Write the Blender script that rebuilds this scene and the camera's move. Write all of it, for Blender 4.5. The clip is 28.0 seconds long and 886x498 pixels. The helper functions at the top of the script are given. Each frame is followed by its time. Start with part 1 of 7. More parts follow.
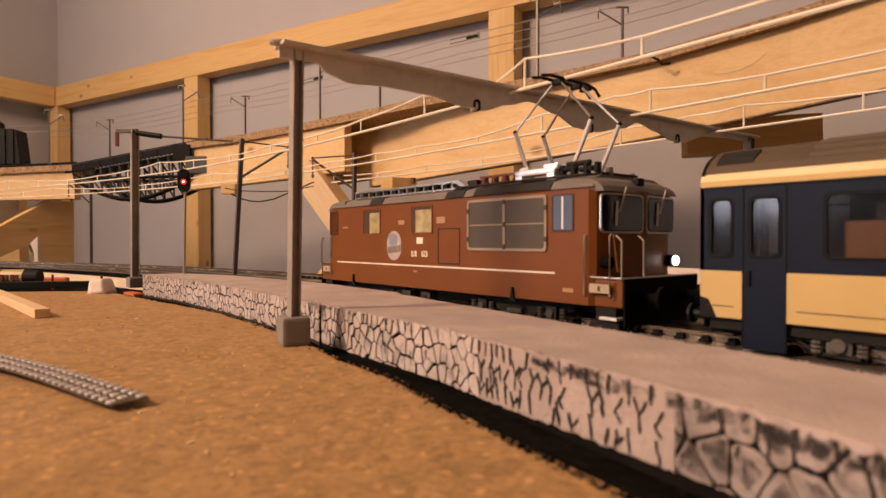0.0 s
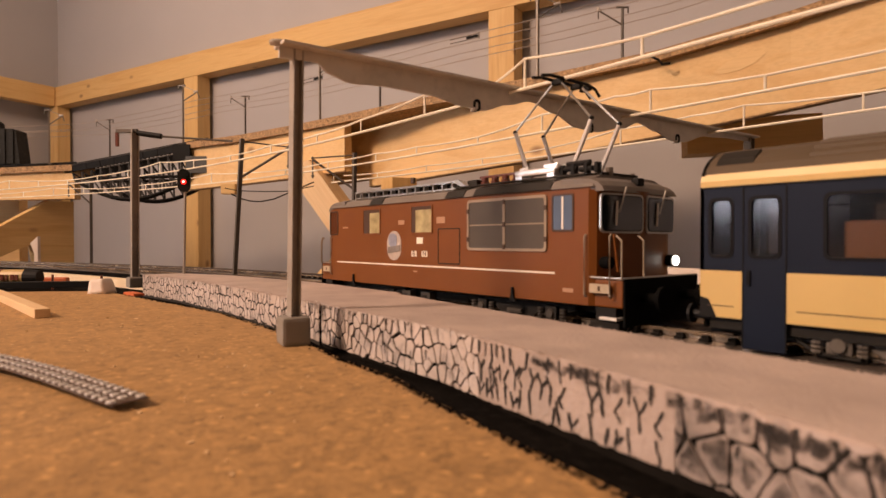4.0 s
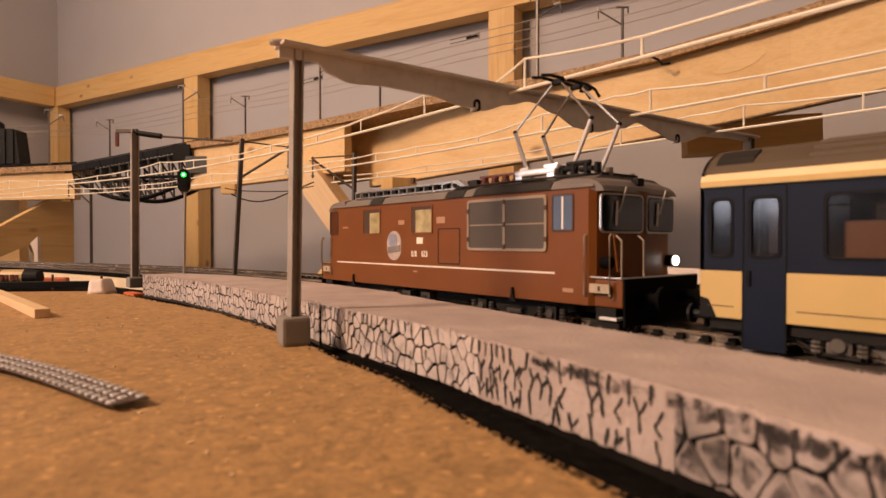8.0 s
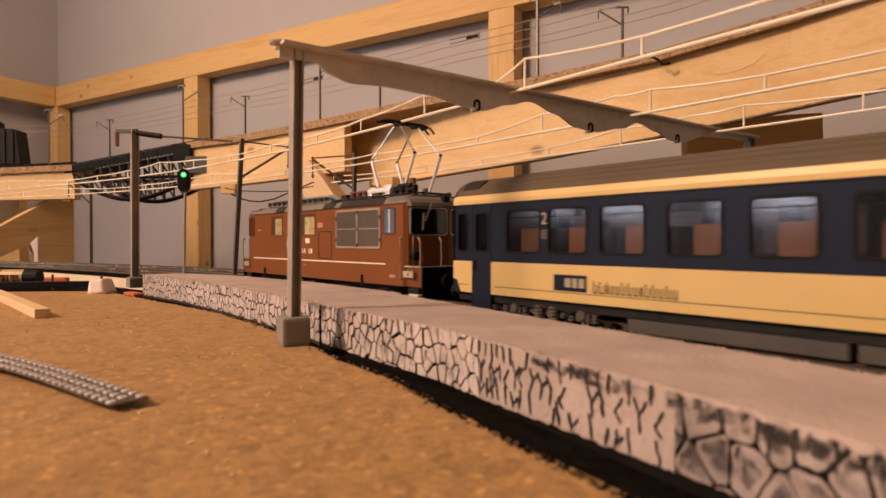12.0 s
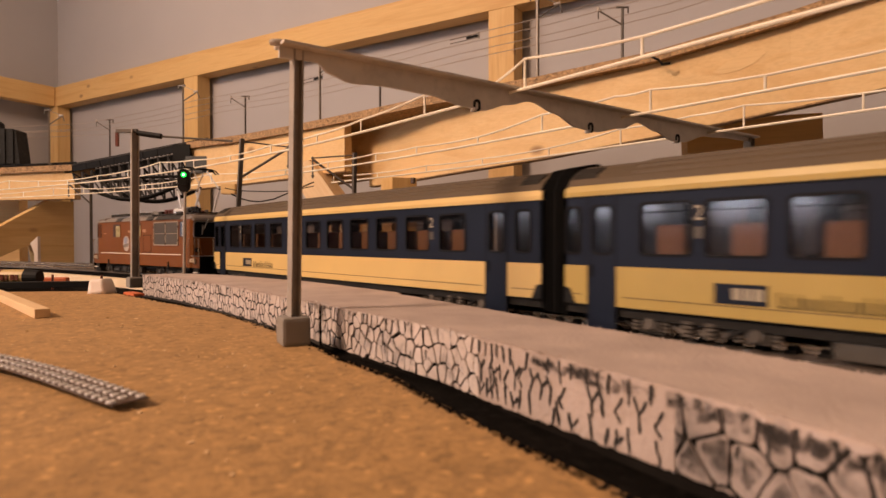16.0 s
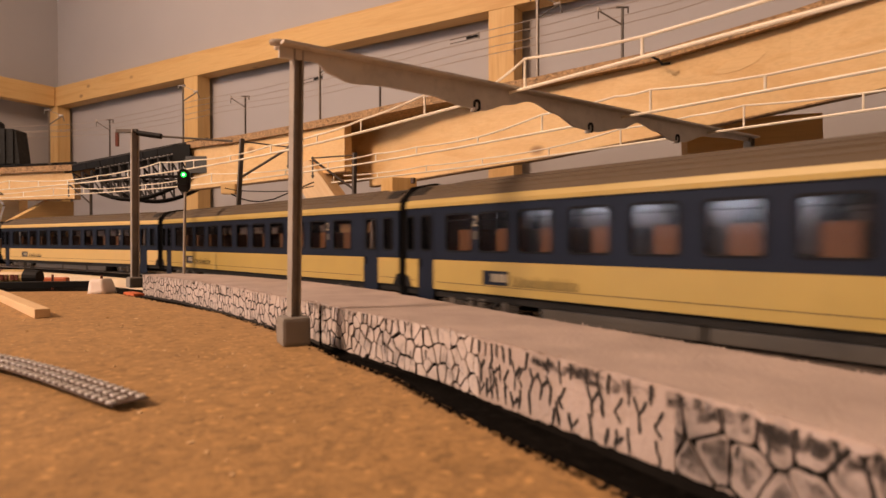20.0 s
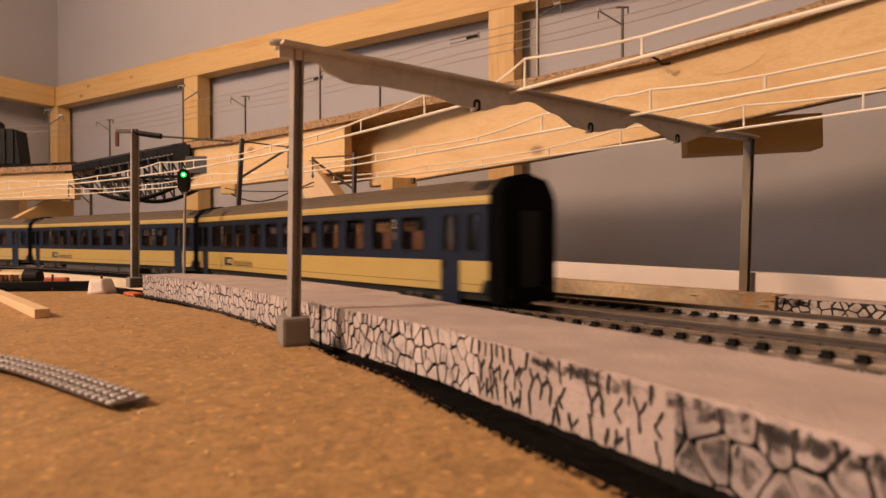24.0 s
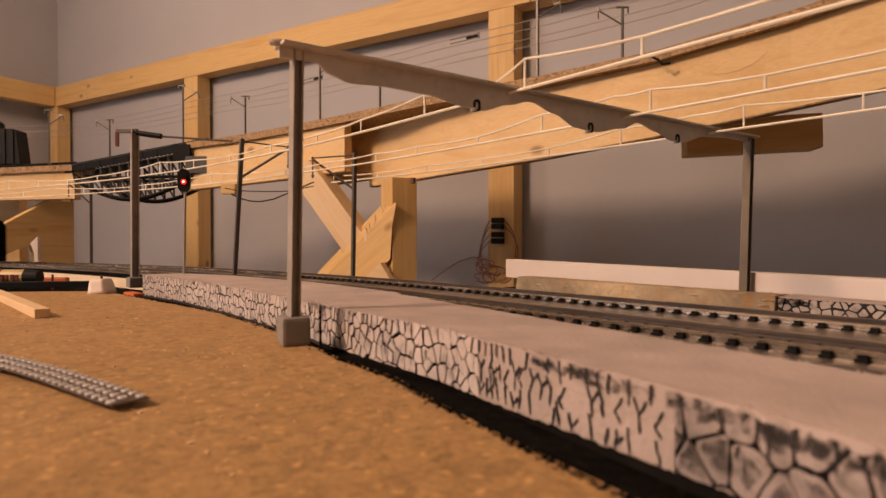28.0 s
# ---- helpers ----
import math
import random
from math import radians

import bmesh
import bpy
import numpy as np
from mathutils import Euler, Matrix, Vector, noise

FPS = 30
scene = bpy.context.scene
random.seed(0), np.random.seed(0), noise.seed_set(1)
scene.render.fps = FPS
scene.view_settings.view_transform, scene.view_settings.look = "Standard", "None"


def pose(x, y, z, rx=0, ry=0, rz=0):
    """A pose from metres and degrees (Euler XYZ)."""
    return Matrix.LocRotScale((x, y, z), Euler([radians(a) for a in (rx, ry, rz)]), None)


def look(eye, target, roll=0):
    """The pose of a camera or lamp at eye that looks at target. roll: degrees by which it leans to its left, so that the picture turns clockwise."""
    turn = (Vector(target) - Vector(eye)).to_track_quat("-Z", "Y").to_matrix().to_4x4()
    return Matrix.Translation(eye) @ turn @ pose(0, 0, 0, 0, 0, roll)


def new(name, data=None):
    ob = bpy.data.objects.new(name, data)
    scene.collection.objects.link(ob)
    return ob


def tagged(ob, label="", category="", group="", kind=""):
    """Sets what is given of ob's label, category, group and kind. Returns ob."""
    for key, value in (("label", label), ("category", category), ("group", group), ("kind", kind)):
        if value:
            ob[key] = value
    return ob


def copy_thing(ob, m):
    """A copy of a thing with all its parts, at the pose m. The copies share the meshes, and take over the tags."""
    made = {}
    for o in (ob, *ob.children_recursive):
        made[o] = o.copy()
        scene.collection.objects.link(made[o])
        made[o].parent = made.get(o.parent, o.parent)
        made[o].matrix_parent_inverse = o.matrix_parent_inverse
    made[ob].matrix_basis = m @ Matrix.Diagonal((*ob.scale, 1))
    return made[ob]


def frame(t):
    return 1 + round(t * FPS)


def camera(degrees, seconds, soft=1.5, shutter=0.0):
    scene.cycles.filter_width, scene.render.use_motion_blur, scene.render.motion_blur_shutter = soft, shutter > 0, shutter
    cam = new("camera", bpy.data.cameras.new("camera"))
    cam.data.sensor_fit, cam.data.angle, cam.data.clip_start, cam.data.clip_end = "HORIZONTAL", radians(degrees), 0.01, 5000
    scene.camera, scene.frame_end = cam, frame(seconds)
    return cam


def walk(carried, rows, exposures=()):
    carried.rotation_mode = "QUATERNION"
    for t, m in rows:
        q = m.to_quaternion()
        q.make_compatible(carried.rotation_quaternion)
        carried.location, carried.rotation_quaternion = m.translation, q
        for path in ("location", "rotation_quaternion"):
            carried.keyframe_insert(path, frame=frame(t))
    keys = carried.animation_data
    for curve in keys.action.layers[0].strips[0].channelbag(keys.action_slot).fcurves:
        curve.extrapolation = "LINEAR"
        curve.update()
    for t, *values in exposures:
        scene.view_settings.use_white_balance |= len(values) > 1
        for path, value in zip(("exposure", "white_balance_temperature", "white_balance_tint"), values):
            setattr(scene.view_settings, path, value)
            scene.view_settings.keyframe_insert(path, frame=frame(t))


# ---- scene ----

# One plan in millimetres: x runs along the near track (to the right), y away from the viewer, z up; rail tops at 7.0 and 5.8.
MM = 0.001

# ---------------------------------------------------------------- camera
cam = camera(72.9, 28.0, soft=1.45, shutter=0.9)
EYE = (0.0469, -0.1616, 0.0309)
cam.data.dof.use_dof, cam.data.dof.focus_distance, cam.data.dof.aperture_fstop = True, 0.42, 29.0
AIM = (EYE[0] - 0.774728, EYE[1] + 0.632159, EYE[2] - 0.013049)
walk(cam, [(0.0, look(EYE, AIM)), (28.0, look(EYE, AIM))], [(0.0, 0.04), (12.0, 0.03), (23.0, 0.02), (25.0, -0.03), (28.0, -0.14)])

# ---------------------------------------------------------------- light
ROOM = Matrix.Translation((-1.881, 0.413, 0)) @ Matrix.Rotation(radians(19.79), 4, "Z")

world = bpy.data.worlds.new("room_air")
scene.world = world
world.use_nodes = True
world.node_tree.nodes["Background"].inputs[0].default_value = (0.9, 0.8, 0.72, 1)
world.node_tree.nodes["Background"].inputs[1].default_value = 0.03


def lamp(name, at, to, size, watts, colour):
    data = bpy.data.lights.new(name, "AREA")
    data.shape, data.size, data.energy, data.color = "DISK", size, watts, colour
    ob = new(name, data)
    ob.matrix_world = look(at, to)
    return ob


WARM = (1.0, 0.655, 0.46)
# unseen fill without a fixture, added to brighten the left wall and corner
lamp("unseen_warm_lamp", (-1.5, -0.78, 0.95), (-1.9, 0.4, 0.75), 0.32, 7.5, WARM)
# unseen main lamp, placed by the direction of the mast shadows; no fixture
lamp("unseen_warm_lamp", (-0.6, -1.5, 1.13), (0.6, 0.6, 0.42), 0.42, 47.8, WARM)


# ---------------------------------------------------------------- materials
def material(name, rough=0.6, metal=0.0, spec=0.5):
    m = bpy.data.materials.new(name)
    m.use_nodes = True
    b = m.node_tree.nodes["Principled BSDF"]
    b.inputs["Roughness"].default_value = rough
    b.inputs["Metallic"].default_value = metal
    b.inputs["Specular IOR Level"].default_value = spec
    return m, m.node_tree, b


def node(t, kind, **values):
    n = t.nodes.new(kind)
    for k, v in values.items():
        n.inputs[k].default_value = v
    return n


def ramp(t, source, stops):
    n = t.nodes.new("ShaderNodeValToRGB")
    e = n.color_ramp.elements
    while len(e) < len(stops):
        e.new(0.5)
    for el, (p, c) in zip(e, stops):
        el.position, el.color = p, (*c, 1)
    t.links.new(source, n.inputs[0])
    return n.outputs[0]


def coords(t, scale=(1, 1, 1), space="Object"):
    c = t.nodes.new("ShaderNodeTexCoord")
    mp = node(t, "ShaderNodeMapping", Scale=scale)
    t.links.new(c.outputs[space], mp.inputs[0])
    return mp.outputs[0]


def mixed(t, kind, fac, a, b):
    n = t.nodes.new("ShaderNodeMix")
    n.data_type, n.blend_type = "RGBA", kind
    for i, v in ((0, fac), (6, a), (7, b)):
        if isinstance(v, (int, float)):
            n.inputs[i].default_value = v
        elif isinstance(v, tuple):
            n.inputs[i].default_value = (*v, 1)
        else:
            t.links.new(v, n.inputs[i])
    return n.outputs[2]


def bump(t, b, height, strength, distance):
    n = node(t, "ShaderNodeBump", Strength=strength, Distance=distance)
    t.links.new(height, n.inputs["Height"])
    t.links.new(n.outputs[0], b.inputs["Normal"])


def painted(name, colour, rough=0.45, metal=0.0, vary=0.12, grain=900.0, relief=0.00004, spec=0.5, dirt=0.0, dirt_colour=(0.05, 0.04, 0.03)):
    """Plain coat or plastic with slight mottling, fine relief and some dust."""
    m, t, b = material(name, rough, metal, spec)
    p = coords(t)
    big = node(t, "ShaderNodeTexNoise", Scale=grain / 14, Detail=4.0)
    fine = node(t, "ShaderNodeTexNoise", Scale=grain, Detail=3.0)
    t.links.new(p, big.inputs[0])
    t.links.new(p, fine.inputs[0])
    dark = tuple(c * (1 - vary) for c in colour)
    light = tuple(min(1.0, c * (1 + vary)) for c in colour)
    c = ramp(t, big.outputs[0], [(0.3, dark), (0.7, light)])
    if dirt:
        spots = node(t, "ShaderNodeTexNoise", Scale=grain / 5, Detail=6.0, Roughness=0.7)
        t.links.new(p, spots.inputs[0])
        f = ramp(t, spots.outputs[0], [(0.5, (0, 0, 0)), (0.75, (dirt, dirt, dirt))])
        c = mixed(t, "MIX", f, c, dirt_colour)
    t.links.new(c, b.inputs["Base Color"])
    r = ramp(t, big.outputs[0], [(0.2, (rough * 0.85,) * 3), (0.8, (min(1, rough * 1.15),) * 3)])
    t.links.new(r, b.inputs["Roughness"])
    bump(t, b, fine.outputs[0], 0.4, relief)
    return m


def wiped_paint(name, colour):
    """Dark paint wiped thin: patchy, with the ground showing through."""
    m, t, b = material(name, 0.9, 0.0, 0.2)
    b.inputs["Base Color"].default_value = (*colour, 1)
    p = coords(t)
    n = node(t, "ShaderNodeTexNoise", Scale=420.0, Detail=5.0, Roughness=0.65)
    t.links.new(p, n.inputs[0])
    t.links.new(ramp(t, n.outputs[0], [(0.38, (0, 0, 0)), (0.66, (0.75, 0.75, 0.75))]), b.inputs["Alpha"])
    return m


def pine(name, light, dark, tint_random=0.12):
    """Planed softwood; grain runs along the piece's own x."""
    m, t, b = material(name, 0.62)
    info = t.nodes.new("ShaderNodeObjectInfo")
    c = t.nodes.new("ShaderNodeTexCoord")
    shift = t.nodes.new("ShaderNodeVectorMath")
    shift.operation = "MULTIPLY_ADD"
    t.links.new(info.outputs["Random"], shift.inputs[0])
    shift.inputs[1].default_value = (7.0, 3.0, 5.0)
    t.links.new(c.outputs["Object"], shift.inputs[2])
    mp = node(t, "ShaderNodeMapping", Scale=(2.2, 26.0, 26.0))
    t.links.new(shift.outputs[0], mp.inputs[0])
    wave = node(t, "ShaderNodeTexNoise", Scale=1.6, Detail=5.0, Distortion=1.2)
    t.links.new(mp.outputs[0], wave.inputs[0])
    fine = node(t, "ShaderNodeMapping", Scale=(14.0, 420.0, 420.0))
    t.links.new(shift.outputs[0], fine.inputs[0])
    fib = node(t, "ShaderNodeTexNoise", Scale=1.0, Detail=4.0)
    t.links.new(fine.outputs[0], fib.inputs[0])
    col = ramp(t, wave.outputs[0], [(0.35, dark), (0.55, light), (0.75, tuple(0.93 * v for v in light))])
    col = mixed(t, "MULTIPLY", 0.35, col, ramp(t, fib.outputs[0], [(0.3, (0.78, 0.72, 0.66)), (0.6, (1, 1, 1))]))
    kmap = node(t, "ShaderNodeMapping", Scale=(7.0, 13.0, 13.0))
    t.links.new(shift.outputs[0], kmap.inputs[0])
    knot = node(t, "ShaderNodeTexVoronoi", Scale=1.0, Randomness=1.0)
    t.links.new(kmap.outputs[0], knot.inputs[0])
    kf = ramp(t, knot.outputs["Distance"], [(0.04, (0.8, 0.8, 0.8)), (0.11, (0, 0, 0))])
    col = mixed(t, "MIX", kf, col, (0.22, 0.1, 0.035))
    t.links.new(col, b.inputs["Base Color"])
    bump(t, b, fib.outputs[0], 0.35, 0.0004)
    return m


def chipboard(name, base, chip_scale, contrast):
    """Pressed wood chips: flakes of several sizes, pale and brown."""
    m, t, b = material(name, 0.72)
    p = coords(t)
    warp = node(t, "ShaderNodeTexNoise", Scale=160.0, Detail=2.0)
    t.links.new(p, warp.inputs[0])
    p2 = mixed(t, "LINEAR_LIGHT", 0.0025, p, warp.outputs[1])
    cols = []
    for k, (sx, sy) in enumerate(((1.0, 0.55), (0.55, 1.0), (0.9, 0.9))):
        mp = node(t, "ShaderNodeMapping", Scale=(sx, sy, 1.0), Rotation=(0, 0, 0.5 + k))
        t.links.new(p2, mp.inputs[0])
        v = node(t, "ShaderNodeTexVoronoi", Scale=chip_scale * (1.0 + 0.5 * k), Randomness=1.0)
        t.links.new(mp.outputs[0], v.inputs[0])
        cols.append(ramp(t, v.outputs["Color"], [(0.15, tuple(c * (1 - contrast) for c in base)), (0.5, base), (0.86, tuple(c * (1 + 0.45 * contrast) for c in base)), (0.97, tuple(min(1, c * (1 + 1.5 * contrast)) for c in base))]))
    c = mixed(t, "MIX", 0.36, cols[0], cols[1])
    c = mixed(t, "MIX", 0.35, c, cols[2])
    fl = node(t, "ShaderNodeTexVoronoi", Scale=chip_scale * 0.55, Randomness=1.0)
    t.links.new(p2, fl.inputs[0])
    c = mixed(t, "MIX", ramp(t, fl.outputs["Distance"], [(0.10, (0.75, 0.75, 0.75)), (0.26, (0, 0, 0))]), c, tuple(min(1, v * 1.75) for v in base))
    stain = node(t, "ShaderNodeTexNoise", Scale=14.0, Detail=4.0)
    t.links.new(p, stain.inputs[0])
    c = mixed(t, "MULTIPLY", 0.25, c, ramp(t, stain.outputs[0], [(0.3, (0.72, 0.68, 0.62)), (0.7, (1, 1, 1))]))
    t.links.new(c, b.inputs["Base Color"])
    g = node(t, "ShaderNodeTexNoise", Scale=chip_scale * 2.2, Detail=4.0)
    t.links.new(p, g.inputs[0])
    bump(t, b, g.outputs[0], 0.35, 0.0005)
    return m


def glass(name, tint=(0.75, 0.8, 0.85), clear=0.8):
    m = bpy.data.materials.new(name)
    m.use_nodes = True
    t = m.node_tree
    t.nodes.clear()
    out = t.nodes.new("ShaderNodeOutputMaterial")
    tr = node(t, "ShaderNodeBsdfTransparent", Color=(*tint, 1))
    gl = node(t, "ShaderNodeBsdfGlossy", Color=(0.9, 0.93, 1, 1), Roughness=0.1)
    mx = node(t, "ShaderNodeMixShader", Fac=1 - clear)
    t.links.new(tr.outputs[0], mx.inputs[1])
    t.links.new(gl.outputs[0], mx.inputs[2])
    t.links.new(mx.outputs[0], out.inputs[0])
    return m


def glowing(name, colour, strength):
    m, t, b = material(name, 0.3)
    b.inputs["Base Color"].default_value = (*colour, 1)
    b.inputs["Emission Color"].default_value = (*colour, 1)
    b.inputs["Emission Strength"].default_value = strength
    return m


PINE = pine("planed_pine", (0.71, 0.475, 0.195), (0.63, 0.39, 0.145))
PINE_PALE = pine("pale_spruce", (0.74, 0.54, 0.31), (0.68, 0.47, 0.25))
PLY = pine("plywood_face", (0.80, 0.56, 0.27), (0.74, 0.49, 0.22))
CHIP = chipboard("chipboard_top", (0.40, 0.232, 0.086), 520.0, 0.45)
CHIP_EDGE = chipboard("chipboard_edge", (0.40, 0.25, 0.12), 260.0, 0.75)
WALL = painted("grey_wall_paint", (0.44, 0.428, 0.432), 0.8, vary=0.03, grain=60.0, relief=0.0004)
WALL_DARK = painted("room_wall_paint", (0.47, 0.44, 0.415), 0.85, vary=0.03, grain=60.0, relief=0.0004)
CEILING = painted("ceiling_paint", (0.5, 0.485, 0.46), 0.85, vary=0.02, grain=60.0)
FLOOR = painted("floor_boards", (0.25, 0.17, 0.1), 0.6, vary=0.2, grain=80.0)
PLASTER = painted("plaster_cast", (0.425, 0.345, 0.305), 0.88, vary=0.16, grain=900.0, relief=0.0007, dirt=0.4, dirt_colour=(0.42, 0.34, 0.29))
STONE = painted("painted_stone", (0.53, 0.455, 0.415), 0.9, vary=0.15, grain=1000.0, relief=0.0004, dirt=0.9, dirt_colour=(0.10, 0.09, 0.085))
SMUDGE = wiped_paint("wiped_dark_paint", (0.05, 0.044, 0.042))
SMEARED = painted("smeared_stone", (0.33, 0.275, 0.25), 0.9, vary=0.35, grain=900.0, relief=0.0005, dirt=0.95, dirt_colour=(0.06, 0.055, 0.05))
DARKSTONE = painted("dark_washed_stone", (0.44, 0.38, 0.34), 0.85, vary=0.2, grain=700.0, relief=0.0003, dirt=0.7, dirt_colour=(0.05, 0.045, 0.04))
COREBLACK = painted("dull_black_core", (0.010, 0.009, 0.008), 1.0, vary=0.4, relief=0.0002, spec=0.05)
JOINT = painted("black_joint", (0.022, 0.019, 0.017), 0.9, vary=0.3, relief=0.0003)
BLACKBED = painted("black_underlay", (0.0045, 0.004, 0.0035), 0.95, vary=0.5, grain=1600.0, relief=0.0006, spec=0.03, dirt=0.25, dirt_colour=(0.05, 0.045, 0.04))
MAST = painted("grey_mast_metal", (0.36, 0.32, 0.275), 0.5, 0.15, vary=0.15, dirt=0.3)
OLIVEMAST = painted("olive_brown_mast", (0.16, 0.125, 0.08), 0.5, 0.1, vary=0.15)
DARKMAST = painted("dark_mast_metal", (0.12, 0.105, 0.09), 0.5, 0.2, vary=0.15, dirt=0.3)
BEAM = painted("grey_sheet_metal", (0.64, 0.58, 0.50), 0.5, 0.1, vary=0.1, dirt=0.2)
WIRE = painted("bright_wire", (0.95, 0.85, 0.69), 0.34, 0.2, vary=0.12, grain=500.0, spec=0.7)
FINEWIRE = painted("fine_wire", (0.40, 0.35, 0.31), 0.4, 0.4, vary=0.06)
RAIL = painted("nickel_rail", (0.37, 0.30, 0.235), 0.24, 0.9, vary=0.2, dirt=0.5)
# dark brown that puts the shade on the far rails' sides into the colour
RAILSIDE = painted("shaded_rail_side", (0.05, 0.034, 0.024), 0.5, vary=0.3)
RAILHEAD = painted("browned_rail_head", (0.42, 0.32, 0.22), 0.26, 0.85, vary=0.2, dirt=0.35)
SLEEPER = painted("sleeper_plastic", (0.045, 0.039, 0.034), 0.55, vary=0.25)
BALLAST = painted("grey_trackbed", (0.085, 0.07, 0.058), 0.32, vary=0.35, grain=1400.0, relief=0.00003, spec=0.8, dirt=0.3)
CONCRETE = painted("grey_foot_plastic", (0.22, 0.195, 0.165), 0.7, vary=0.1)
GLUE = painted("clear_glue", (0.55, 0.50, 0.45), 0.15, vary=0.08)
BLACK = painted("black_plastic", (0.008, 0.008, 0.0085), 0.6, vary=0.3, spec=0.2)
STEELBLACK = painted("bridge_black", (0.007, 0.007, 0.007), 0.6, vary=0.3, spec=0.15)
ABUT = painted("abutment_grey", (0.07, 0.075, 0.075), 0.7, vary=0.15)
WAGON = painted("wagon_black", (0.012, 0.012, 0.011), 0.6, vary=0.3, spec=0.2, dirt=0.3, dirt_colour=(0.1, 0.09, 0.08))
STEELGREY = painted("bridge_grey", (0.07, 0.067, 0.064), 0.45, 0.3, vary=0.2)
WHITEBOARD = painted("white_laminate", (0.72, 0.63, 0.56), 0.5, vary=0.02)
GLUELUMP = painted("dried_glue", (0.46, 0.345, 0.2), 0.5, vary=0.25, grain=600.0, relief=0.0004)
FOAM = painted("yellow_foam", (0.36, 0.275, 0.17), 0.8, vary=0.45, grain=420.0, relief=0.0012, dirt=0.95, dirt_colour=(0.46, 0.21, 0.04))
BROWN = painted("loco_brown", (0.172, 0.056, 0.0095), 0.42, vary=0.06, relief=0.00001, spec=0.3)
LOCODARK = painted("loco_brown_dark", (0.06, 0.026, 0.010), 0.5, vary=0.1)
LOCOROOF = painted("loco_roof_grey", (0.155, 0.13, 0.11), 0.5, vary=0.1, relief=0.00001)
ROOFDARK = painted("loco_roof_dark", (0.017, 0.0145, 0.012), 0.6, vary=0.2, spec=0.25)
GRILLE = painted("grille_mesh", (0.085, 0.07, 0.055), 0.6, vary=0.2)
SILVER = painted("silver_trim", (0.55, 0.52, 0.48), 0.3, 0.85, vary=0.1)
CREAM = painted("cream_line", (0.78, 0.70, 0.58), 0.5, vary=0.05)
YWIN = painted("yellow_window", (0.40, 0.34, 0.18), 0.25, vary=0.35, grain=2500.0)
COPPER = painted("insulator_red", (0.13, 0.035, 0.022), 0.35, vary=0.15)
BLUE = painted("coach_blue", (0.0098, 0.0142, 0.028), 0.42, vary=0.06, relief=0.00001, spec=0.12)
YELLOW = painted("coach_yellow", (0.60, 0.42, 0.15), 0.42, vary=0.04, relief=0.00001)
COACHROOF = painted("coach_roof_brown", (0.085, 0.06, 0.036), 0.65, vary=0.12, spec=0.3)
BOGIE = painted("dusty_bogie_grey", (0.105, 0.092, 0.08), 0.65, vary=0.35, spec=0.25, dirt=0.5, dirt_colour=(0.03, 0.026, 0.022))
UNDER = painted("underframe_dark", (0.014, 0.013, 0.012), 0.7, vary=0.4, spec=0.2, dirt=0.4, dirt_colour=(0.035, 0.03, 0.025))
LOCOGEAR = painted("dusty_loco_gear", (0.065, 0.058, 0.052), 0.6, vary=0.4, spec=0.3, dirt=0.6, dirt_colour=(0.02, 0.018, 0.016))
SKIRT = painted("skirt_grey", (0.06, 0.053, 0.045), 0.6, vary=0.2)
PANELMARK = painted("dulled_marking", (0.36, 0.31, 0.22), 0.5, vary=0.2)
GASKET = painted("black_gasket", (0.007, 0.0075, 0.010), 0.55, vary=0.1, spec=0.12)
SEAT = painted("seat_brown", (0.20, 0.095, 0.038), 0.7, vary=0.15)
INSIDE = painted("coach_inside", (0.36, 0.33, 0.30), 0.7, vary=0.1)
PANE = glass("window_pane", (0.72, 0.69, 0.68), 0.955)
CABPANE = glass("cab_pane", (0.5, 0.55, 0.6), 0.85)
PLATE = painted("dull_plate", (0.46, 0.37, 0.26), 0.5, vary=0.15, dirt=0.3)
WHITE = painted("white_plate", (0.75, 0.72, 0.68), 0.5, vary=0.03)
BADGE = painted("badge_blue", (0.075, 0.11, 0.18), 0.4, vary=0.2)
CHROME = painted("polished_metal", (0.93, 0.94, 0.97), 0.2, 0.35, vary=0.04)
ORANGE = painted("orange_plastic", (0.55, 0.13, 0.04), 0.5, vary=0.1)
DAYLIGHT = glowing("dusk_sky_glow", (0.92, 0.92, 1.0), 6.0)
HEADLIGHT = glowing("headlight_glow", (1.0, 0.93, 0.82), 9.0)
REDLAMP = glowing("red_lamp_glow", (1.0, 0.012, 0.008), 3.0)
GREENLAMP = glowing("green_lamp_glow", (0.02, 1.0, 0.09), 2.4)
REDCORE = glowing("red_lamp_core", (1.0, 0.55, 0.45), 4.0)
GREENCORE = glowing("green_lamp_core", (0.6, 1.0, 0.5), 4.0)
EYELET = painted("pale_eyelet", (0.72, 0.69, 0.66), 0.35, 0.3, vary=0.15)
PALEPLASTER = painted("pale_plaster", (0.72, 0.63, 0.56), 0.85, vary=0.08, grain=500.0, relief=0.0004)
GRILLEFRAME = painted("grille_frame_paint", (0.30, 0.235, 0.17), 0.5, vary=0.12)
STRIPBROWN = painted("dark_strip_brown", (0.085, 0.052, 0.034), 0.6, vary=0.3)
CHAIR = painted("black_rail_chair", (0.009, 0.008, 0.007), 0.8, vary=0.3, spec=0.12)
SOOT = painted("soot_black", (0.003, 0.003, 0.003), 0.8, vary=0.3, spec=0.08)
PENCREAM = painted("pen_cream", (0.48, 0.33, 0.13), 0.45, vary=0.08)
CREAMSTRIP = painted("cream_strip", (0.78, 0.64, 0.44), 0.6, vary=0.05)
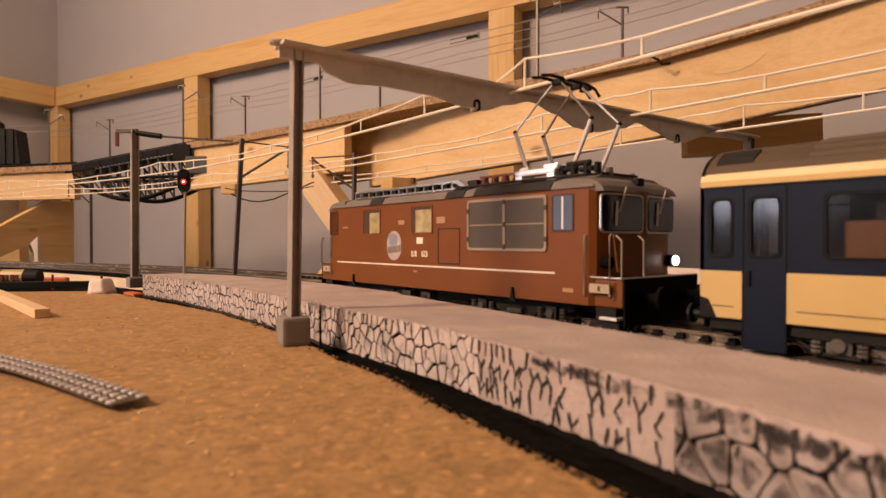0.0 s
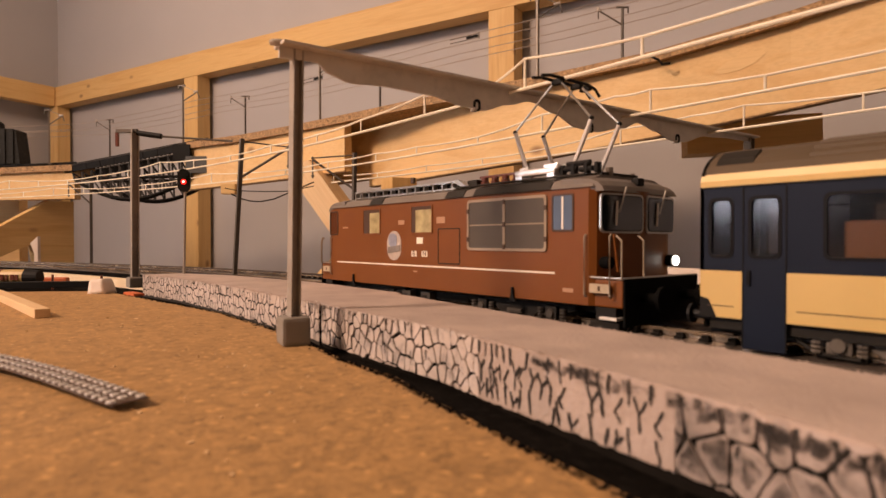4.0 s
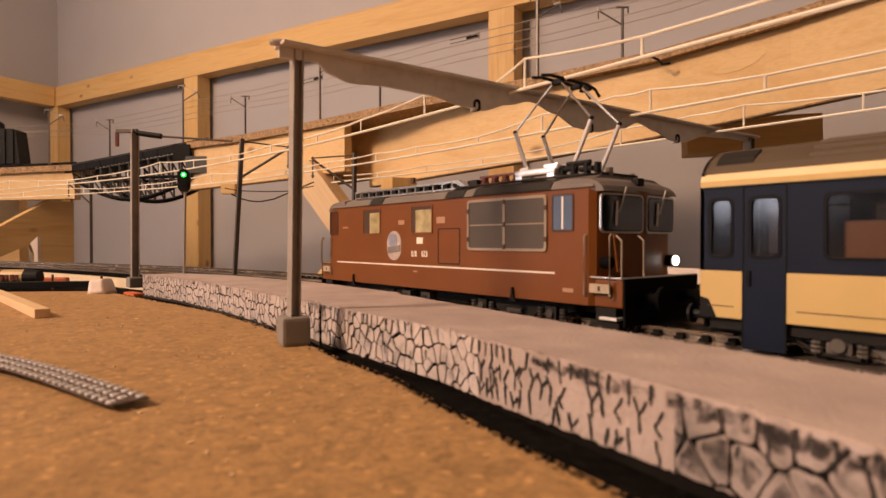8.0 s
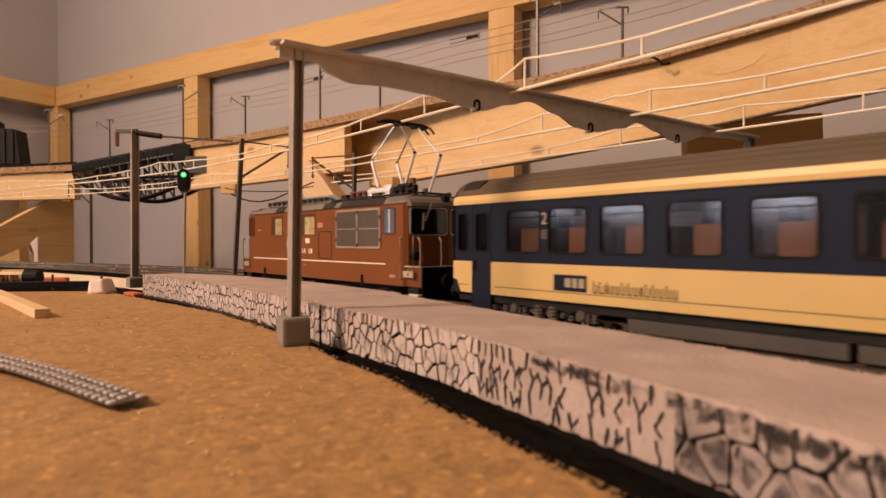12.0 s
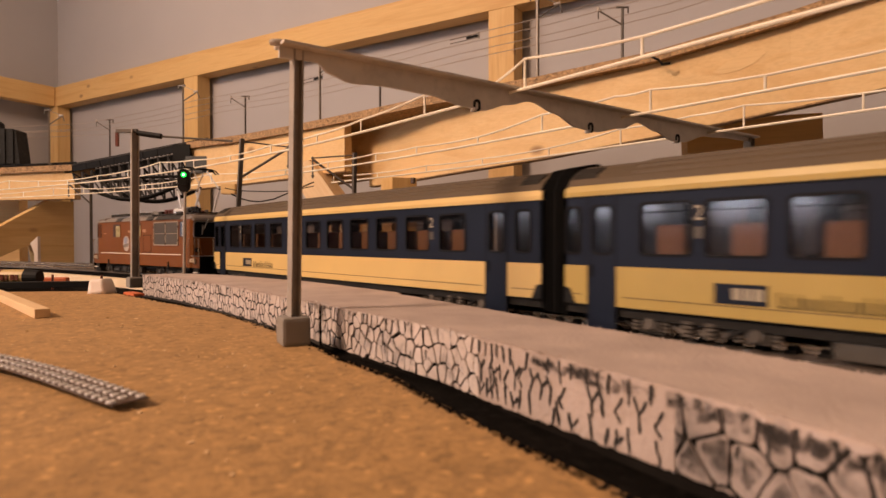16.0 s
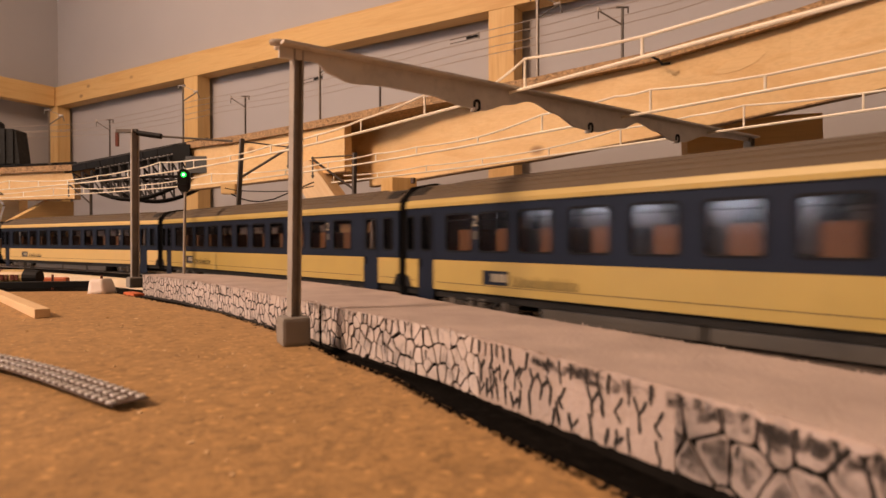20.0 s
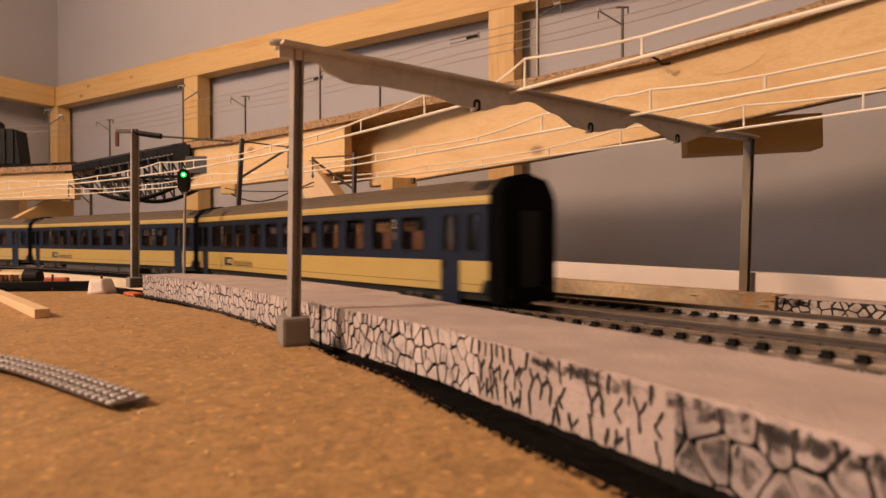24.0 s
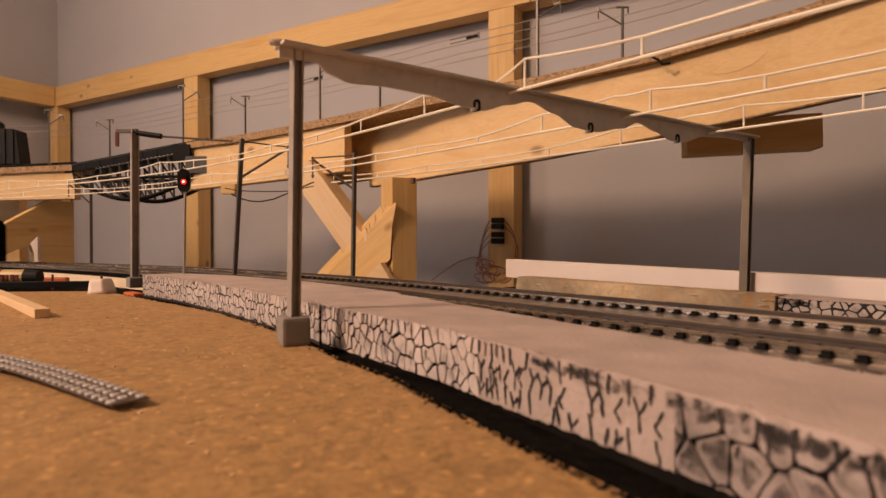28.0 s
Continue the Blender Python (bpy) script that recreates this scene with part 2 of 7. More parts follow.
CRESTPALE = painted("crest_pale", (0.42, 0.35, 0.30), 0.5, vary=0.25, grain=3000.0)
CRESTBLUE = painted("crest_blue", (0.26, 0.27, 0.34), 0.5, vary=0.3, grain=3000.0)
CRESTGREY = painted("crest_grey", (0.20, 0.17, 0.15), 0.5, vary=0.3, grain=3000.0)
DULLCREAM = painted("dull_cream", (0.42, 0.24, 0.14), 0.5, vary=0.1)
FLAP = painted("roof_flap_dark", (0.018, 0.015, 0.012), 0.7, vary=0.2, spec=0.2)
COPPERWIRE = painted("brown_cable", (0.22, 0.09, 0.05), 0.5, vary=0.1)


# ---------------------------------------------------------------- mesh helpers (all lengths in millimetres)
def place(x, y, z, rx=0, ry=0, rz=0):
    return pose(x * MM, y * MM, z * MM, rx, ry, rz)


def finish(name, bm, mat, smooth=False):
    bmesh.ops.recalc_face_normals(bm, faces=bm.faces)
    me = bpy.data.meshes.new(name)
    bm.to_mesh(me)
    bm.free()
    me.materials.append(mat)
    if smooth:
        for p in me.polygons:
            p.use_smooth = True
    return me


def thing(name, label, category, group="", kind="", at=None):
    ob = new(name)
    ob.empty_display_size = 0.01
    if at is not None:
        ob.matrix_world = at
    return tagged(ob, label, category, group, kind)


def part(name, bm, mat, parent, label="", at=None, smooth=False):
    """Links a bmesh as one mesh object under a thing or part."""
    ob = new(name, finish(name, bm, mat, smooth) if isinstance(bm, bmesh.types.BMesh) else bm)
    ob.parent = parent
    if at is not None:
        ob.matrix_basis = at
    if label:
        ob["label"] = label
    return ob


def solo(name, bm, mat, label, category, group="", kind="", at=None, smooth=False):
    ob = new(name, finish(name, bm, mat, smooth))
    if at is not None:
        ob.matrix_world = at
    return tagged(ob, label, category, group, kind)


def box(bm, x0, x1, y0, y1, z0, z1, bevel=0.0):
    m = Matrix.LocRotScale(((x0 + x1) / 2 * MM, (y0 + y1) / 2 * MM, (z0 + z1) / 2 * MM), None, (abs(x1 - x0) * MM, abs(y1 - y0) * MM, abs(z1 - z0) * MM))
    r = bmesh.ops.create_cube(bm, size=1.0, matrix=m)
    if bevel:
        es = list({e for v in r["verts"] for e in v.link_edges})
        bmesh.ops.bevel(bm, geom=es, offset=bevel * MM, segments=2, affect="EDGES", profile=0.6)
    return bm


def boxed(*a, **k):
    return box(bmesh.new(), *a, **k)


def rod(bm, a, b, r, n=6, r2=None):
    a, b = Vector(a) * MM, Vector(b) * MM
    d = b - a
    m = Matrix.Translation((a + b) / 2) @ d.to_track_quat("Z", "Y").to_matrix().to_4x4()
    bmesh.ops.create_cone(bm, cap_ends=True, segments=n, radius1=r * MM, radius2=(r if r2 is None else r2) * MM, depth=d.length, matrix=m)
    return bm


def tube(bm, pts, r, n=6):
    """A round wire through the points."""
    pts = [Vector(p) * MM for p in pts]
    rings = []
    for i, p in enumerate(pts):
        d = (pts[min(i + 1, len(pts) - 1)] - pts[max(i - 1, 0)]).normalized()
        side = d.cross(Vector((0, 0, 1)))
        side = side.normalized() if side.length > 1e-4 else Vector((1, 0, 0))
        up = side.cross(d)
        rings.append([bm.verts.new(p + (side * math.cos(2 * math.pi * k / n) + up * math.sin(2 * math.pi * k / n)) * r * MM) for k in range(n)])
    for a, b in zip(rings, rings[1:]):
        for k in range(n):
            bm.faces.new((a[k], a[(k + 1) % n], b[(k + 1) % n], b[k]))
    bm.faces.new(rings[0][::-1])
    bm.faces.new(rings[-1])
    return bm


def prism(bm, outline, z0, z1):
    """An upright prism over a flat outline."""
    lo = [bm.verts.new((x * MM, y * MM, z0 * MM)) for x, y in outline]
    hi = [bm.verts.new((x * MM, y * MM, z1 * MM)) for x, y in outline]
    n = len(lo)
    bm.faces.new(lo[::-1])
    bm.faces.new(hi)
    for i in range(n):
        bm.faces.new((lo[i], lo[(i + 1) % n], hi[(i + 1) % n], hi[i]))
    return bm


def extrude_x(bm, outline, x0, x1):
    """A bar along x with the section outline of (y, z)."""
    lo = [bm.verts.new((x0 * MM, y * MM, z * MM)) for y, z in outline]
    hi = [bm.verts.new((x1 * MM, y * MM, z * MM)) for y, z in outline]
    n = len(lo)
    bm.faces.new(lo[::-1])
    bm.faces.new(hi)
    for i in range(n):
        bm.faces.new((lo[i], lo[(i + 1) % n], hi[(i + 1) % n], hi[i]))
    return bm


def plate_xz(bm, outline, y0, y1):
    """A plate in the xz plane between y0 and y1."""
    lo = [bm.verts.new((x * MM, y0 * MM, z * MM)) for x, z in outline]
    hi = [bm.verts.new((x * MM, y1 * MM, z * MM)) for x, z in outline]
    n = len(lo)
    bm.faces.new(lo)
    bm.faces.new(hi[::-1])
    for i in range(n):
        bm.faces.new((lo[i], hi[i], hi[(i + 1) % n], lo[(i + 1) % n]))
    return bm


def rounded(x0, x1, z0, z1, r, n=4):
    pts = []
    for cx, cz, a in ((x1 - r, z1 - r, 0), (x0 + r, z1 - r, 90), (x0 + r, z0 + r, 180), (x1 - r, z0 + r, 270)):
        for k in range(n + 1):
            t = radians(a + 90 * k / n)
            pts.append((cx + r * math.cos(t), cz + r * math.sin(t)))
    return pts


def ring_xz(bm, outer, inner, y0, y1):
    """A frame between two outlines of equal count, in the xz plane."""
    n = len(outer)
    v = [[bm.verts.new((x * MM, y * MM, z * MM)) for x, z in o] for o, y in ((outer, y0), (inner, y0), (inner, y1), (outer, y1))]
    for a, b in ((0, 1), (1, 2), (2, 3), (3, 0)):
        for i in range(n):
            j = (i + 1) % n
            bm.faces.new((v[a][i], v[a][j], v[b][j], v[b][i]))
    return bm


def holed(bm, x0, x1, z0, z1, holes, y0, y1):
    """An upright panel in the xz plane with rectangular openings right through it."""
    xs = sorted({x0, x1, *[h[0] for h in holes], *[h[1] for h in holes]})
    zs = sorted({z0, z1, *[h[2] for h in holes], *[h[3] for h in holes]})
    xs = [x for x in xs if x0 <= x <= x1]
    zs = [z for z in zs if z0 <= z <= z1]
    solid = lambda i, k: 0 <= i < len(xs) - 1 and 0 <= k < len(zs) - 1 and not any(h[0] <= (xs[i] + xs[i + 1]) / 2 <= h[1] and h[2] <= (zs[k] + zs[k + 1]) / 2 <= h[3] for h in holes)
    vs = {}

    def v(x, y, z):
        if (x, y, z) not in vs:
            vs[x, y, z] = bm.verts.new((x * MM, y * MM, z * MM))
        return vs[x, y, z]

    for i in range(len(xs) - 1):
        for k in range(len(zs) - 1):
            if not solid(i, k):
                continue
            a, b, c, d = xs[i], xs[i + 1], zs[k], zs[k + 1]
            bm.faces.new((v(a, y0, c), v(b, y0, c), v(b, y0, d), v(a, y0, d)))
            bm.faces.new((v(a, y1, d), v(b, y1, d), v(b, y1, c), v(a, y1, c)))
            if not solid(i - 1, k):
                bm.faces.new((v(a, y0, c), v(a, y0, d), v(a, y1, d), v(a, y1, c)))
            if not solid(i + 1, k):
                bm.faces.new((v(b, y0, d), v(b, y0, c), v(b, y1, c), v(b, y1, d)))
            if not solid(i, k - 1):
                bm.faces.new((v(b, y0, c), v(a, y0, c), v(a, y1, c), v(b, y1, c)))
            if not solid(i, k + 1):
                bm.faces.new((v(a, y0, d), v(b, y0, d), v(b, y1, d), v(a, y1, d)))
    return bm


def timber(name, a, b, width, depth, mat, label, category="beam", group="", kind="", facing=None, bevel=1.2, parent=None):
    """A squared timber from a to b; its own x runs along it; width is upright or sideways as facing says."""
    a, b = Vector(a), Vector(b)
    x = (b - a).normalized()
    up = Vector(facing or (0, 0, 1))
    y = up.cross(x).normalized()
    z = x.cross(y)
    m = Matrix((x, y, z)).transposed().to_4x4()
    m.translation = (a + b) / 2 * MM
    l = (b - a).length
    bm = boxed(-l / 2, l / 2, -depth / 2, depth / 2, -width / 2, width / 2, bevel=bevel)
    if parent is not None:
        return part(name, bm, mat, parent, label, at=parent.matrix_world.inverted() @ m)
    return solo(name, bm, mat, label, category, group, kind, at=m)


# ---------------------------------------------------------------- line of the tracks
BEND, RADIUS = -194.5, 1355.0
TRACKS = (0.0, 60.0)
RAILTOP = (7.0, 5.8)


def along(c, off=0.0):
    """The point and heading (radians) at c along the near track, off millimetres beyond it."""
    if c >= BEND:
        return c, off, 0.0
    t = (BEND - c) / RADIUS
    return BEND - (RADIUS + off) * math.sin(t), -RADIUS + (RADIUS + off) * math.cos(t), t


def line(c0, c1, off, z, step=20.0):
    n = max(2, int(abs(c1 - c0) / step))
    return [(*along(c0 + (c1 - c0) * i / n, off)[:2], z) for i in range(n + 1)]


# ---------------------------------------------------------------- room
def room(a, b, z):
    v = ROOM @ Vector((a * MM, b * MM, z * MM))
    return v.x / MM, v.y / MM, v.z / MM


ROOM_LEFT, ROOM_RIGHT, ROOM_BACK, ROOM_FRONT = -905, 3600, 60, -3300
solo("wall_north", boxed(ROOM_LEFT - 100, ROOM_RIGHT + 100, ROOM_BACK, ROOM_BACK + 100, -900, 1600), WALL, "smooth grey painted wall behind the timber frame", "wall", kind="structure", at=ROOM)
solo("wall_west", holed(bmesh.new(), ROOM_FRONT, ROOM_BACK, -900, 1600, [(-3150, -2250, 130, 700)], 0, 100), WALL, "smooth grey painted wall beside the corner post", "wall", kind="structure", at=ROOM @ place(ROOM_LEFT, 0, 0, 0, 0, 90))
w2 = thing("window_2", "small window with evening daylight behind it", "window", kind="structure", at=ROOM @ place(ROOM_LEFT, 0, 0, 0, 0, 90))
bm = bmesh.new()
ring_xz(bm, [(-2250, 700), (-3150, 700), (-3150, 130), (-2250, 130)], [(-2295, 655), (-3105, 655), (-3105, 175), (-2295, 175)], 10, 70)
part("window_frame", bm, WHITE, w2)
solo("backdrop", boxed(-3300, -2100, 120, 140, 0, 850), DAYLIGHT, "plain dusk sky outside the window", "sky", kind="structure", at=ROOM @ place(ROOM_LEFT, 0, 0, 0, 0, 90))
WIN = (-860, -150, 130, 700)
solo("wall_south", holed(bmesh.new(), ROOM_LEFT - 100, ROOM_RIGHT + 100, -900, 1600, [WIN], ROOM_FRONT - 100, ROOM_FRONT), WALL_DARK, "plain painted room wall with a window", "wall", kind="structure", at=ROOM)
wn = thing("window_1", "small window with evening daylight behind it", "window", kind="structure", at=ROOM)
bm = bmesh.new()
ring_xz(bm, [(WIN[1], WIN[3]), (WIN[0], WIN[3]), (WIN[0], WIN[2]), (WIN[1], WIN[2])], [(WIN[1] - 45, WIN[3] - 45), (WIN[0] + 45, WIN[3] - 45), (WIN[0] + 45, WIN[2] + 45), (WIN[1] - 45, WIN[2] + 45)], ROOM_FRONT - 70, ROOM_FRONT - 10)
box(bm, -530, -490, ROOM_FRONT - 70, ROOM_FRONT - 12, WIN[2] + 45, WIN[3] - 45)
part("window_frame", bm, WHITE, wn)
solo("backdrop", boxed(-1300, 300, ROOM_FRONT - 140, ROOM_FRONT - 120, -400, 1000), DAYLIGHT, "plain dusk sky outside the window", "sky", kind="structure", at=ROOM)
solo("wall_east", boxed(ROOM_RIGHT, ROOM_RIGHT + 100, ROOM_FRONT, ROOM_BACK, -900, 1600), WALL_DARK, "plain painted room wall", "wall", kind="structure", at=ROOM)
solo("floor", boxed(ROOM_LEFT, ROOM_RIGHT, ROOM_FRONT, ROOM_BACK, -1000, -900), FLOOR, "dark wooden floor under the layout", "floor", kind="structure", at=ROOM)
solo("ceiling", boxed(ROOM_LEFT, ROOM_RIGHT, ROOM_FRONT, ROOM_BACK, 1600, 1700), CEILING, "plain white painted ceiling", "ceiling", kind="structure", at=ROOM)

# timber frame along the wall: a head rail on posts, turning the corner
FRAME = thing("timber_frame", "pine frame of posts and head rail before the wall", "frame", kind="structure")
HEAD = 576
timber("head_rail", room(-852, 24, HEAD), room(1500, 24, HEAD), 72, 46, PINE, "", parent=FRAME)
timber("head_rail", room(-852 + 24, -2, HEAD), room(-852 + 24, -1500, HEAD), 72, 46, PINE, "", parent=FRAME)
for a, b, w in ((-822, 24, 58), (-9, 24, 64), (1050, 24, 62), (2000, 24, 70)):
    timber("post", room(a, b, -900), room(a, b, HEAD - 36.5), w, 46, PINE, "", facing=tuple(ROOM.to_3x3() @ Vector((1, 0, 0))), parent=FRAME)

# ---------------------------------------------------------------- baseboards
bm = bmesh.new()
edge = [p[:2] for p in line(1320, -256, 235, 0, 60) + line(-266, -2250, 128, 0, 60)]
prism(bm, edge + [(-1750, -1500), (1320, -1500)], -26, -3.5)
solo("baseboard", bm, BLACKBED, "black underlay board carrying the tracks", "board", kind="structure")

bm = bmesh.new()
prism(bm, [(-340, -86), (-215, -72.5), (-128, -76), (-114, -79.5), (-90, -83), (-65, -83.9), (-42.5, -89.5), (-25, -93.5), (-11, -95.5), (7, -98.5), (40, -105), (160, -135), (400, -190), (400, -900), (-520, -900), (-440, -300), (-415, -150), (-375, -92)], -3.2, 0)
solo("chipboard_top", bm, CHIP, "bare brown chipboard worktop of the layout", "board", kind="structure")


# ---------------------------------------------------------------- platforms
def clip(poly, px, pz, nx, nz):
    out = []
    for i, p in enumerate(poly):
        q = poly[(i + 1) % len(poly)]
        dp = (p[0] - px) * nx + (p[1] - pz) * nz
        dq = (q[0] - px) * nx + (q[1] - pz) * nz
        if dp <= 0:
            out.append(p)
        if dp * dq < 0:
            k = dp / (dp - dq)
            out.append((p[0] + (q[0] - p[0]) * k, p[1] + (q[1] - p[1]) * k))
    return out


def stones(parent, path, z1, cell, depth, seed, zones, aspect=0.98, worn=0.08, smudged=False):
    """Irregular painted stones over the upright face along a path, each a piece of its own standing proud of black joints.
    zones: (x up to which it holds, material, joint width, share of closed joints, lower edge).
    worn: how far the corners are rounded; smudged: dark paint wiped over the stones' middles."""
    rnd = random.Random(seed)
    wiped = bmesh.new()
    path = [Vector((*p, 0)) for p in path]
    legs = [(b - a).length for a, b in zip(path, path[1:])]
    l, low = sum(legs), min(z[4] for z in zones)
    h = z1 - low

    def spot(q):
        for a, b, leg in zip(path, path[1:], legs):
            if q <= leg or b is path[-1]:
                d = (b - a) / leg
                return a + d * q, Vector((d.y, -d.x, 0))
            q -= leg

    def zone(q):
        x = spot(q)[0].x
        return next((z for z in zones if x <= z[0]), zones[-1])

    nx, nz = max(2, round(l / cell)), max(1, round(h / (cell * aspect)))
    pts = []
    for i in range(-1, nx + 1):
        for k in range(-1, nz + 1):
            pts.append(((i + 0.5 + rnd.uniform(-0.38, 0.38) + 0.5 * (k % 2)) * l / nx, (k + 0.5 + rnd.uniform(-0.36, 0.36)) * h / nz))
    for i, p in enumerate(pts):
        zn = zone(min(max(p[0], 0), l))
        lift = zn[4] - low
        poly = [(0, lift), (l, lift), (l, h), (0, h)]
        for j, q in enumerate(pts):
            if j != i and abs(q[0] - p[0]) < cell * 3.5:
                pick = random.Random(min(i, j) * 7919 + max(i, j)).random()
                g = 0.02 if pick < zn[3] else zn[2] * (0.6 + 0.9 * (pick - zn[3]) / (1 - zn[3]))
                n = math.hypot(q[0] - p[0], q[1] - p[1])
                e = 0.5 - g / n
                poly = clip(poly, p[0] + (q[0] - p[0]) * e, p[1] + (q[1] - p[1]) * e, q[0] - p[0], q[1] - p[1])
                if len(poly) < 3:
                    break
        if len(poly) < 3:
            continue
        cx, cz = sum(v[0] for v in poly) / len(poly), sum(v[1] for v in poly) / len(poly)
        size = max(max(v[0] for v in poly) - min(v[0] for v in poly), max(v[1] for v in poly) - min(v[1] for v in poly))
        if size < 1.2:
            continue
        soft = []
        for j, v in enumerate(poly):
            u, w = poly[j - 1], poly[(j + 1) % len(poly)]
            soft += [(v[0] + (u[0] - v[0]) * worn, v[1] + (u[1] - v[1]) * worn), (v[0] + (w[0] - v[0]) * worn, v[1] + (w[1] - v[1]) * worn)]
            if worn < 0.15:
                soft.append(((v[0] + w[0]) / 2 + rnd.gauss(0, 0.13), (v[1] + w[1]) / 2 + rnd.gauss(0, 0.13)))
        bmp = bmesh.new()
        dep = depth * rnd.uniform(0.4, 0.6)
        rings = []
        for k, dd in ((1.0, -0.3), (0.99, dep * 0.7), (0.955, dep)):
            ring = []
            for v in soft:
                at, out = spot(cx + (v[0] - cx) * k)
                ring.append(bmp.verts.new((at + out * (dd + rnd.uniform(-0.03, 0.03))) * MM + Vector((0, 0, (low + cz + (v[1] - cz) * k) * MM))))
            rings.append(ring)
        for ra, rb in zip(rings, rings[1:]):
            for j in range(len(soft)):
                bmp.faces.new((ra[j], ra[(j + 1) % len(soft)], rb[(j + 1) % len(soft)], rb[j]))
        bmp.faces.new(rings[-1])
        part("stone", bmp, zn[1], parent)
        if smudged and rnd.random() < 0.85:
            k, ring = rnd.uniform(0.5, 0.85), []
            for v in soft:
                at, out = spot(cx + (v[0] - cx) * k * rnd.uniform(0.8, 1.1) + 0.3)
                ring.append(wiped.verts.new((at + out * (dep + 0.06)) * MM + Vector((0, 0, (low + cz + (v[1] - cz) * k * rnd.uniform(0.8, 1.1) + 0.4) * MM))))
            wiped.faces.new(ring)
    if smudged:
        tagged(part("wiped_paint", wiped, SMUDGE, parent, "thin dark paint wiped over the stones"), kind="stuff")


def ribbon(bm, path, points, out, width, rnd):
    """One flat tapering brush stroke through points (along the path, height)."""
    rows = []
    for i, (q, z) in enumerate(points):
        k = max(0, next((j for j in range(len(path) - 1) if q <= path[j + 1][0]), len(path) - 2))
        (x0, y0), (x1, y1) = path[k], path[k + 1]
        y = y0 + (y1 - y0) * (q - x0) / (x1 - x0)
        l = math.hypot(x1 - x0, y1 - y0)
        n = Vector(((y1 - y0) / l, -(x1 - x0) / l, 0)) * out
        (qa, za), (qb, zb) = points[max(0, i - 1)], points[min(len(points) - 1, i + 1)]
        d = Vector((qb - qa, (y1 - y0) / l * (qb - qa), zb - za)).normalized()
        side = Vector((-d.z, -d.z * (y1 - y0) / l, d.x)) * (width * rnd.uniform(0.7, 1.15) * (0.45 if i == len(points) - 1 else 1.0) / 2)
        c = Vector((q, y, z)) + n
        rows.append([bm.verts.new((c + side * e) * MM) for e in (-1, 1)])
    for ra, rb in zip(rows, rows[1:]):
        bm.faces.new((ra[0], rb[0], rb[1], ra[1]))


def drawn_joints(parent, path, x0, x1, z1, seed):
    """Open, half-drawn joints: short uprights from the lip, forked strokes below them, short uprights at the foot."""
    rnd = random.Random(seed)
    bm = bmesh.new()

    def mark(*points):
        w = rnd.uniform(0.42, 0.8)
        bent = []
        for (qa, za), (qb, zb) in zip(points, points[1:]):
            for k in (0.0, 0.35, 0.7):
                bent.append((qa + (qb - qa) * k + rnd.gauss(0, 0.1), za + (zb - za) * k))
        ribbon(bm, path, bent + [points[-1]], 0.36, w, rnd)

    q = x0
    while q < x1:
        wide = 2.2 + 1.9 * (q - x0) / (x1 - x0)
        lean = rnd.gauss(0, 0.4)
        if rnd.random() < 0.92:
            mark((q, z1), (q + lean, z1 - rnd.uniform(2.4, 4.2)))
        m = q + wide * rnd.uniform(0.2, 0.8)
        zf = z1 - rnd.uniform(4.6, 6.2)
        pick = rnd.random()
        if pick < 0.4:
            mark((m - 1.2, zf + rnd.uniform(1.8, 2.8)), (m, zf), (m - rnd.uniform(-0.2, 0.9), zf - rnd.uniform(2.0, 3.4)))
            if rnd.random() < 0.6:
                mark((m + 1.4, zf + rnd.uniform(1.2, 2.2)), (m + 0.1, zf))
        elif pick < 0.65:
            mark((m + 0.9, zf + 1.8), (m - 0.6, zf - 0.6), (m + 0.5, zf - 2.2))
        elif pick < 0.9:
            mark((m, zf + 1.4), (m + lean, zf - 2.0))
        if rnd.random() < 0.9:
            b = q + wide * rnd.uniform(0.0, 0.6)
            mark((b - rnd.uniform(-0.8, 1.0), rnd.uniform(1.4, 3.4)), (b, -1.5))
            if rnd.random() < 0.4:
                mark((b + 1.6, rnd.uniform(0.4, 1.4)), (b + 0.2, -0.6))
        q += wide * rnd.uniform(0.75, 1.2)
    tagged(part("brush_stroke", bm, JOINT, parent, "black painted brush strokes"), kind="stuff")


def lip_smears(parent, path, x0, x1, z1, count, seed):
    """Dark paint smeared along the face just under the pale lip."""
    rnd = random.Random(seed)
    bm = bmesh.new()
    for i in range(count):
        q, l, z = rnd.uniform(x0, x1 - 4), rnd.uniform(1.2, 4.5), z1 - rnd.uniform(0.6, 2.2)
        ribbon(bm, path, [(q, z), (q + l * 0.3, z - rnd.uniform(-0.2, 0.3)), (q + l * 0.7, z - rnd.uniform(-0.2, 0.4)), (q + l, z - 0.1)], 0.4, rnd.uniform(0.7, 1.9), rnd)
    tagged(part("smeared_paint", bm, SMUDGE, parent, "dark paint smeared under the lip"), kind="stuff")


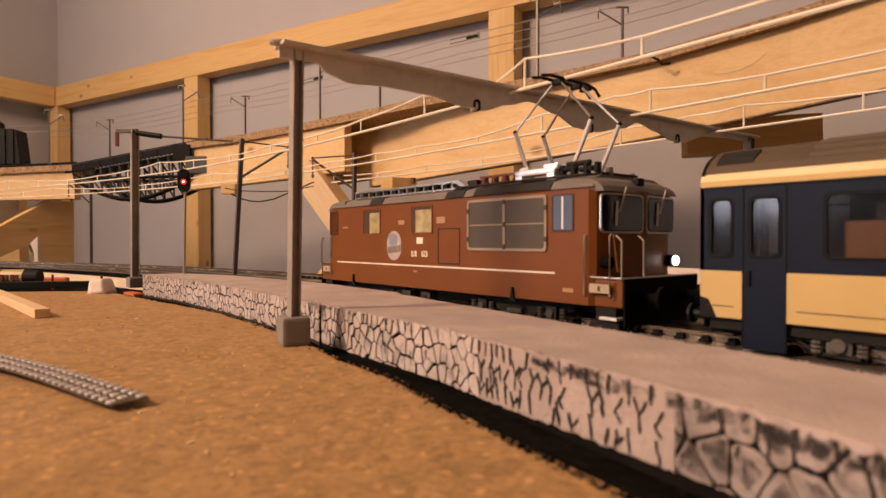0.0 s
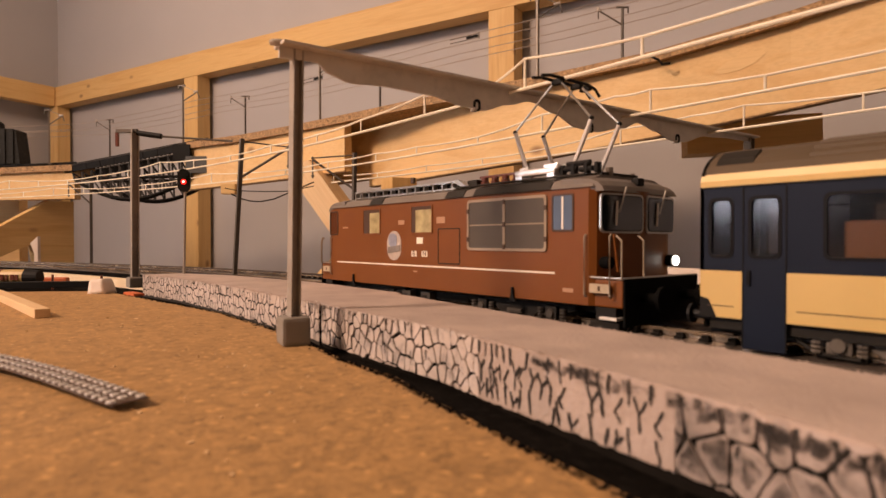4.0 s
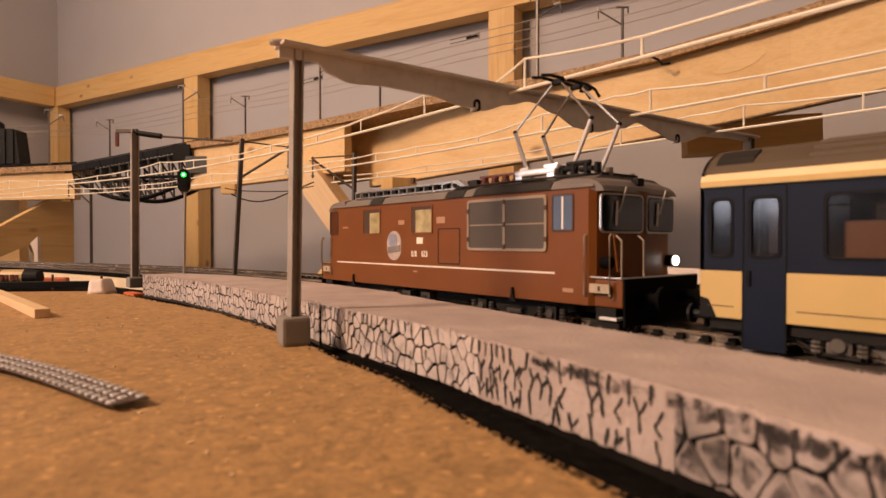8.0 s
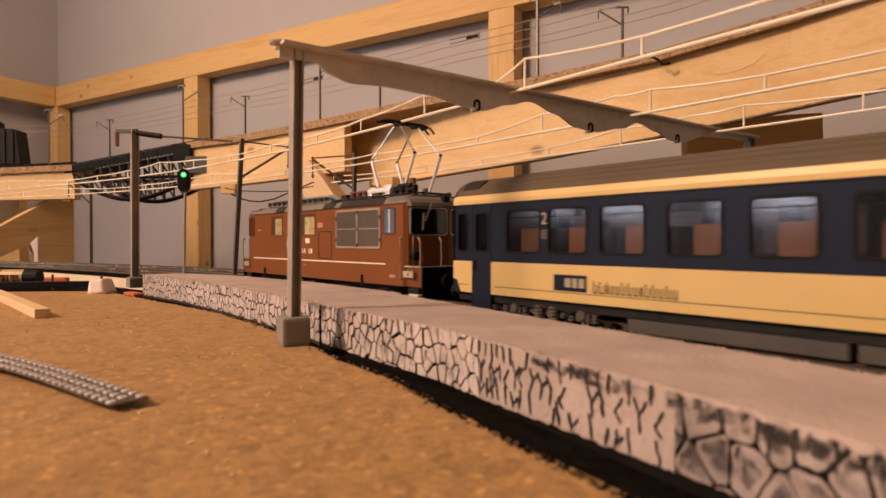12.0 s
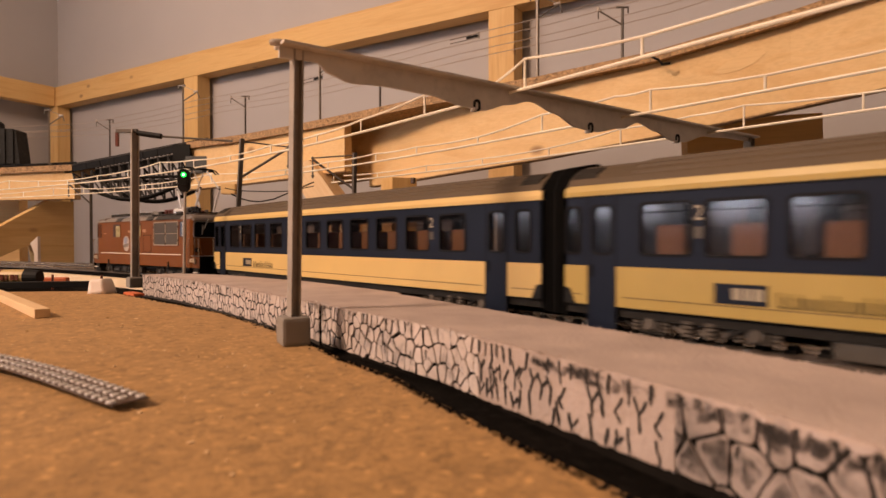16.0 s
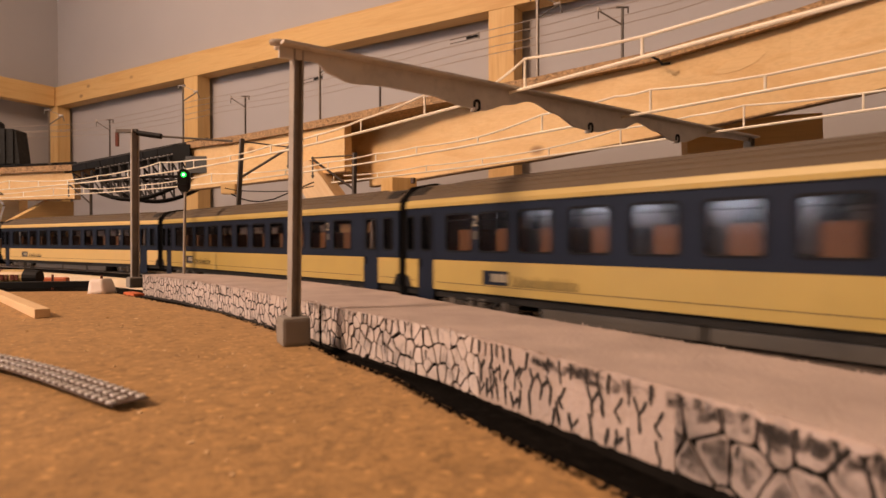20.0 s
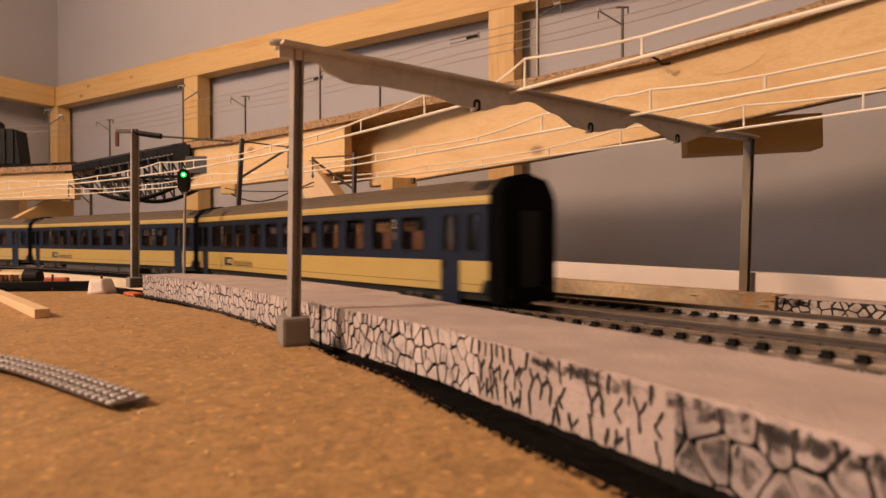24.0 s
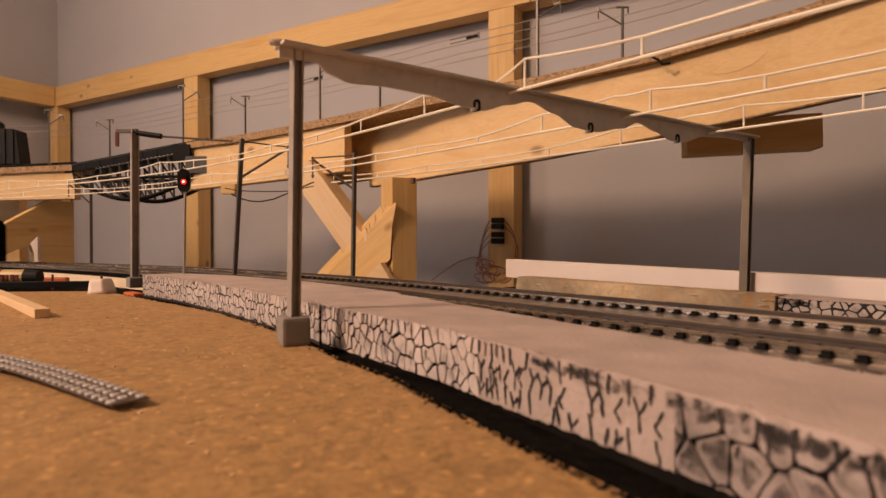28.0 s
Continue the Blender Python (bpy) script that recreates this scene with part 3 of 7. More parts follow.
def face_panel(parent, path, x0, x1, z0, z1, seed):
    """The plastered face between two places, with a crumbled foot."""
    rnd = random.Random(seed)
    bm = bmesh.new()
    rows, q = [], x0
    while q <= x1 + 1e-6:
        k = next((j for j in range(len(path) - 1) if q <= path[j + 1][0]), len(path) - 2)
        (ax, ay), (bx, by) = path[k], path[k + 1]
        y = ay + (by - ay) * (q - ax) / (bx - ax)
        foot = z0 + (q - x0) / (x1 - x0) * 1.1 + noise.noise(Vector((q * 0.5, 0, seed))) * 0.5 + rnd.gauss(0, 0.07)
        rows.append([bm.verts.new((q * MM, (y - o + rnd.gauss(0, 0.03)) * MM, z * MM)) for o, z in ((-0.5, foot - 0.1), (0.1, foot), (0.2, foot + 0.4), (0.22, 2.0), (0.21, 5.0), (0.2, 8.0), (0.15, z1), (-0.5, z1))])
        q += 0.8
    for a, b in zip(rows, rows[1:]):
        for j in range(7):
            bm.faces.new((a[j], b[j], b[j + 1], a[j + 1]))
    bm.faces.new(rows[0][::-1])
    bm.faces.new(rows[-1])
    bmesh.ops.recalc_face_normals(bm, faces=bm.faces)
    part("face_panel", bm, PLASTER, parent, "whitish plaster face with half-drawn joints")


def strokes(parent, edge, z, count, seed):
    """Short black brush strokes of the painted joints, running down from the top edge."""
    rnd = random.Random(seed)
    bm = bmesh.new()
    for i in range(count):
        k = rnd.uniform(0, len(edge) - 1.001)
        j = int(k)
        a, b = Vector((*edge[j], 0)), Vector((*edge[j + 1], 0))
        d = (b - a).normalized()
        out = Vector((d.y, -d.x, 0)) * 0.34
        p = a + (b - a) * (k - j)
        l, w, lean = rnd.uniform(0.8, 3.8), rnd.uniform(0.25, 0.7), rnd.gauss(0, 0.6)
        top = z - (0.0 if rnd.random() < 0.75 else rnd.uniform(0, 7))
        rows = []
        for q, ww in ((0, 1.0), (0.35, 0.8), (0.7, 0.7), (1, 0.3)):
            c = p + d * (lean * q + rnd.gauss(0, 0.12)) + out
            rows.append([bm.verts.new((c + d * (e * w * ww / 2)) * MM + Vector((0, 0, (top - l * q) * MM))) for e in (-1, 1)])
        for ra, rb in zip(rows, rows[1:]):
            bm.faces.new((ra[0], rb[0], rb[1], ra[1]))
    tagged(part("brush_stroke", bm, JOINT, parent, "black painted brush strokes"), kind="stuff")


def ragged(pts, step, amount, seed):
    """The outline with small uneven nicks along it."""
    rnd = random.Random(seed)
    out = []
    for (x0, y0), (x1, y1) in zip(pts, pts[1:] + pts[:1]):
        l = math.hypot(x1 - x0, y1 - y0)
        n = max(1, int(l / step))
        for i in range(n):
            k = i / n
            out.append((x0 + (x1 - x0) * k - (y1 - y0) / l * rnd.gauss(0, amount), y0 + (y1 - y0) * k + (x1 - x0) / l * rnd.gauss(0, amount)))
    return out


def platform_top(parent, outline, z0, z1, seed):
    bm = bmesh.new()
    o = ragged(outline, 2.2, 0.28, seed)
    prism(bm, o, z0, z1)
    hi = [f for f in bm.faces if abs(f.normal.z) > 0.9 and f.calc_center_median().z > (z0 + z1) / 2 * MM]
    r = bmesh.ops.inset_region(bm, faces=hi, thickness=0.6 * MM, depth=0.0)
    for f in hi:
        for v in f.verts:
            v.co.z += 0.35 * MM
    return part("top_slab", bm, PLASTER, parent, "pinkish white plaster top with crumbly edges")


def crumbs(parent, edge, z, count, seed):
    """Loose plaster crumbs left along a broken edge."""
    rnd = random.Random(seed)
    bm = bmesh.new()
    for i in range(count):
        k = rnd.uniform(0, len(edge) - 1.001)
        j = int(k)
        (x0, y0), (x1, y1) = edge[j], edge[j + 1]
        q = k - j
        r = rnd.uniform(0.07, 0.24)
        at = Vector((x0 + (x1 - x0) * q + rnd.gauss(0, 0.3), y0 + (y1 - y0) * q + rnd.gauss(0.3, 0.5), z + r * 0.2)) * MM
        m = Matrix.LocRotScale(at, Euler((rnd.uniform(0, 3), rnd.uniform(0, 3), 0)), Vector((rnd.uniform(0.7, 1.8), 1.0, rnd.uniform(0.5, 0.9))) * r * MM)
        bmesh.ops.create_icosphere(bm, subdivisions=1, radius=1.0, matrix=m)
    tagged(part("crumbled_edge", bm, PLASTER, parent, "crumbled whitish plaster edge"), kind="stuff")


RIGHT_NEAR = [(-127, -69), (-63, -71.5), (-20, -79.5), (12, -85.3), (29, -90.5), (160, -122)]
FACE = [(-142, -64.5), (-127, -69), (-63, -72.6), (-20, -79.6), (12, -85.5), (29, -90.5), (160, -122)]
RIGHT_REAR = [(160, -80), (18, -51.2), (-22, -45.4), (-60, -40.2), (-105, -33.4), (-157, -25.5)]
pf = thing("platform", "low plaster platform with a painted stone face", "platform", "platforms")
bm = bmesh.new()
prism(bm, RIGHT_NEAR + RIGHT_REAR + [(-150, -62)], -3.4, 9.4)
part("core", bm, COREBLACK, pf)
platform_top(pf, [(x, y + (0.25 if x < -40 else -0.2)) for x, y in RIGHT_NEAR] + RIGHT_REAR + [(-148, -62)], 9.4, 10.3, 3)
stones(pf, FACE[:3] + [(-47, -75.2)], 10.2, 2.9, 0.3, 11, [(200, STONE, 0.27, 0.12, -2.3)], 1.45)
face_panel(pf, FACE, -46.8, 3.4, -2.5, 9.9, 14)
stones(pf, [(2.9, -83.82), *FACE[4:]], 10.0, 4.7, 0.5, 13, [(200, SMEARED, 0.2, 0.12, -1.2)], 1.05, 0.14, True)
strokes(pf, FACE[:3], 10.2, 60, 9)
strokes(pf, FACE[4:6], 9.8, 14, 12)
drawn_joints(pf, FACE, -46.5, 3.4, 10.0, 15)
lip_smears(pf, FACE, -30, 30, 10.0, 60, 16)
crumbs(pf, RIGHT_NEAR, 10.3, 260, 5)
crumbs(pf, RIGHT_REAR[:4], 10.3, 90, 7)

def shreds(name, path, count, seed, spread):
    """Torn black underlay shreds along the foot of a platform."""
    rnd = random.Random(seed)
    bm = bmesh.new()
    for i in range(count):
        k = rnd.uniform(0, len(path) - 1.001)
        j = int(k)
        (x0, y0), (x1, y1) = path[j], path[j + 1]
        r = rnd.uniform(0.1, 0.36)
        at = Vector((x0 + (x1 - x0) * (k - j) + rnd.gauss(0, 0.5), y0 + (y1 - y0) * (k - j) - abs(rnd.gauss(0, spread)), rnd.uniform(-0.1, 0.35))) * MM
        m = Matrix.LocRotScale(at, Euler((rnd.uniform(-0.6, 0.6), rnd.uniform(-0.6, 0.6), rnd.uniform(0, 3))), Vector((r * rnd.uniform(1.0, 2.6), r, r * 0.5)) * MM)
        bmesh.ops.create_icosphere(bm, subdivisions=1, radius=1.0, matrix=m)
    return solo(name, bm, BLACKBED, "torn black underlay shreds along the platform foot", "shreds", kind="stuff")


shreds("underlay_shreds", [(-340, -86), (-215, -73), (-128, -76.5), (-90, -83.5), (-65, -84.6), (-42.5, -90), (-11, -96), (20, -101.5)], 1300, 71, 0.8)

LEFT_NEAR = [(-358, -71), (-300, -64.5), (-232, -63.5), (-141, -67.2), (-131.5, -68.6)]
LEFT_REAR = [(-150, -22), (-235, -19.5), (-323, -31.5), (-362, -48)]
pf = thing("platform", "low plaster platform with a painted stone face", "platform", "platforms")
bm = bmesh.new()
prism(bm, LEFT_NEAR + LEFT_REAR, -3.4, 9.2)
part("core", bm, JOINT, pf)
platform_top(pf, [(x, y + 0.25) for x, y in LEFT_NEAR] + LEFT_REAR, 9.2, 10.1, 4)
stones(pf, LEFT_NEAR, 10.0, 3.3, 0.3, 21, [(200, STONE, 0.30, 0.12, -2.2)], 1.2)
strokes(pf, LEFT_NEAR, 10.0, 70, 10)
crumbs(pf, LEFT_NEAR, 10.25, 260, 6)

# far platform: bare foam with glue on one half, painted stones on the other
pf = thing("platform", "unfinished far platform, yellow foam beside a painted stone face", "platform", "platforms")
bm = bmesh.new()
rnd = random.Random(17)
rings = []
for i in range(83):
    x = -215.4 + 1.862 * i
    lump = noise.noise(Vector((x * 0.09, 0, 3))) * 0.35
    up = 7.5 + 1.15 * (82 - i) / 82
    prof = [(128, -3.4), (128, up - 0.3), (123, up), (118, up + lump * 0.4), (113.8, up + lump * 0.5), (112.6 - lump, up - 0.6), (112.2 + lump * 0.5, 5.2), (112.0 - lump * 0.4, 2.6), (111.8, 0.0), (112, -3.4)]
    rings.append([bm.verts.new(((x + rnd.gauss(0, 0.35)) * MM, (y + (rnd.gauss(0, 0.16) if y < 116 else 0)) * MM, (z + (rnd.gauss(0, 0.16) if z > 4 else 0)) * MM)) for y, z in prof])
for ra, rb in zip(rings, rings[1:]):
    for j in range(10):
        bm.faces.new((ra[j], rb[j], rb[(j + 1) % 10], ra[(j + 1) % 10]))
bm.faces.new(rings[0])
bm.faces.new(rings[-1][::-1])
bmesh.ops.recalc_face_normals(bm, faces=bm.faces)
part("foam_block", bm, FOAM, pf, "rough yellow foam block smeared with glue")
bm = bmesh.new()
for i in range(34):
    x, r = -215 + 152 * rnd.random() ** 0.8, rnd.uniform(0.35, 1.1)
    low = rnd.random() < 0.2
    at = Vector((x, 112.0 + rnd.gauss(0, 0.3), rnd.uniform(2.5, 6.0))) if low else Vector((x, rnd.uniform(112.6, 116.0), 7.3 + 1.15 * (-63 - x) / 152))
    m = Matrix.LocRotScale(at * MM, Euler((rnd.uniform(-0.1, 0.1), rnd.uniform(-0.1, 0.1), rnd.gauss(0, 0.15))), Vector((r * rnd.uniform(1.2, 3.5), r, r * 0.35)) * MM)
    bmesh.ops.create_icosphere(bm, subdivisions=2, radius=1.0, matrix=m)
tagged(part("glue_lumps", bm, GLUELUMP, pf, "pale dried glue lumps along the foam edge"), kind="stuff")
bm = bmesh.new()
prism(bm, [(-62, 113.8), (9, 113.8), (9, 115.2), (-62, 133)], -3.4, 6.5)
part("core", bm, JOINT, pf)
platform_top(pf, [(-62, 113.4), (9, 113.4), (9, 115.2), (-62, 133)], 6.5, 7.1, 8)
stones(pf, [(-62, 113.8), (9, 113.8)], 6.4, 3.9, 0.4, 31, [(200, DARKSTONE, 0.36, 0.05, -2.6)], 0.8, 0.16)
lip_smears(pf, [(-62, 113.8), (9, 113.8)], -62, -48, 6.4, 30, 32)
solo("white_board", boxed(0, 385, 0, 12, -3.4, 13.6, bevel=0.5), WHITEBOARD, "white laminated board edge behind the far platform", "board", at=place(-361, 249, 0, 0, 0, -14.8))


# ---------------------------------------------------------------- tracks
def rail_mesh(c0, c1, off, top):
    bm = bmesh.new()
    prof = [(-0.5, top - 2.3), (0.5, top - 2.3), (0.3, top - 2.1), (0.25, top - 1.2), (0.55, top - 1.0), (0.55, top - 0.1), (0.45, top), (-0.45, top), (-0.55, top - 0.1), (-0.55, top - 1.0), (-0.25, top - 1.2), (-0.3, top - 2.1)]
    n = max(2, int(abs(c1 - c0) / 25))
    rings = []
    for i in range(n + 1):
        c = c0 + (c1 - c0) * i / n
        ring = []
        for p, z in prof:
            x, y, _ = along(c, off + p)
            ring.append(bm.verts.new((x * MM, y * MM, z * MM)))
        rings.append(ring)
    k = len(prof)
    for a, b in zip(rings, rings[1:]):
        for j in range(k):
            bm.faces.new((a[j], a[(j + 1) % k], b[(j + 1) % k], b[j]))
    return bm


def sleeper_bm(bm, m, top):
    for x0, x1, y0, y1, z0, z1 in ((-1.25, 1.25, -12.4, 12.4, top - 3.0, top - 2.3), (-0.45, 0.45, -0.45, 0.45, top - 2.3, top - 1.7)):
        s = Matrix.LocRotScale(((x0 + x1) / 2 * MM, (y0 + y1) / 2 * MM, (z0 + z1) / 2 * MM), None, ((x1 - x0) * MM, (y1 - y0) * MM, (z1 - z0) * MM))
        bmesh.ops.create_cube(bm, size=1.0, matrix=m @ s)


def chair_bm(top):
    """The clip that holds one rail on one sleeper."""
    bm = boxed(-1.3, 1.3, -2.4, -0.3, top - 2.34, top - 1.6, bevel=0.12)
    box(bm, -0.95, 0.95, -1.6, -0.4, top - 1.8, top - 0.75)
    box(bm, -0.45, 0.45, 0.5, 1.3, top - 2.34, top - 2.0)
    return bm


def sleeper_at(c, off):
    x, y, t = along(c, off)
    return pose(x * MM, y * MM, 0, 0, 0, math.degrees(t))


TRACK = []
for off, top in zip(TRACKS, RAILTOP):
    tr = thing("track", "model railway track with bright rails on dark sleepers", "track", "tracks", kind="structure")
    TRACK.append(tr)
    for side in (-8.25, 8.25):
        # near rails keep bright metal; far rails get the painted-in shade below the head
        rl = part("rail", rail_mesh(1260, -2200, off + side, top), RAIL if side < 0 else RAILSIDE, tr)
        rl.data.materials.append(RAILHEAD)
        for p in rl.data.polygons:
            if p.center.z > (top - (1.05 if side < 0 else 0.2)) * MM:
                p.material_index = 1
    bm = bmesh.new()
    pts = line(1260, -2200, off - (17.0 if off == 0 else 40.0), 0, 40), line(1260, -2200, off + 19.0, 0, 40)
    under = bmesh.new()
    for lo, hi in zip(zip(pts[0], pts[0][1:]), zip(pts[1], pts[1][1:])):
        for b, za, zb in ((bm, top - 2.4, top - 2.9), (under, top - 2.9, -3.6)):
            f = [b.verts.new((x * MM, y * MM, za * MM)) for x, y, _ in (lo[0], lo[1], hi[1], hi[0])]
            g = [b.verts.new((x * MM, y * MM, zb * MM)) for x, y, _ in (lo[0], lo[1], hi[1], hi[0])]
            b.faces.new(f)
            b.faces.new(g[::-1])
            for i in range(4):
                b.faces.new((f[i], g[i], g[(i + 1) % 4], f[(i + 1) % 4]))
    part("underlay", under, BLACKBED, tr, "black foam underlay")
    part("trackbed", bm, BALLAST, tr, "grey grainy trackbed")
    bm = bmesh.new()
    verts, faces = [], []
    for i in range(430):
        c = -367 - 7 * i if i < 270 else 130 + 7 * (i - 270)
        sleeper_bm(bm, sleeper_at(c, off), top)
        if len(bm.verts) > 2000:
            me = bpy.data.meshes.new("far_sleepers")
            bm.to_mesh(me)
            k = len(verts)
            verts += [tuple(v.co) for v in me.vertices]
            faces += [tuple(j + k for j in p.vertices) for p in me.polygons]
            bpy.data.meshes.remove(me)
            bm.free()
            bm = bmesh.new()
    bm.free()
    me = bpy.data.meshes.new("far_sleepers")
    me.from_pydata(verts, [], faces)
    me.materials.append(SLEEPER)
    tagged(part("far_sleepers", me, SLEEPER, tr), kind="stuff")

# ---------------------------------------------------------------- upper deck on its girders
DECK = [(-1690, -235, 187), (-1568, -82, 190), (-1470, 38, 197), (-1330, 140, 216), (-1230, 207, 232), (-1113, 278, 240), (-984, 322, 244), (-866, 357, 248), (-790, 379.7, 251.1), (-695, 408, 255), (-518, 469, 260), (-369, 522, 270), (-234, 578, 293), (-150, 604, 309), (120, 690, 345)]
THICK = 13.0
DECK_WIDE = 125.0


def deck_point(i, back, dz):
    x, y, z = DECK[i]
    a, b = DECK[max(0, i - 1)], DECK[min(len(DECK) - 1, i + 1)]
    dx, dy = b[0] - a[0], b[1] - a[1]
    l = math.hypot(dx, dy)
    return x - dy / l * back, y + dx / l * back, z + dz


def deck_board(i0, i1, label):
    bm = bmesh.new()
    rows = []
    for i in range(i0, i1 + 1):
        rows.append([bm.verts.new(Vector(deck_point(i, b, z)) * MM) for b, z in ((0, 0), (DECK_WIDE, 0), (DECK_WIDE, -THICK), (0, -THICK))])
    for a, b in zip(rows, rows[1:]):
        for k in range(4):
            bm.faces.new((a[k], b[k], b[(k + 1) % 4], a[(k + 1) % 4]))
    bm.faces.new(rows[0])
    bm.faces.new(rows[-1][::-1])
    return solo("deck_board", bm, CHIP_EDGE, label, "board", "upper deck boards")


deck_board(0, 2, "chipboard deck of the upper line, short end piece")
deck_board(4, 6, "chipboard deck of the upper line beside the bridge")
deck_board(6, 14, "long chipboard deck of the upper line with a rough edge")


def girder(name, i0, i1, backs, drops, mat, label, thick=18.0):
    """A plywood board on edge under the deck; backs and drops run from its first to its last end."""
    bm = bmesh.new()
    rows = []
    n = i1 - i0
    for i in range(i0, i1 + 1):
        k = (i - i0) / n * (len(backs) - 1)
        j = min(int(k), len(backs) - 2)
        back = backs[j] + (backs[j + 1] - backs[j]) * (k - j)
        k = (i - i0) / n * (len(drops) - 1)
        j = min(int(k), len(drops) - 2)
        d = drops[j] + (drops[j + 1] - drops[j]) * (k - j)
        rows.append([bm.verts.new(Vector(deck_point(i, b, z)) * MM) for b, z in ((back, -THICK - 0.1), (back + thick, -THICK - 0.1), (back + thick, -THICK - d), (back, -THICK - d))])
    for a, b in zip(rows, rows[1:]):
        for k in range(4):
            bm.faces.new((a[k], b[k], b[(k + 1) % 4], a[(k + 1) % 4]))
    bm.faces.new(rows[0])
    bm.faces.new(rows[-1][::-1])
    ob = thing(name, label, "girder", "deck girders")
    part("web_board", bm, mat, ob)
    if thick > 12:
        lip = bmesh.new()
        edge = []
        for i in range(i0, i1 + 1):
            k = (i - i0) / n
            j = min(int(k * (len(backs) - 1)), len(backs) - 2)
            back = backs[j] + (backs[j + 1] - backs[j]) * (k * (len(backs) - 1) - j)
            j = min(int(k * (len(drops) - 1)), len(drops) - 2)
            d = drops[j] + (drops[j + 1] - drops[j]) * (k * (len(drops) - 1) - j)
            edge.append([lip.verts.new(Vector(deck_point(i, back + b, -THICK - d + z)) * MM) for b, z in ((1.0, -0.1), (thick - 1.0, -0.1), (thick - 1.0, -1.4), (1.0, -1.4))])
        for a, b in zip(edge, edge[1:]):
            for k in range(4):
                lip.faces.new((a[k], b[k], b[(k + 1) % 4], a[(k + 1) % 4]))
        lip.faces.new(edge[0])
        lip.faces.new(edge[-1][::-1])
        part("bottom_veneer", lip, CHIP_EDGE, ob, "darker bottom veneer edge")
    return ob


main_girder = girder("girder", 7, 14, (72, 62, 40, 18, 12, 12, 12, 12), (104, 104, 104, 98, 92, 95, 100, 110), PLY, "pale plywood girder under the upper deck")
bm = bmesh.new()
plate_xz(bm, [(65, 237), (83, 249), (102, 255), (119, 256), (121, 252), (111, 242), (93, 235), (73, 233)], -0.5, 0.6)
part("torn_veneer", bm, PLY, main_girder, "pale torn veneer patch", at=place(-373.6, 533.1, 0, 0, 0, 22.5))
girder("girder", 4, 7, (8, 8), (82, 82), PLY, "pale plywood girder with a square cut end")
girder("girder", 0, 2, (8, 8), (52, 60), PLY, "short plywood girder under the deck end")
girder("girder", 6, 9, (72, 72), (92, 84), PLY, "plywood girder set back behind the cut end")
timber("cross_block", (-410, 665, 178), (-275, 776, 183), 47, 45, PINE, "square pine block under the girder in shade", "block", bevel=0.8)

# trestle under the girders
def board(name, outline, thick, mat, parent, tilt=0.0, at=(0, 0), front=0.0):
    """A board cut to an outline in the trestle's own upright plane; tilt turns the grain (degrees)."""
    q = Matrix.Rotation(radians(tilt), 2)
    bm = bmesh.new()
    plate_xz(bm, [tuple(q @ Vector((u - at[0], z - at[1]))) for u, z in outline], 0, thick)
    return part(name, bm, mat, parent, at=place(at[0], front, at[1], 0, tilt, 0))


tr = thing("trestle", "pine trestle post with two crossed braces", "trestle", "trestles", at=place(-741, 398, 0, 0, 0, 19.8))
part("post", boxed(-900, 134, -23, 23, -22, 22, bevel=1.2), PINE, tr, at=place(-741, 398, 0, 0, 0, 19.8).inverted() @ place(-768, 409, 0, 0, 0, 80) @ place(0, 0, 0, 0, -90, 0))
board("brace", [(-259, 162), (-203, 176), (30, -82), (-20, -102)], 34, PINE_PALE, tr, tilt=48, at=(-100, 40))
# the front brace stands askew to the trestle, so that its narrow edge shows along its upper side
bm = bmesh.new()
face = [(-330, -176), (-250, -176), (-63, -32), (-15, 2), (-11, 55), (-3, 92)]
fa = [bm.verts.new((u * MM, -14 * MM, z * MM)) for u, z in face]
fb = [bm.verts.new(((u - 51) * MM, 16 * MM, z * MM)) for u, z in face]
bm.faces.new(fa)
bm.faces.new(fb[::-1])
for i in range(len(face)):
    j = (i + 1) % len(face)
    bm.faces.new((fa[i], fb[i], fb[j], fa[j]))
q = place(-100, 20, 20, 0, -33, 0)
bmesh.ops.transform(bm, matrix=q.inverted(), verts=bm.verts)
brace = part("brace", bm, PINE, tr, "slanted brace with a splintered sawn end", at=q)
rnd = random.Random(61)
for k in range(11):
    u = -64 + 5.2 * k
    z = 36 + 0.98 * (u + 64) + rnd.uniform(-2, 4)
    l, w = rnd.uniform(9, 24), rnd.uniform(2.0, 4.2)
    lean = rnd.uniform(-0.5, 0.9)
    bm = bmesh.new()
    plate_xz(bm, [(u - w, z - 6), (u + w, z - 6), (u + w * 0.7 + lean * l * 0.5, z + l * 0.5), (u + lean * l, z + l), (u - w * 0.8 + lean * l * 0.4, z + l * 0.4)], -12.0 + 1.1 * k - 2.5, -12.0 + 1.1 * k)
    part("splinter", bm, PINE_PALE, brace, at=q.inverted())
bm = bmesh.new()
plate_xz(bm, [(-70, -60), (-57, -31), (-23, -3), (-2, -31), (-2, -60)], -30, -18)
part("foot_wedge", bm, PINE_PALE, tr, "pale wedge at the foot of the brace")
bm = boxed(31, 37, -24, -18, 120, 129, bevel=0.8)
part("corner_plate", bm, LOCODARK, tr, "dark metal corner plate")
tr = thing("trestle", "pine trestle with a wide panel and a slanted brace", "trestle", "trestles", at=place(-1567, 73, 0, 0, 0, 51))
bm = bmesh.new()
plate_xz(bm, [(-330, -72), (-157, 61), (-140, 72), (-58, 121), (0, 123), (0, -900), (-84, -900), (-86, -12), (-92, 25), (-125, 12), (-158, -3), (-330, -92)], 0, 18)
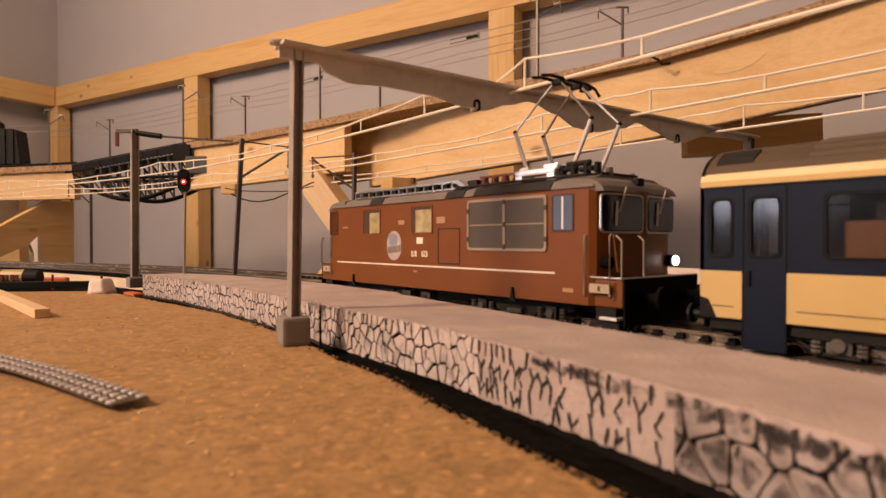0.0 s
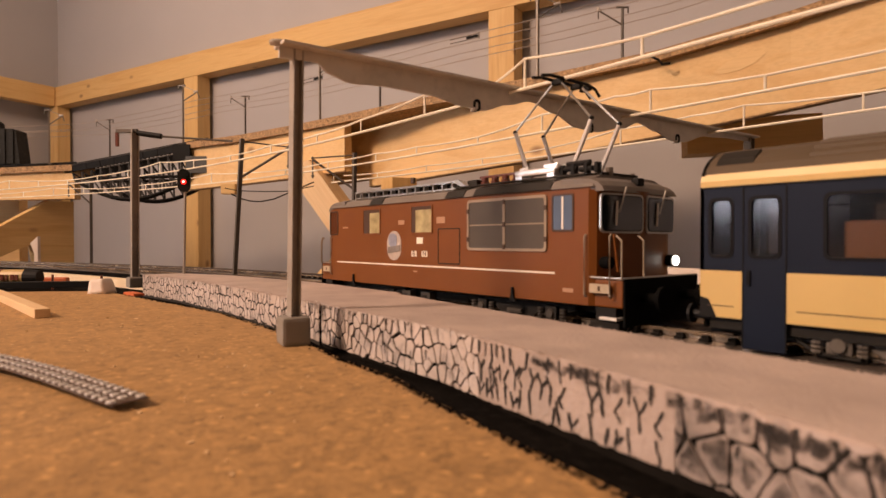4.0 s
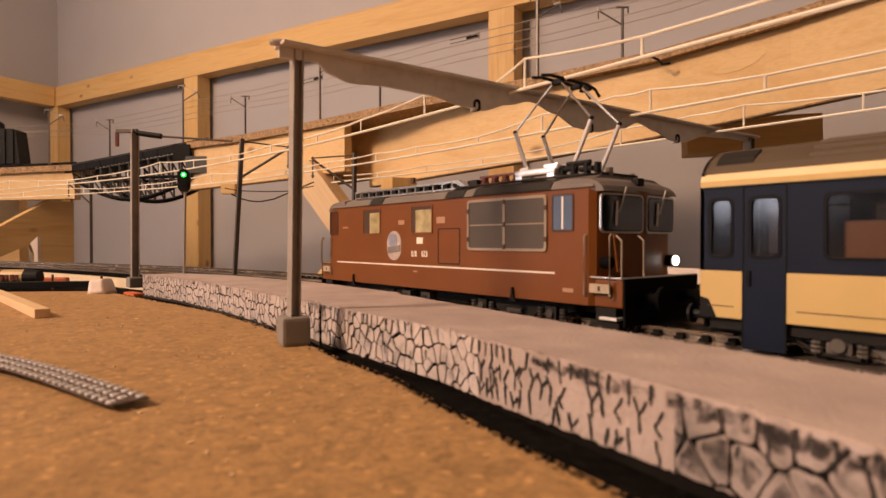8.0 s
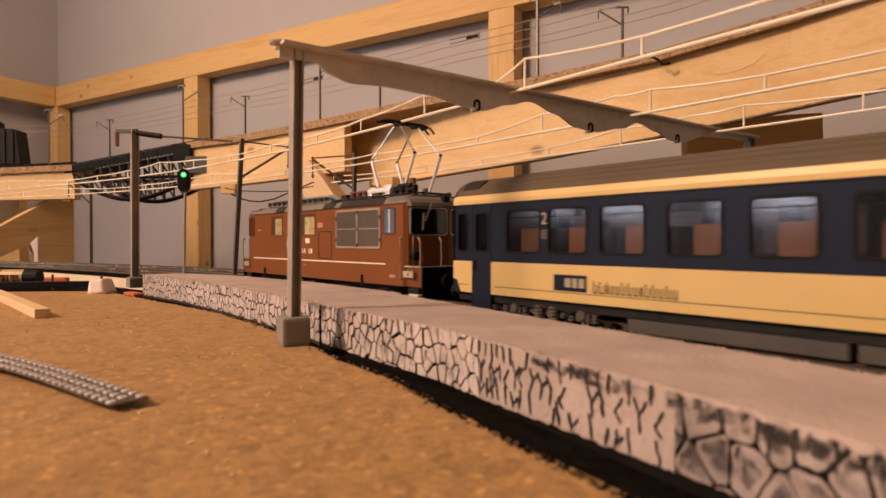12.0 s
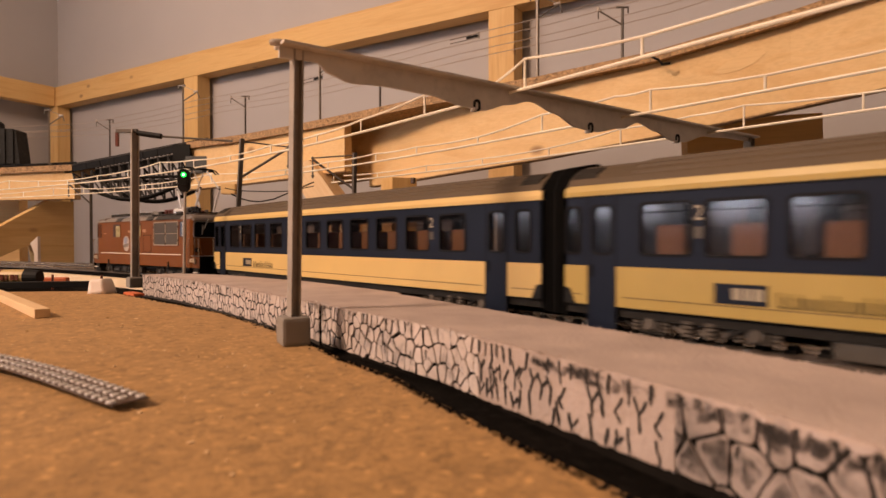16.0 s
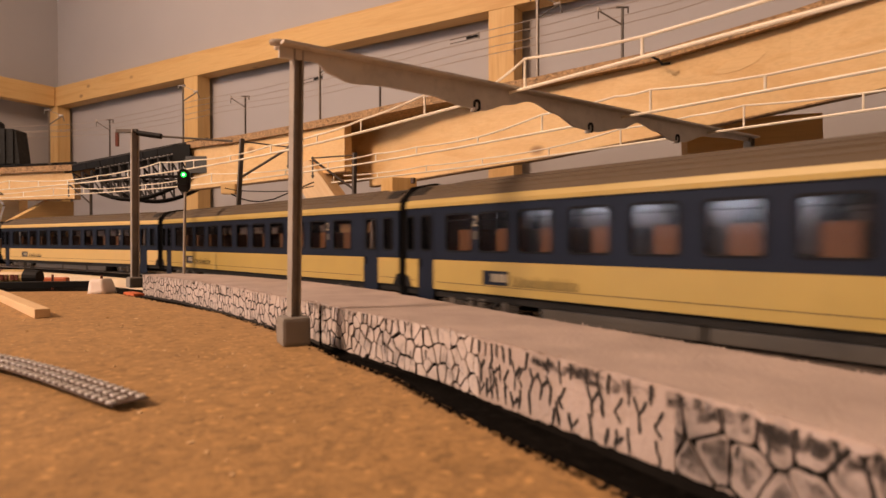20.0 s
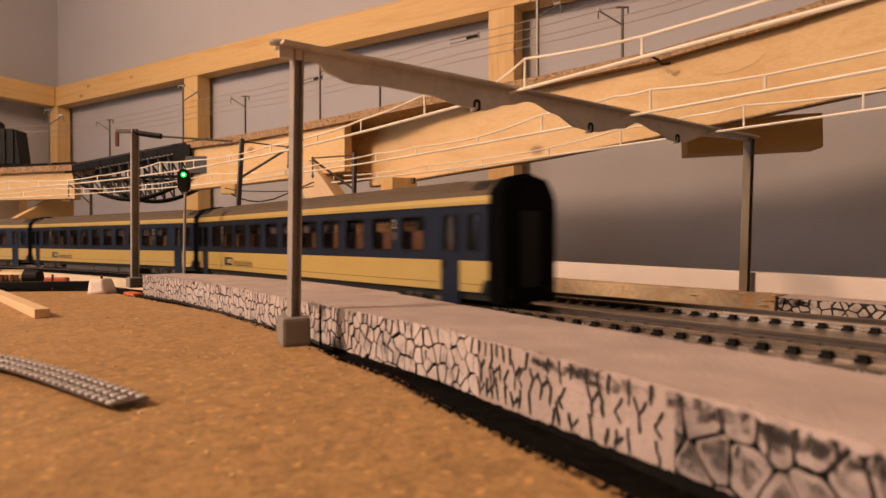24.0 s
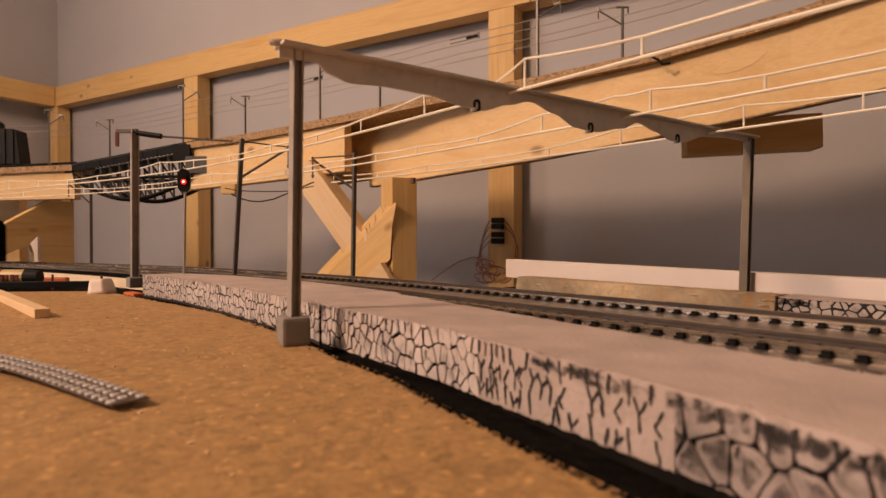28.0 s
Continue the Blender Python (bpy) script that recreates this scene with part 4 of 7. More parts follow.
part("panel", bm, PINE, tr, "broad cut panel set crosswise", at=tr.matrix_world.inverted() @ place(-1581, 56, 0, 0, 0, 115.5))
board("brace", [(-457, -61), (-193, 63), (-178, 78), (-79, 130), (-68, 128), (-179, 68), (-457, -70)], 36, PINE_PALE, tr, tilt=-27, front=-6)
board("post", [(-240, -500), (-177, -500), (-177, 170), (-240, 170)], 30, PINE, tr, front=40)
bm = bmesh.new()
plate_xz(bm, [(-47.5, 26.0), (-31.5, 41), (-31.0, -26), (-38.0, -26), (-39, 5)], -12, -3)
solo("wood_wedge", bm, PALEPLASTER, "pale pointed offcut leaning on the trestle", "offcut", at=place(-1490, 10, 0, 0, 0, 51))

# steel bridge between the two deck boards
br = thing("railway_bridge", "black steel fish-belly truss bridge with grey braces", "bridge")
A, B = Vector((-1470, 38, 196)), Vector((-1228, 208, 231))
ax = (B - A).normalized()
nrm = Vector((-ax.y, ax.x, 0)).normalized()


def bridge_point(s, back, z):
    return tuple(A + (B - A) * s + nrm * back + Vector((0, 0, z)))


TR0, TR1 = Vector((-1468, 40, 166)), Vector((-1222, 211, 163))


def truss_point(k, back, z):
    return tuple(TR0 + (TR1 - TR0) * k + nrm * back + Vector((0, 0, z)))


for back in (4, 74):
    for i in range(-1, 8):
        a, b = (Vector(bridge_point(q / 8, back, -9)) for q in (i, i + 1))
        m = Matrix.Translation((a + b) / 2 * MM) @ (b - a).to_track_quat("X", "Z").to_matrix().to_4x4()
        l = (b - a).length / 2
        part("girder_plate", boxed(-l + 0.3, l - 0.3, -2, 2, -5, 8), STEELBLACK, br, at=m)
        part("stiffener", boxed(-l - 0.6, -l + 0.6, -3.2, -2, -5, 8), STEELBLACK, br, at=m)
    part("flange", tube(bmesh.new(), [bridge_point(-0.12, back - 1, 0.5), bridge_point(1.04, back - 1, 0.5)], 1.5, 4), STEELGREY, br)
    part("top_chord", tube(bmesh.new(), [truss_point(i / 8, back, 0) for i in range(9)], 3.2, 4), STEELBLACK, br)
    part("bottom_chord", tube(bmesh.new(), [truss_point(i / 12, back, -46 * math.sin(math.pi * i / 12) ** 0.9) for i in range(13)], 4.5, 4), STEELBLACK, br)
    for i in range(0, 13):
        low = -45 * math.sin(math.pi * i / 12) ** 0.9
        part("upright", rod(bmesh.new(), bridge_point(i / 12, back, -18), truss_point(i / 12, back, low), 2.4, 5), STEELGREY, br)
        if i < 11:
            j = i + 1
            part("diagonal", rod(bmesh.new(), truss_point(i / 12, back, -2), truss_point(j / 12, back, -44 * math.sin(math.pi * j / 12) ** 0.9), 2.0, 5), STEELGREY, br)
            part("diagonal", rod(bmesh.new(), truss_point(j / 12, back, -2), bridge_point(i / 12, back, -18), 1.8, 5), STEELBLACK, br)
bm = bmesh.new()
for i in range(34):
    s = -0.1 + 1.2 * i / 33
    p = Vector(bridge_point(s, 38, 3))
    m = Matrix.Translation(p * MM) @ Matrix.Rotation(math.atan2(ax.y, ax.x), 4, "Z")
    bmesh.ops.create_cube(bm, size=1.0, matrix=m @ Matrix.Diagonal((4 * MM, 60 * MM, 4 * MM, 1)))
part("sleepers", bm, STEELBLACK, br)
for back in (26, 50):
    bm = tube(bmesh.new(), [bridge_point(-0.1, back, 8), bridge_point(1.1, back, 8)], 2, 4)
    part("rail", bm, STEELBLACK, br)


timber("abutment", (-1240, 216, 186), (-1204, 259, 186), 34, 40, ABUT, "dark grey abutment box under the bridge end", "abutment", bevel=0.6)
timber("bearing_block", (-1252, 192, 211), (-1230, 219, 211), 32, 28, STEELBLACK, "black bearing block at the bridge end", "block", bevel=0.6)
timber("support_block", (-1062, 222, 126), (-1046, 242, 126), 18, 22, PINE, "small wooden block under the girder", "block", bevel=0.6)
wg = thing("hopper_wagon", "black model hopper wagon on the upper deck", "wagon", at=Matrix.Translation(Vector((-1546, -52, 190)) * MM) @ Matrix.Rotation(math.atan2(-0.79, -0.61), 4, "Z"))
bm = bmesh.new()
plate_xz(bm, [(0, 10), (130, 10), (130, 86), (16, 86), (9, 82)], -44, -6)
part("hopper", bm, WAGON, wg)
for x in (12, 30, 48, 66, 84):
    part("rib", boxed(x, x + 3, -47, -44, 12, 84), WAGON, wg)
    part("rib", boxed(x, x + 3, -6, -3, 12, 84), WAGON, wg)
bm = bmesh.new()
bmesh.ops.create_icosphere(bm, subdivisions=2, radius=1.0, matrix=Matrix.LocRotScale(Vector((80, -25, 84)) * MM, None, Vector((38, 17, 34)) * MM))
for v in bm.verts:
    v.co += noise.noise_vector(v.co * 60) * 0.006
part("load", bm, BLACK, wg, "heaped black load")
part("chassis", boxed(-2, 132, -40, -10, 3, 10), BLACK, wg)
for x in (14, 112):
    part("wheel", rod(bmesh.new(), (x, -42, 5), (x, -8, 5), 5, 12), BLACK, wg)
ub = thing("upper_track", "black track on the upper deck end", "track")
for back in (20, 44):
    part("rail", tube(bmesh.new(), [deck_point(i, back, 3.5) for i in range(3)], 1.6, 4), STEELBLACK, ub)
part("bed", tube(bmesh.new(), [deck_point(i, 14, 3.0) for i in range(3)], 5.0, 4), STEELBLACK, ub)
ub = thing("upper_track", "black track on the upper deck board", "track")
for back in (40, 64, 108, 132):
    part("rail", tube(bmesh.new(), [deck_point(i, back, 3.5) for i in range(4, len(DECK))], 1.0, 4), STEELBLACK, ub)


# ---------------------------------------------------------------- masts and wires of the lower line
def h_mast(name, foot, top, wide, mat, label, base=None, group="catenary masts", web=True):
    """A rolled H-section mast, square to the track, with a foot block."""
    ob = thing(name, label, "mast", group, at=place(foot[0], foot[1], foot[2]))
    lx, ly, h = top[0] - foot[0], top[1] - foot[1], top[2] - foot[2]
    w = wide / 2
    o = [(-w, -w), (w, -w), (w, -w * 0.7), (-w * 0.3, -w * 0.7), (-w * 0.3, w * 0.7), (w, w * 0.7), (w, w), (-w, w), (-w, w * 0.7), (-w * 0.62, w * 0.7), (-w * 0.62, -w * 0.7), (-w, -w * 0.7)] if web else [(-w, -w), (w, -w), (w, w), (-w, w)]
    bm = bmesh.new()
    prism(bm, o, 0, h)
    for v in bm.verts:
        k = v.co.z / (h * MM)
        v.co.x += lx * k * MM
        v.co.y += ly * k * MM
    part("shaft", bm, mat, ob)
    if base:
        bw, bd, bh = base
        part("foot_block", boxed(-bw / 2, bw / 2, -bd / 2, bd / 2, 0, bh, bevel=min(1.1, bw / 7)), CONCRETE, ob, "grey moulded foot", at=place(0, 0, 0, 0, 0, -12 if bw < 10 else 0))
    return ob


m1 = h_mast("portal_mast", (-120.9, -82.7, 0), (-117.9, -82.7, 87.0), 3.1, MAST, "grey metal mast carrying the portal beam", (9.5, 8.5, 8.4))
m2 = h_mast("portal_mast", (-104.2, 176, -3.4), (-102, 176, 87.0), 4.2, OLIVEMAST, "brownish metal mast at the far end of the portal beam")

# portal beam: a sheet-metal channel with a wavy lower edge and three rings
pb = thing("portal_beam", "grey sheet-metal portal beam with a wavy lower edge", "beam", at=Matrix.Translation(Vector((-117.6, -88.5, 87.2)) * MM) @ Matrix.Rotation(math.atan2(267.0, 16.0), 4, "Z"))
BEAMLEN = 268.0
HANG = (72.9, 134.0, 196.4)
WAVE = [(0, 3.4), (6, 3.0), (13.6, 2.6), (14.4, 5.2), (23, 7.2), (35, 6.4), (53, 6.7), (66, 8.6), (76, 8.9), (89, 5.1), (100, 2.4), (113, 5.4), (126, 9.6), (137, 10.2), (155, 6.9), (167, 2.9), (180, 5.4), (192, 8.4), (200, 8.4), (222, 3.4), (245, 2.2), (270, 1.8)]


def belly(s):
    """Depth of the web plate at s along the beam."""
    i = max(k for k in range(len(WAVE) - 1) if WAVE[k][0] <= s)
    (a, da), (b, db) = WAVE[i], WAVE[i + 1]
    k = (s - a) / (b - a)
    k = k * k * (3 - 2 * k)
    return da + (db - da) * k


bm = bmesh.new()
top, low = [], []
n = 90
for i in range(n + 1):
    s = BEAMLEN * i / n
    top.append((s, 0))
    low.append((s, -belly(s)))
plate_xz(bm, top + low[::-1], -0.5, 0.5)
part("web_plate", bm, BEAM, pb)
bm = bmesh.new()
box(bm, 0, BEAMLEN, -4.2, 4.2, 0, 1.0, bevel=0.3)
part("top_flange", bm, BEAM, pb)
for h in HANG:
    bm = bmesh.new()
    o = rounded(h - 1.5, h + 1.5, -belly(h) - 0.9, -belly(h) + 3.4, 1.4)
    i = rounded(h - 0.8, h + 0.8, -belly(h) - 0.2, -belly(h) + 2.5, 0.75)
    ring_xz(bm, o, i, -1.0, 1.0)
    part("ring", bm, BLACK, pb, "black wire ring")
    part("wire_clip", boxed(h - 1.7, h - 0.4, -1.2, 1.2, -belly(h) - 1.0, -belly(h) + 0.4, bevel=0.3), GLUE, pb, "pale plastic wire clip")
for s, r in ((-0.6, 1.9), (2.2, 1.5), (5.5, 1.6), (70, 2.2), (75.5, 1.8), (133, 2.4), (196, 2.3), (263, 2.6)):
    bm = bmesh.new()
    bmesh.ops.create_icosphere(bm, subdivisions=2, radius=r * MM, matrix=Matrix.LocRotScale((s * MM, 0.6 * MM, 1.0 * MM), None, (1.1, 1.0, 0.55)))
    for v in bm.verts:
        v.co += noise.noise_vector(v.co * 600) * 0.0006
    part("glue_blob", bm, GLUE, pb, "clear hot-glue blob", smooth=True)

def catenary(name, off, c0, c1, nodes, zc, label, thick=0.63, wires=WIRE):
    """Contact wire, messenger wire and droppers along the track; nodes give the messenger's height above the table."""
    ob = thing(name, label, "overhead wire", "overhead wires")
    part("contact_wire", tube(bmesh.new(), line(c0, c1, off, zc, 25), thick), wires, ob)
    nodes = list(nodes)
    cycle, k = (5.0, 4.0, 6.0, 9.0, 6.0), 0
    while nodes[-1][0] - 55 > c1:
        nodes.append((nodes[-1][0] - 55, zc + cycle[k % 5], True))
        k += 1
    pts = []
    for (ca, ha, _), (cb, hb, _) in zip(nodes, nodes[1:]):
        for i in range(4):
            q = i / 4
            x, y, _ = along(ca + (cb - ca) * q, off)
            pts.append((x, y, ha + (hb - ha) * q - 0.6 * math.sin(math.pi * q)))
    part("messenger_wire", tube(bmesh.new(), pts, thick * 0.8), wires, ob)
    for c, h, held in nodes:
        if held:
            x, y, _ = along(c, off)
            part("dropper", rod(bmesh.new(), (x, y, zc), (x, y, h), thick * 0.8), wires, ob)
    return ob


catenary("overhead_wire", 0, 75, -1150, [(75, 96.5, True), (20, 93.5, True), (-56, 92.6, True), (-104, 97.2, True), (-127, 89.5, False), (-164, 95.4, True), (-217, 92.6, True), (-262, 91, True)], 86.4, "silvery overhead wire above the near track")
catenary("overhead_wire", 66, 140, -1200, [(140, 96.5, True), (60, 92.5, True), (-48, 90.8, True), (-94, 94.6, True), (-111, 95.0, False), (-154, 93.9, True), (-201, 89.0, True), (-254, 90.1, True), (-295, 90.6, True)], 85.2, "silvery overhead wire above the far track")
catenary("overhead_wire", 134, 180, -430, [(180, 96.5, True), (60, 92.5, True), (-37, 92.8, True), (-86, 96.3, True), (-112, 95.5, False), (-155, 95.0, True), (-207, 90.4, True), (-262, 90.0, True)], 85.5, "silvery overhead wire beyond the far track")


def cantilever_mast(name, foot, top, reach, zarm, mat, label, base=(5, 5, 2.2), wide=3.0, group="catenary masts"):
    """A mast with a slanted tube arm towards reach (x, y) that holds the wires."""
    ob = h_mast(name, foot, top, wide, mat, label, base, group, web=False)
    h = top[2] - foot[2]
    lx, ly = top[0] - foot[0], top[1] - foot[1]
    rx, ry = reach[0] - foot[0], reach[1] - foot[1]
    k = zarm / h
    part("strut", rod(bmesh.new(), (lx * k, ly * k, zarm), (rx, ry, h - 6), 1.0), DARKMAST, ob)
    part("top_bar", rod(bmesh.new(), (lx, ly, h - 2), (rx, ry, h - 5), 0.6), DARKMAST, ob)
    part("hanger", rod(bmesh.new(), (rx, ry, h - 4), (rx, ry, h - 22), 0.7), DARKMAST, ob)
    for d in (-5, -20):
        bm = bmesh.new()
        bmesh.ops.create_icosphere(bm, subdivisions=1, radius=1.5 * MM, matrix=Matrix.Translation(Vector((rx, ry, h + d)) * MM))
        part("insulator", bm, DARKMAST, ob)
    return ob


cantilever_mast("catenary_mast", (-430, 12, -3.4), (-417, 14, 111), (-403, 46, 0), 84, DARKMAST, "dark metal mast with a tubular arm beside the near track")
cantilever_mast("catenary_mast", (-396, 101, -3.4), (-396, 103, 106), (-416, 74, 0), 78, DARKMAST, "dark metal mast with a tubular arm behind the far track")
cantilever_mast("catenary_mast", (-801, -30, -3.4), (-801, -30, 107), (-812, -52, 0), 80, DARKMAST, "dark metal mast with a tubular arm on the bend")
mm = h_mast("catenary_mast", (-393, -68, 0), (-393, -67.5, 105), 4.6, MAST, "grey metal mast with a flat top arm at the platform end", (11, 9, 7))
part("top_arm", boxed(-12, 2.4, -1.2, 1.2, 103, 105.5, bevel=0.3), DARKMAST, mm, at=Matrix.Rotation(radians(48), 4, "Z"))
part("hanging_end", boxed(-12.5, -10.5, -1.0, 1.0, 94, 103.5, bevel=0.3), COPPER, mm, "rusty hanging end piece", at=Matrix.Rotation(radians(48), 4, "Z"))
part("insulator", rod(bmesh.new(), (1, 2, 103), (12, 14, 100.5), 1.8, 8), BLACK, mm)
part("pull_wire", rod(bmesh.new(), (12, 14, 100.5), (38, 52, 98), 0.7), DARKMAST, mm)

hc = thing("hanging_cable", "two thin dark cables sagging behind the track", "cable")
part("cable", tube(bmesh.new(), [(-552, 54, 78), (-546, 61.8, 73.4), (-540, 69, 71), (-533.8, 76.7, 70.4), (-525, 87, 73), (-517, 97.3, 78.5), (-500, 118, 90)], 0.7, 5), BLACK, hc)
part("cable", tube(bmesh.new(), [(-556, 49, 84), (-548.6, 58.8, 81.4), (-530.7, 80.7, 80.4), (-517, 97.3, 80.8), (-500, 118, 86)], 0.5, 5), BLACK, hc)

# light signal beside the near track
sg = thing("light_signal", "black colour-light signal on a thin metal post", "signal", at=place(-354.7, -47.6, 10.0))
part("post", rod(bmesh.new(), (0, 0, 0), (0.6, 1, 66), 0.9, 8), MAST, sg)
SIGTURN = Matrix.Translation(Vector((0.6, 0.2, 0)) * MM) @ Matrix.Rotation(radians(66), 4, "Z")
bm = bmesh.new()
plate_xz(bm, rounded(-3.7, 3.7, 52.2, 66.8, 3.6, 5), -2.2, 1.6)
part("signal_head", bm, BLACK, sg, "black oval signal head", at=SIGTURN)
for z, mat, nm in ((58.6, REDLAMP, "red_lens"), (63.0, GREENLAMP, "green_lens")):
    bm = bmesh.new()
    rod(bm, (0, -2.7, z), (0, -1.9, z), 1.55, 14)
    lens = part(nm, bm, mat, sg, nm.replace("_", " ") + " glowing", at=SIGTURN)
    part("lens_core", rod(bmesh.new(), (0, -2.82, z), (0, -2.6, z), 0.7, 12), REDCORE if mat is REDLAMP else GREENCORE, lens)
# added plate, no part of the signal: hides whichever lens should be unlit
bm = bmesh.new()
plate_xz(bm, rounded(-2.5, 2.5, -2.1, 2.1, 1.8, 4), -3.4, -2.9)
LENS_COVER = part("shutter", bm, BLACK, sg, "added black plate hiding the unlit lens")

# masts and wires of the upper line
UPPER = ((-527, 479, 260), (-926, 348, 246), (-1245, 205, 232), (-1503, 1, 198))
for x, y, z in UPPER:
    ob = h_mast("upper_mast", (x, y, z), (x, y, z + 118), 3.4, MAST, "thin grey deck-edge mast with a tubular arm", (10, 7, 1.6), "upper masts")
    part("top_bar", boxed(-11, 5, -1.4, 1.4, 116, 119, bevel=0.3), DARKMAST, ob, at=Matrix.Rotation(radians(40), 4, "Z"))
    part("end_hook", boxed(-11.4, -9, -1.2, 1.2, 110, 116.5, bevel=0.3), DARKMAST, ob, at=Matrix.Rotation(radians(40), 4, "Z"))
    part("strut", rod(bmesh.new(), (0.6, 0.6, 86), (20, 22, 104), 1.3), DARKMAST, ob)
    part("tie", rod(bmesh.new(), (0, 0, 116), (20, 22, 105), 0.5), FINEWIRE, ob)
    part("hanger", rod(bmesh.new(), (20, 22, 106), (23, 25, 92), 1.1), DARKMAST, ob)
    part("insulator", rod(bmesh.new(), (15, 16.5, 104), (21, 23, 106), 1.9, 8), GLUE, ob)
for x, y, z, h in ((-460, 584, 264, 103), (-865, 436, 249, 92), (-1279, 348, 231, 126), (-1560, 128, 196, 124)):
    ob = h_mast("upper_mast", (x, y, z), (x, y, z + h), 3.0, DARKMAST, "thin mast with a slanted arm behind the upper deck", (8, 6, 1.6), "upper masts")
    part("strut", rod(bmesh.new(), (0, 0, h - 26), (-24, -24, h - 4), 1.3), DARKMAST, ob)
    part("tie", rod(bmesh.new(), (0, 0, h - 1), (-24, -24, h - 3), 0.6), FINEWIRE, ob)
    part("top_bar", boxed(-9, 9, -1.4, 1.4, h - 2, h, bevel=0.2), DARKMAST, ob, at=Matrix.Rotation(radians(48), 4, "Z"))
    part("end_hook", boxed(7, 9, -1.2, 1.2, h - 9, h - 1, bevel=0.2), DARKMAST, ob, at=Matrix.Rotation(radians(48), 4, "Z"))
    part("hanger", rod(bmesh.new(), (-24, -24, h - 2), (-24, -24, h - 16), 0.9), DARKMAST, ob)
    part("insulator", rod(bmesh.new(), (-24, -24, h - 5), (-24, -24, h), 2.2, 8), GLUE, ob)
for back, zz in ((40, 84), (40, 96), (110, 84), (110, 96)):
    ob = solo("upper_wire", tube(bmesh.new(), [deck_point(i, back, zz) for i in range(len(DECK))], 0.62, 5), FINEWIRE, "thin bright overhead wire of the upper line", "overhead wire", "upper wires")


for i, back, zz, q in ((6, 40, 90, 0.1), (6, 110, 90, 0.75), (9, 40, 92, 0.25)):
    a, b = Vector(deck_point(i, back, zz)), Vector(deck_point(i + 1, back, zz))
    d = (b - a).normalized()
    c = a + (b - a) * q
    ob = thing("section_insulator", "dark two-bar section insulator in the upper wire", "insulator", "section insulators", at=Matrix.Translation(c * MM))
    for k in (-3, 3):
        part("bar", rod(bmesh.new(), tuple(-d * 26 + Vector((0, 0, k))), tuple(d * 26 + Vector((0, 0, k))), 0.8), DARKMAST, ob)
    part("stick", rod(bmesh.new(), tuple(d * 4), tuple(d * 24), 2.0, 8), BLACK, ob)
    part("clamp", rod(bmesh.new(), tuple(d * 26 + Vector((0, 0, -5))), tuple(d * 26 + Vector((0, 0, 5))), 1.0), DARKMAST, ob)


# ---------------------------------------------------------------- locomotive (its own x along the track, z above the table)
LC = 4.0      # middle of the body across the track
LW = 21.0     # half its width


def chrome_box():
    """Bright tray of the pantograph with a step and three feet."""
    bm = boxed(41, 59, LC - 14.5, LC - 9.5, 53.0, 55.2, bevel=0.8)
    box(bm, 43, 47, LC - 14.0, LC - 10.0, 55.0, 56.0, bevel=0.4)
    box(bm, 54, 60, LC - 14.2, LC - 9.8, 54.6, 56.4, bevel=0.5)
    for x in (41.3, 55.5):
        box(bm, x, x + 3.2, LC - 14.3, LC - 9.7, 50.9, 53.4, bevel=0.3)
    return bm


